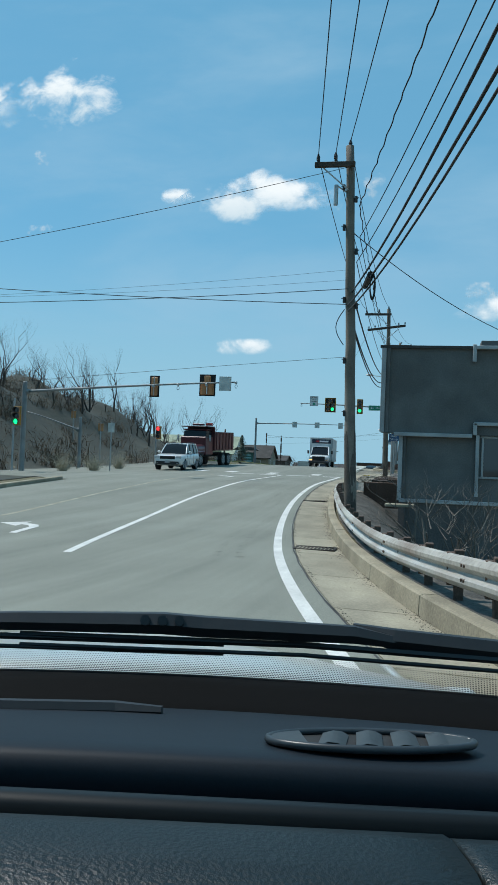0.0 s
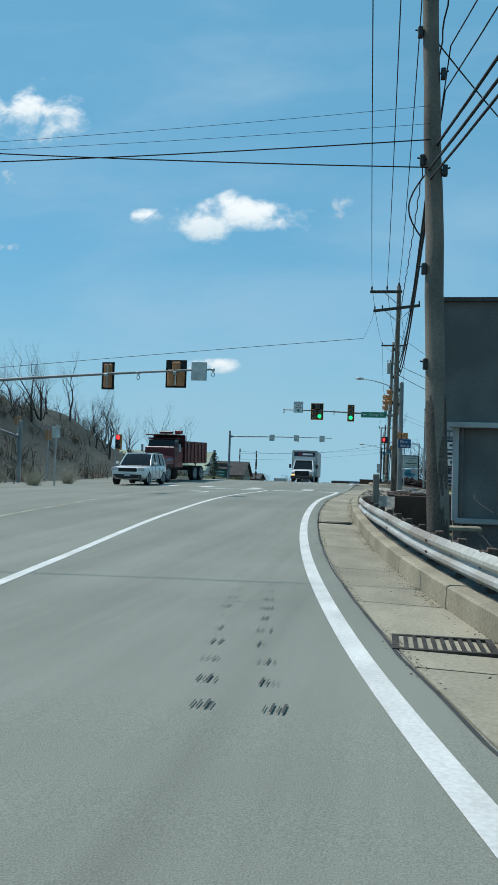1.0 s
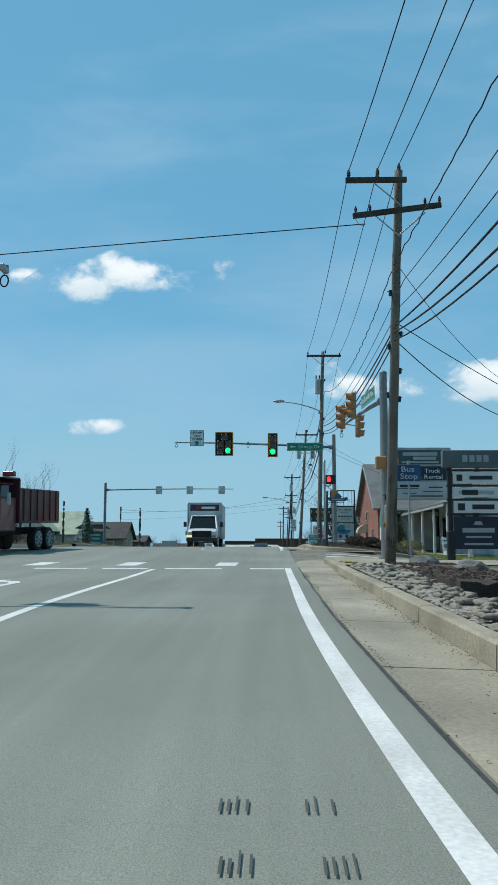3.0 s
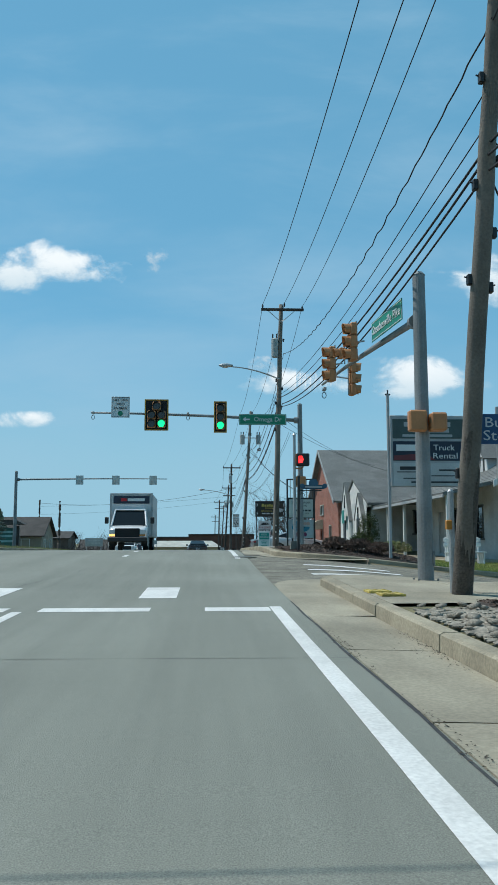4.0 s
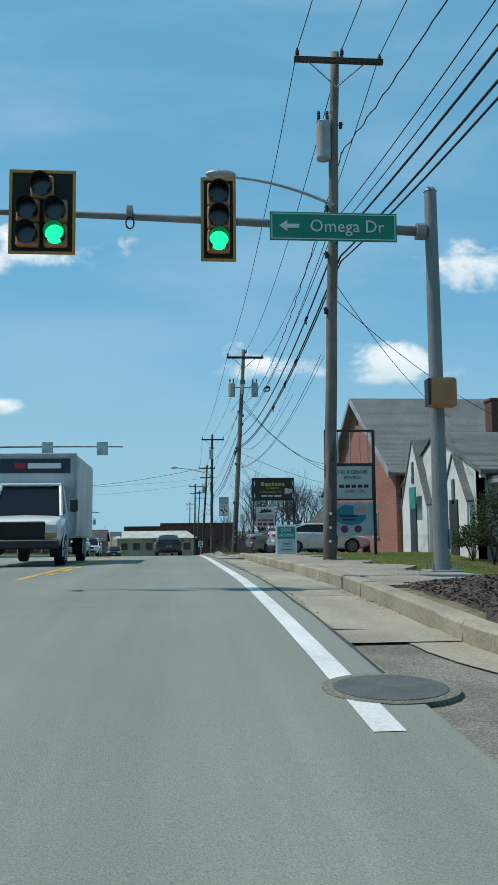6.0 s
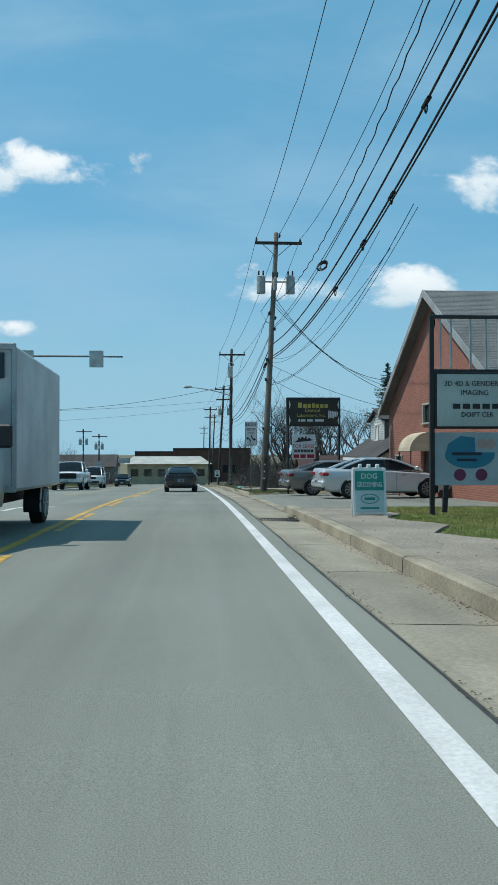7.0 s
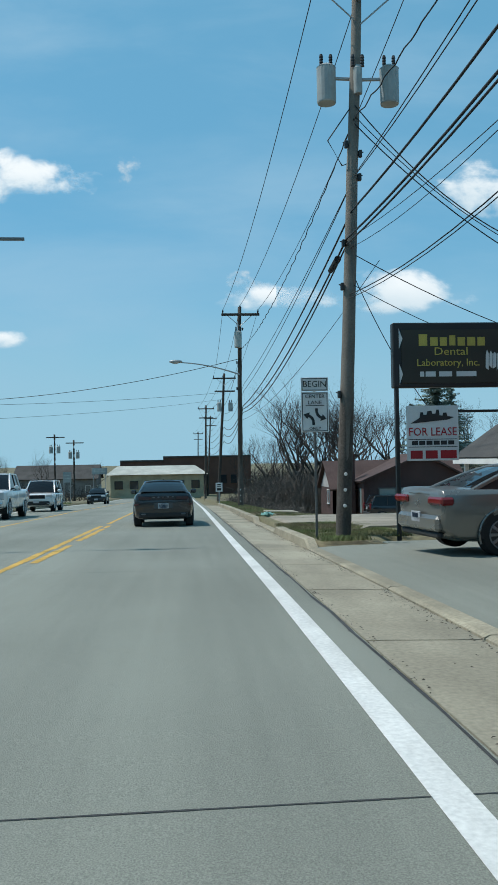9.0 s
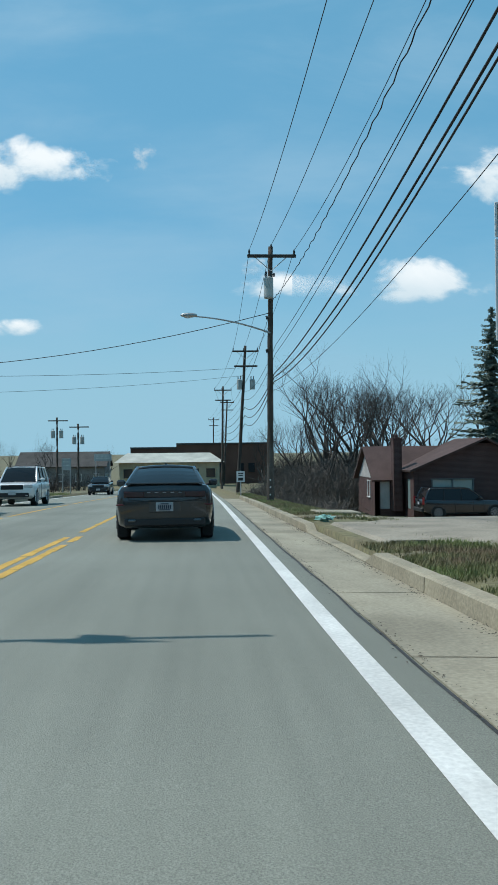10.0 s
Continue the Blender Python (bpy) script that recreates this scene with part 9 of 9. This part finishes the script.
for x, y, s in ((-1.15, 51.4, .34), (-.4, 49.3, .3), (-.9, 48.0, .22)):
    bm = B()
    bmesh.ops.create_icosphere(bm, subdivisions=2, radius=1.0)
    for v in bm.verts:
        v.co *= 1 + .3 * noise.noise(v.co * 1.7 + Vector((x, y, 0)))
        v.co.z *= .6
    solid("boulder", bm, STONE_GREY, "rough grey boulder beside the pole", "boulder", pose(x, y, land(x, y) + s * .2, 8, 5, 30) @ Matrix.Diagonal((s * 1.3, s, s, 1)), smooth=False)
# litter and stones in the gravel strip
vs, fs = [], []
for k in range(140):
    y = rr.uniform(71.5, 91)
    x = rr.uniform(-3.2, -1.5)
    c = Vector((x, y, gz(y) + .165))
    s = rr.uniform(.006, .018)
    i = len(vs)
    for (p,) in base:
        vs.append(tuple(c + p * s))
    fs += [tuple(i + q for q in f) for f in tri]
me = bpy.data.meshes.new("gravel")
me.from_pydata(vs, [], fs)
me.materials.append(GRAVEL)
tagged(new("gravel", me), "loose pale gravel behind the kerb", "gravel", kind="stuff")
# crumbs of grit and leaf litter along the gutter's seam and the kerb's foot
vs, fs = [], []
for k in range(17000):
    y = rr.uniform(4, 50) if k % 2 else rr.uniform(70, 130)
    if noise.noise((y * .55, 7.0, 0)) < rr.uniform(-.35, .25):
        continue
    u = rr.gauss(.36, .05) if k % 5 < 2 else 1.19 - abs(rr.gauss(0, .08)) if k % 5 < 4 or k % 3 else rr.uniform(.4, 1.15)
    q = on(u, y, .010 if u < .4 else -.008)
    l_ = rr.uniform(.004, .015)
    t_ = rr.uniform(0, 6.28)
    e, g = Vector((math.cos(t_), math.sin(t_), rr.uniform(-.1, .35))) * l_, Vector((-math.sin(t_), math.cos(t_), rr.uniform(0, .4))) * l_ * rr.uniform(.3, .8)
    i = len(vs)
    vs += [tuple(q - e), tuple(q + g), tuple(q + e), tuple(q - g * .7 + Vector((0, 0, l_ * .5)))]
    fs += [(i, i + 1, i + 2), (i, i + 2, i + 3)]
me = bpy.data.meshes.new("gutter_dirt")
me.from_pydata(vs, [], fs)
me.materials.append(mat("gutter_litter", (.085, .072, .055), .95, grain=9, amount=.5, stain=3))
tagged(new("gutter_dirt", me), "dark grit and leaf crumbs along the gutter", "dirt", kind="stuff")
# broken lumps of kerb by the far drain grate
for x, y, k in ((-3.60, 90.0, .05), (-3.52, 89.75, .035), (-3.70, 89.55, .03), (-3.50, 90.35, .04)):
    bm = B()
    bmesh.ops.create_icosphere(bm, subdivisions=2, radius=1.0)
    for v in bm.verts:
        v.co *= 1 + .45 * noise.noise(v.co * 1.3 + Vector((x * 9, y * 5, 0)))
        v.co.z *= .55
    solid("concrete_lump", bm, KERB, "broken lump of tan kerb concrete in the gutter", "rubble", pose(x, y, gz(y) + k * .25, 12, 8, 400 * y) @ Matrix.Diagonal((k * 1.4, k, k, 1)), group="kerb rubble")
# bark chips in the beds
vs, fs = [], []
for k in range(16000):
    if k % 3:
        y = rr.uniform(66.2, 71.4)
        x = rr.uniform(-3.1, 1.2)
        if y < 68.3 and (x + .75) ** 2 + (y - 68.3) ** 2 > 2.4**2 and x < -.75:
            continue
        z = gz(y) + .18 + .12 * ease(0, 5, (x + 3.1) / 4.4 * 16) * ease(66, 68, y) - fall(x, y)
    else:
        y = rr.uniform(43, 50.8)
        x = rr.uniform(-2.2, -.6)
        z = gz(y) + .21
    c = Vector((x, y, z))
    a, b = Vector((rr.uniform(-1, 1), rr.uniform(-1, 1), rr.uniform(-.3, .5))) * .035, Vector((rr.uniform(-1, 1), rr.uniform(-1, 1), rr.uniform(-.3, .5))) * .013
    i = len(vs)
    vs += [tuple(c - a - b), tuple(c + a - b), tuple(c + a + b), tuple(c - a + b)]
    fs.append((i, i + 1, i + 2, i + 3))
me = bpy.data.meshes.new("bark_chips")
me.from_pydata(vs, [], fs)
me.materials.append(mat("bark_chip", (.10, .07, .055), .95, grain=9, amount=.5, stain=3))
tagged(new("bark_chips", me), "scattered bark chips in the planted beds", "bark chips", kind="stuff")


# ---- clouds: thin sheets of lit vapour far beyond the houses ----
def cloud_mat(name, size, cover, soft, bright, stretch=1.0, detail=8, strength=1.0, low=(.52, .68, .76), high=(.93, .97, .97)):
    m = bpy.data.materials.new(name)
    m.use_nodes = True
    n, l = m.node_tree.nodes, m.node_tree.links
    n.remove(n["Principled BSDF"])
    out = n["Material Output"]
    co = n.new("ShaderNodeTexCoord")
    info = n.new("ShaderNodeObjectInfo")
    mp = n.new("ShaderNodeMapping")
    mp.inputs["Scale"].default_value = (1 / size, 1 / size, stretch / size)
    l.new(co.outputs["Object"], mp.inputs["Vector"])
    sh = n.new("ShaderNodeMath")
    sh.operation = "MULTIPLY"
    sh.inputs[1].default_value = 37.0
    l.new(info.outputs["Random"], sh.inputs[0])
    l.new(sh.outputs[0], mp.inputs["Location"])
    ns = n.new("ShaderNodeTexNoise")
    ns.inputs["Scale"].default_value, ns.inputs["Detail"].default_value, ns.inputs["Roughness"].default_value, ns.inputs["Distortion"].default_value = 1.0, detail, .56, .25
    l.new(mp.outputs[0], ns.inputs["Vector"])
    # falls off towards the rim of the sheet
    off = n.new("ShaderNodeVectorMath")
    off.operation = "MULTIPLY_ADD"
    off.inputs[1].default_value, off.inputs[2].default_value = (2, 0, 2), (-1, 0, -1)
    l.new(co.outputs["Generated"], off.inputs[0])
    ln = n.new("ShaderNodeVectorMath")
    ln.operation = "LENGTH"
    l.new(off.outputs[0], ln.inputs[0])
    sq = n.new("ShaderNodeMath")
    sq.operation = "POWER"
    sq.inputs[1].default_value = 2.2
    l.new(ln.outputs["Value"], sq.inputs[0])
    rough = n.new("ShaderNodeMath")
    rough.operation = "MULTIPLY_ADD"
    rough.inputs[1].default_value, rough.inputs[2].default_value = 2.0, -0.5
    l.new(ns.outputs["Fac"], rough.inputs[0])
    dens = n.new("ShaderNodeMath")
    dens.operation = "MULTIPLY_ADD"
    dens.inputs[1].default_value = -0.85
    l.new(sq.outputs[0], dens.inputs[0])
    l.new(rough.outputs[0], dens.inputs[2])
    al = n.new("ShaderNodeMapRange")
    al.interpolation_type = "SMOOTHSTEP"
    al.inputs[1].default_value, al.inputs[2].default_value = cover, cover + soft
    al.inputs[4].default_value = strength
    l.new(dens.outputs[0], al.inputs[0])
    sep = n.new("ShaderNodeSeparateXYZ")
    l.new(co.outputs["Generated"], sep.inputs[0])
    top = n.new("ShaderNodeMath")
    top.operation = "MULTIPLY_ADD"
    top.inputs[1].default_value = .5
    l.new(ns.outputs["Fac"], top.inputs[0])
    l.new(sep.outputs[2], top.inputs[2])
    col = n.new("ShaderNodeMix")
    col.data_type = "RGBA"
    col.inputs[6].default_value, col.inputs[7].default_value = (*low, 1), (*high, 1)
    cr = n.new("ShaderNodeMapRange")
    cr.inputs[1].default_value, cr.inputs[2].default_value = .35, .95
    l.new(top.outputs[0], cr.inputs[0])
    l.new(cr.outputs[0], col.inputs[0])
    em = n.new("ShaderNodeEmission")
    em.inputs["Strength"].default_value = bright
    l.new(col.outputs[2], em.inputs["Color"])
    tr = n.new("ShaderNodeBsdfTransparent")
    mx = n.new("ShaderNodeMixShader")
    l.new(al.outputs[0], mx.inputs[0])
    l.new(tr.outputs[0], mx.inputs[1])
    l.new(em.outputs[0], mx.inputs[2])
    l.new(mx.outputs[0], out.inputs["Surface"])
    return m


PUFF = cloud_mat("cloud_puff", 105, .04, .6, 1.0, 1.5, 7)
MILD = cloud_mat("cloud_mild", 170, .16, .48, 1.0, 1.7, 7, .97)
WISP = cloud_mat("cloud_wisp", 42, .22, .75, .85, 1.3, 9, .75)
HAZE = cloud_mat("cloud_cirrus", 900, .12, .9, 1.0, 3.2, 6, .5, (.30, .52, .68), (.38, .58, .72))


def cloud(x0, x1, z0, z1, material, label, y=2400):
    grow = .38
    cx, cz, w, h = (x0 + x1) / 2, (z0 + z1) / 2, (x1 - x0) * (1 + grow), (z1 - z0) * (1 + grow)
    bm = B()
    bm.faces.new([bm.verts.new(p) for p in ((-w / 2, 0, -h / 2), (w / 2, 0, -h / 2), (w / 2, 0, h / 2), (-w / 2, 0, h / 2))])
    # a little depth, so that the sheet's own box is not flat
    solid("cloud", bm, material, label, "cloud", pose(cx, y, cz), kind="structure")


WHITE_CLOUD = "small bright white fair-weather cloud"
cloud(-700, -260, 705, 830, PUFF, WHITE_CLOUD)
cloud(-540, -310, 745, 850, PUFF, WHITE_CLOUD, 2410)
cloud(-775, -677, 740, 808, PUFF, WHITE_CLOUD)
cloud(-200, -108, 750, 842, WISP, WHITE_CLOUD)
cloud(-1260, -940, 1000, 1200, PUFF, WHITE_CLOUD)
cloud(-1400, -1225, 1015, 1160, PUFF, WHITE_CLOUD)
cloud(-590, -420, 312, 365, PUFF, WHITE_CLOUD)
cloud(-1195, -1120, 885, 938, WISP, WHITE_CLOUD)
cloud(-1214, -1111, 675, 710, WISP, WHITE_CLOUD)
cloud(640, 1090, 650, 880, MILD, WHITE_CLOUD)
cloud(90, 480, 405, 490, MILD, WHITE_CLOUD)
cloud(340, 800, 395, 540, MILD, WHITE_CLOUD)
cloud(110, 260, 470, 530, WISP, WHITE_CLOUD, 2420)
cloud(-2600, 2600, -500, 1900, HAZE, "thin streaked high cloud over the blue sky", 2700)


# ---- the silver car from which the drive starts: dashboard, wipers and hood, its windscreen opening free ----
XC, HW = -0.25, 0.93
own = thing("car", "pale silver car with a black dashboard and wipers", "car", pose(0, 0, 1.30, 0, 0, 14.7) @ pose(0, 0, 0, -1.2, 0, 0), "vehicles on the road")
DASH = mat("dash_plastic", (.008, .013, .019), .55, grain=260, amount=.08, stain=1.5, stain_amount=.05, bump=.02, spec=.22)
COWL = mat("cowl_black", (.004, .004, .004), .9, grain=80, amount=.1, bump=0, spec=.1)
LEATHER = mat("black_leather", (.006, .009, .009), .42, grain=230, amount=.16, stain=2.0, stain_amount=.08, bump=.22, spec=.45)
OWN_PAINT = paint("pale_silver_paint", (.58, .60, .57), .35, .15)


def across(bm, prof, x0, x1, bow=0.0, n=24, lean=0.0, still=0.0):
    """A moulding across the car: a profile of (y, z), bowed back towards the sides."""
    rows = []
    for x in span(x0, x1, (x1 - x0) / n):
        b = bow * ((x - XC) / HW) ** 2
        rows.append([(x, y - b * ease(.55, 1.3, y), z - lean * (x - still) * ease(1.25, .88, y)) for y, z in prof])
    return sheet(bm, rows)


def in_car(name, prof, material, label="", bow=.17, smooth=True, x0=XC - .86, x1=XC + .86, parent=None, lean=.033, still=-.2):
    bm = B()
    across(bm, prof, x0, x1, bow, lean=lean, still=still)
    ob = part(name, bm, material, parent or own, label, smooth=smooth)
    so = ob.modifiers.new("thickness", "SOLIDIFY")
    so.thickness, so.offset = .012, -1
    return ob


in_car("cowl", ((1.66, -.415), (1.56, -.40), (1.50, -.352), (1.42, -.35), (1.36, -.362), (1.30, -.39)), COWL, "black cowl below the windscreen")
dash = in_car("dashboard", ((1.34, -.42), (1.31, -.348), (1.26, -.336), (1.12, -.313), (1.0, -.295), (.92, -.286), (.885, -.284), (.872, -.288), (.866, -.30), (.855, -.345)), DASH, "dark blue-grey padded dashboard top", lean=.018, still=.2)
in_car("dash_strip", ((.85, -.34), (.815, -.300), (.79, -.283), (.772, -.281), (.762, -.287), (.757, -.33)), mat("dash_strip_black", (.005, .007, .008), .5, grain=200, amount=.06, bump=.01, spec=.25), "dull black strip along the dashboard", .05)
in_car("dash_pad", ((.75, -.34), (.742, -.297), (.728, -.282), (.70, -.276), (.64, -.275), (.58, -.287), (.53, -.317), (.50, -.42), (.52, -.6)), LEATHER, "grained black leather-look pad", .05, x0=XC - .86, x1=.222)
in_car("side_pad", ((.75, -.34), (.742, -.299), (.728, -.285), (.70, -.279), (.64, -.278), (.58, -.29), (.53, -.32), (.50, -.42), (.52, -.6)), LEATHER, "", .05, x0=.228, x1=XC + .86)
# the oval air vent with its slats, and the slot at the screen's foot
vc, va, vb = Vector((.205, .945, -.2835)), .115, .060
tilt = .083


def oval(t, k=1.0, dz=0.0):
    y = vb * k * math.sin(t)
    return vc + Vector((va * k * math.cos(t), y, -tilt * y * 1.6 + dz))


bm = B()
tube(bm, [oval(2 * math.pi * k / 36) for k in range(37)], .0045, 8)
ring_ = part("vent_ring", bm, mat("vent_rim_grey", (.030, .037, .043), .4, bump=0), dash, "oval air vent with curved slats", smooth=True)
bm = B()
c = bm.verts.new(vc + Vector((0, 0, -.002)))
rim_ = [bm.verts.new(oval(2 * math.pi * k / 36, .97, -.003)) for k in range(36)]
for k in range(36):
    bm.faces.new((c, rim_[k], rim_[(k + 1) % 36]))
part("vent_well", bm, BLACK_MATT, dash)
for k in range(4):
    x = -.066 + .040 * k
    bm = B()
    rows = []
    for j in range(7):
        f = j / 6
        y = (f - .5) * 2 * vb * .80 * math.sqrt(max(.05, 1 - (x / va) ** 2))
        lift = .012 * math.sin(math.pi * f)
        rows.append([vc + Vector((x + d + .018 * f, y, -tilt * y * 1.6 + z)) for d, z in ((0, .001), (.012, .004 + lift * .3), (.022, .003), (.030, -.001))])
    sheet(bm, rows)
    part("slat", bm, mat("vent_slat_grey", (.040, .047, .050), .5, bump=0), dash, smooth=True)
for s, a in ((-1, -.112), (1, .075)):
    bm = B()
    rows = []
    for j in range(6):
        f = j / 5
        x = a + .036 * f
        y1 = vb * .9 * math.sqrt(max(0, 1 - (x / va) ** 2))
        rows.append([vc + Vector((x, y, -tilt * y * 1.6 + .003)) for y in (-y1, -y1 / 2, 0, y1 / 2, y1)])
    sheet(bm, rows)
    part("vent_end", bm, mat("vent_slat_grey", (.040, .047, .050), .5, bump=0), dash, smooth=True)
bm = B()
tube(bm, [(-.9, 1.15, -.314), (-.5, 1.19, -.321), (-.10, 1.20, -.323), (-.035, 1.185, -.321)], [.011, .011, .011, .007], 6)
part("defrost_slot", bm, BLACK, dash, "black defroster slot")
# rows of printed dots along the foot of the windscreen, smaller upwards
bm = B()
for j in range(14):
    yy, zz, rd = 1.478 - .006 * j, -.338 + .0042 * j, .0021 - .0001 * j
    for k in range(390):
        x = XC - .80 + .0042 * (k + .5 * (j % 2))
        c = Vector((x, yy - .17 * ((x - XC) / HW) ** 2, zz))
        bm.faces.new([bm.verts.new(c + Vector((rd * a_, -.55 * rd * b_, .83 * rd * b_))) for a_, b_ in ((1, 0), (.3, .8), (-.8, .5), (-.8, -.5), (.3, -.8))])
tagged(part("frit_dots", bm, BLACK_MATT, own, "black dots printed on the windscreen's foot"), kind="stuff")
# wipers on their pivots
for pts, blade, px in (([(-.62, 1.56, -.275), (-.30, 1.53, -.262), (-.05, 1.52, -.258), (.02, 1.52, -.262), (.29, 1.50, -.266), (.36, 1.49, -.275)], [(-.3, 1.53, -.285), (.2, 1.51, -.288), (.62, 1.44, -.298)], -.62),
                       ([(.29, 1.52, -.262), (.36, 1.50, -.272), (.60, 1.46, -.285), (.80, 1.40, -.30)], [(-.95, 1.47, -.282), (-.4, 1.53, -.288), (.06, 1.525, -.292)], .78)):
    bm = B()
    tube(bm, pts, [.009 + .012 * math.sin(math.pi * min(1, max(0, (k + .6) / len(pts)))) for k in range(len(pts))], 6)
    for k in range(3):
        p = Vector(pts[min(2, len(pts) - 1)]) + Vector((-.03 + .03 * k, -.006, .004))
        rod(bm, p, p + Vector((0, -.016, .004)), .010, .009, 10)
    arm_ = part("wiper_arm", bm, BLACK, own, "black wiper arm")
    bm = B()
    tube(bm, blade, .006, 5)
    tube(bm, [Vector(p) + Vector((0, 0, -.018)) for p in blade], .004, 5)
    part("wiper_blade", bm, BLACK, arm_)
    bm = B()
    rod(bm, (px, 1.50 if px < 0 else 1.41, -.285), (px, 1.54, -.42), .016, .02, 8)
    part("pivot", bm, BLACK, arm_)


def skin(name, ys, material, x0, x1, label=""):
    bm = B()
    rows = []
    for y, z, drop in ys:
        rows.append([(x, y - .16 * abs((x - XC) / HW) ** 3 * ease(1.6, 2.9, y), z - drop * abs((x - XC) / HW) ** 2) for x in span(x0, x1, .09)])
    sheet(bm, rows)
    ob = part(name, bm, material, own, label, smooth=True)
    so = ob.modifiers.new("thickness", "SOLIDIFY")
    so.thickness, so.offset = .01, -1
    return ob


skin("hood", ((1.62, -.372, .07), (1.75, -.366, .08), (1.95, -.376, .10), (2.2, -.40, .14), (2.45, -.44, .17), (2.65, -.52, .19), (2.78, -.63, .18)), OWN_PAINT, XC - .93, XC + .93, "pale silver bowed hood")
skin("front_bumper", ((2.785, -.64, .17), (2.86, -.72, .10), (2.88, -.86, .06), (2.84, -.98, .04)), OWN_PAINT, XC - .88, XC + .88)
for s in (-1, 1):
    bm = B()
    box(bm, (XC + s * .64, 2.66, -.74), (.34, .16, .12), .04)
    part("headlamp", bm, LAMP_CLEAR, own, "clear headlamp")
    for nm, y0, y1, zt in (("front_wing", 1.45, 2.72, -.56), ("front_door", .32, 1.43, -.44), ("rear_door", -.72, .30, -.42), ("rear_wing", -1.62, -.74, -.40)):
        bm = B()
        rows = []
        for y in span(y0, y1, .14):
            low = -1.0
            for ax in (2.0, -.85):
                if abs(y - ax) < .34:
                    low = max(low, -.83 + math.sqrt(.34**2 - (y - ax) ** 2))
            zt_ = max(zt, low + .015)
            rows.append([(XC + s * (HW + d), y, low + (zt_ - low) * f) for d, f in ((-.05, 0), (-.005, .25), (.0, .6), (-.03, .95), (-.07, 1.0))])
        sheet(bm, rows)
        ob = part(nm, bm, OWN_PAINT, own, smooth=True)
        so = ob.modifiers.new("thickness", "SOLIDIFY")
        so.thickness = .012
        if "door" in nm:
            bm = B()
            box(bm, (XC + s * (HW + .012), y0 + .18, zt - .13), (.03, .2, .035), .01)
            part("handle", bm, OWN_PAINT, ob)
    for p, q in (((.90, 1.42, -.42), (.66, .22, .26)), ((.88, .20, -.44), (.66, .10, .26)), ((.86, -1.25, -.40), (.62, -.72, .24))):
        bm = B()
        rod(bm, (XC + s * p[0], p[1], p[2]), (XC + s * q[0], q[1], q[2]), .045, .04, 8)
        part("pillar", bm, OWN_PAINT, own)
    for y in (2.0, -.85):
        bm = B()
        rod(bm, (XC + s * (HW - .02), y, -.83), (XC + s * (HW - .24), y, -.83), .315, .315, 26)
        wh_ = part("wheel", bm, TYRE, own)
        bm = B()
        rod(bm, (XC + s * (HW - .015), y, -.83), (XC + s * (HW - .05), y, -.83), .20, .20, 20)
        part("rim", bm, RIM, wh_)
bm = B()
sheet(bm, [[(XC + .68 * f, y, .255 + .05 * (1 - f * f) * math.sin(math.pi * t)) for f in (-1, -.6, 0, .6, 1)] for y, t in ((.22, .1), (0, .35), (-.2, .5), (-.45, .65), (-.74, .9))])
ob = part("roof", bm, OWN_PAINT, own, smooth=True)
ob.modifiers.new("thickness", "SOLIDIFY").thickness = .03
bm = B()
sheet(bm, [[(XC + .86 * f, y, z) for f in (-1, -.5, 0, .5, 1)] for y, z in ((-1.2, -.40), (-1.5, -.39), (-1.66, -.44), (-1.7, -.7), (-1.66, -.98))])
ob = part("tail", bm, OWN_PAINT, own, smooth=True)
ob.modifiers.new("thickness", "SOLIDIFY").thickness = .015
bm = B()
box(bm, (XC, .4, -.96), (1.7, 3.9, .06), .01)
part("floor_pan", bm, BLACK_MATT, own)
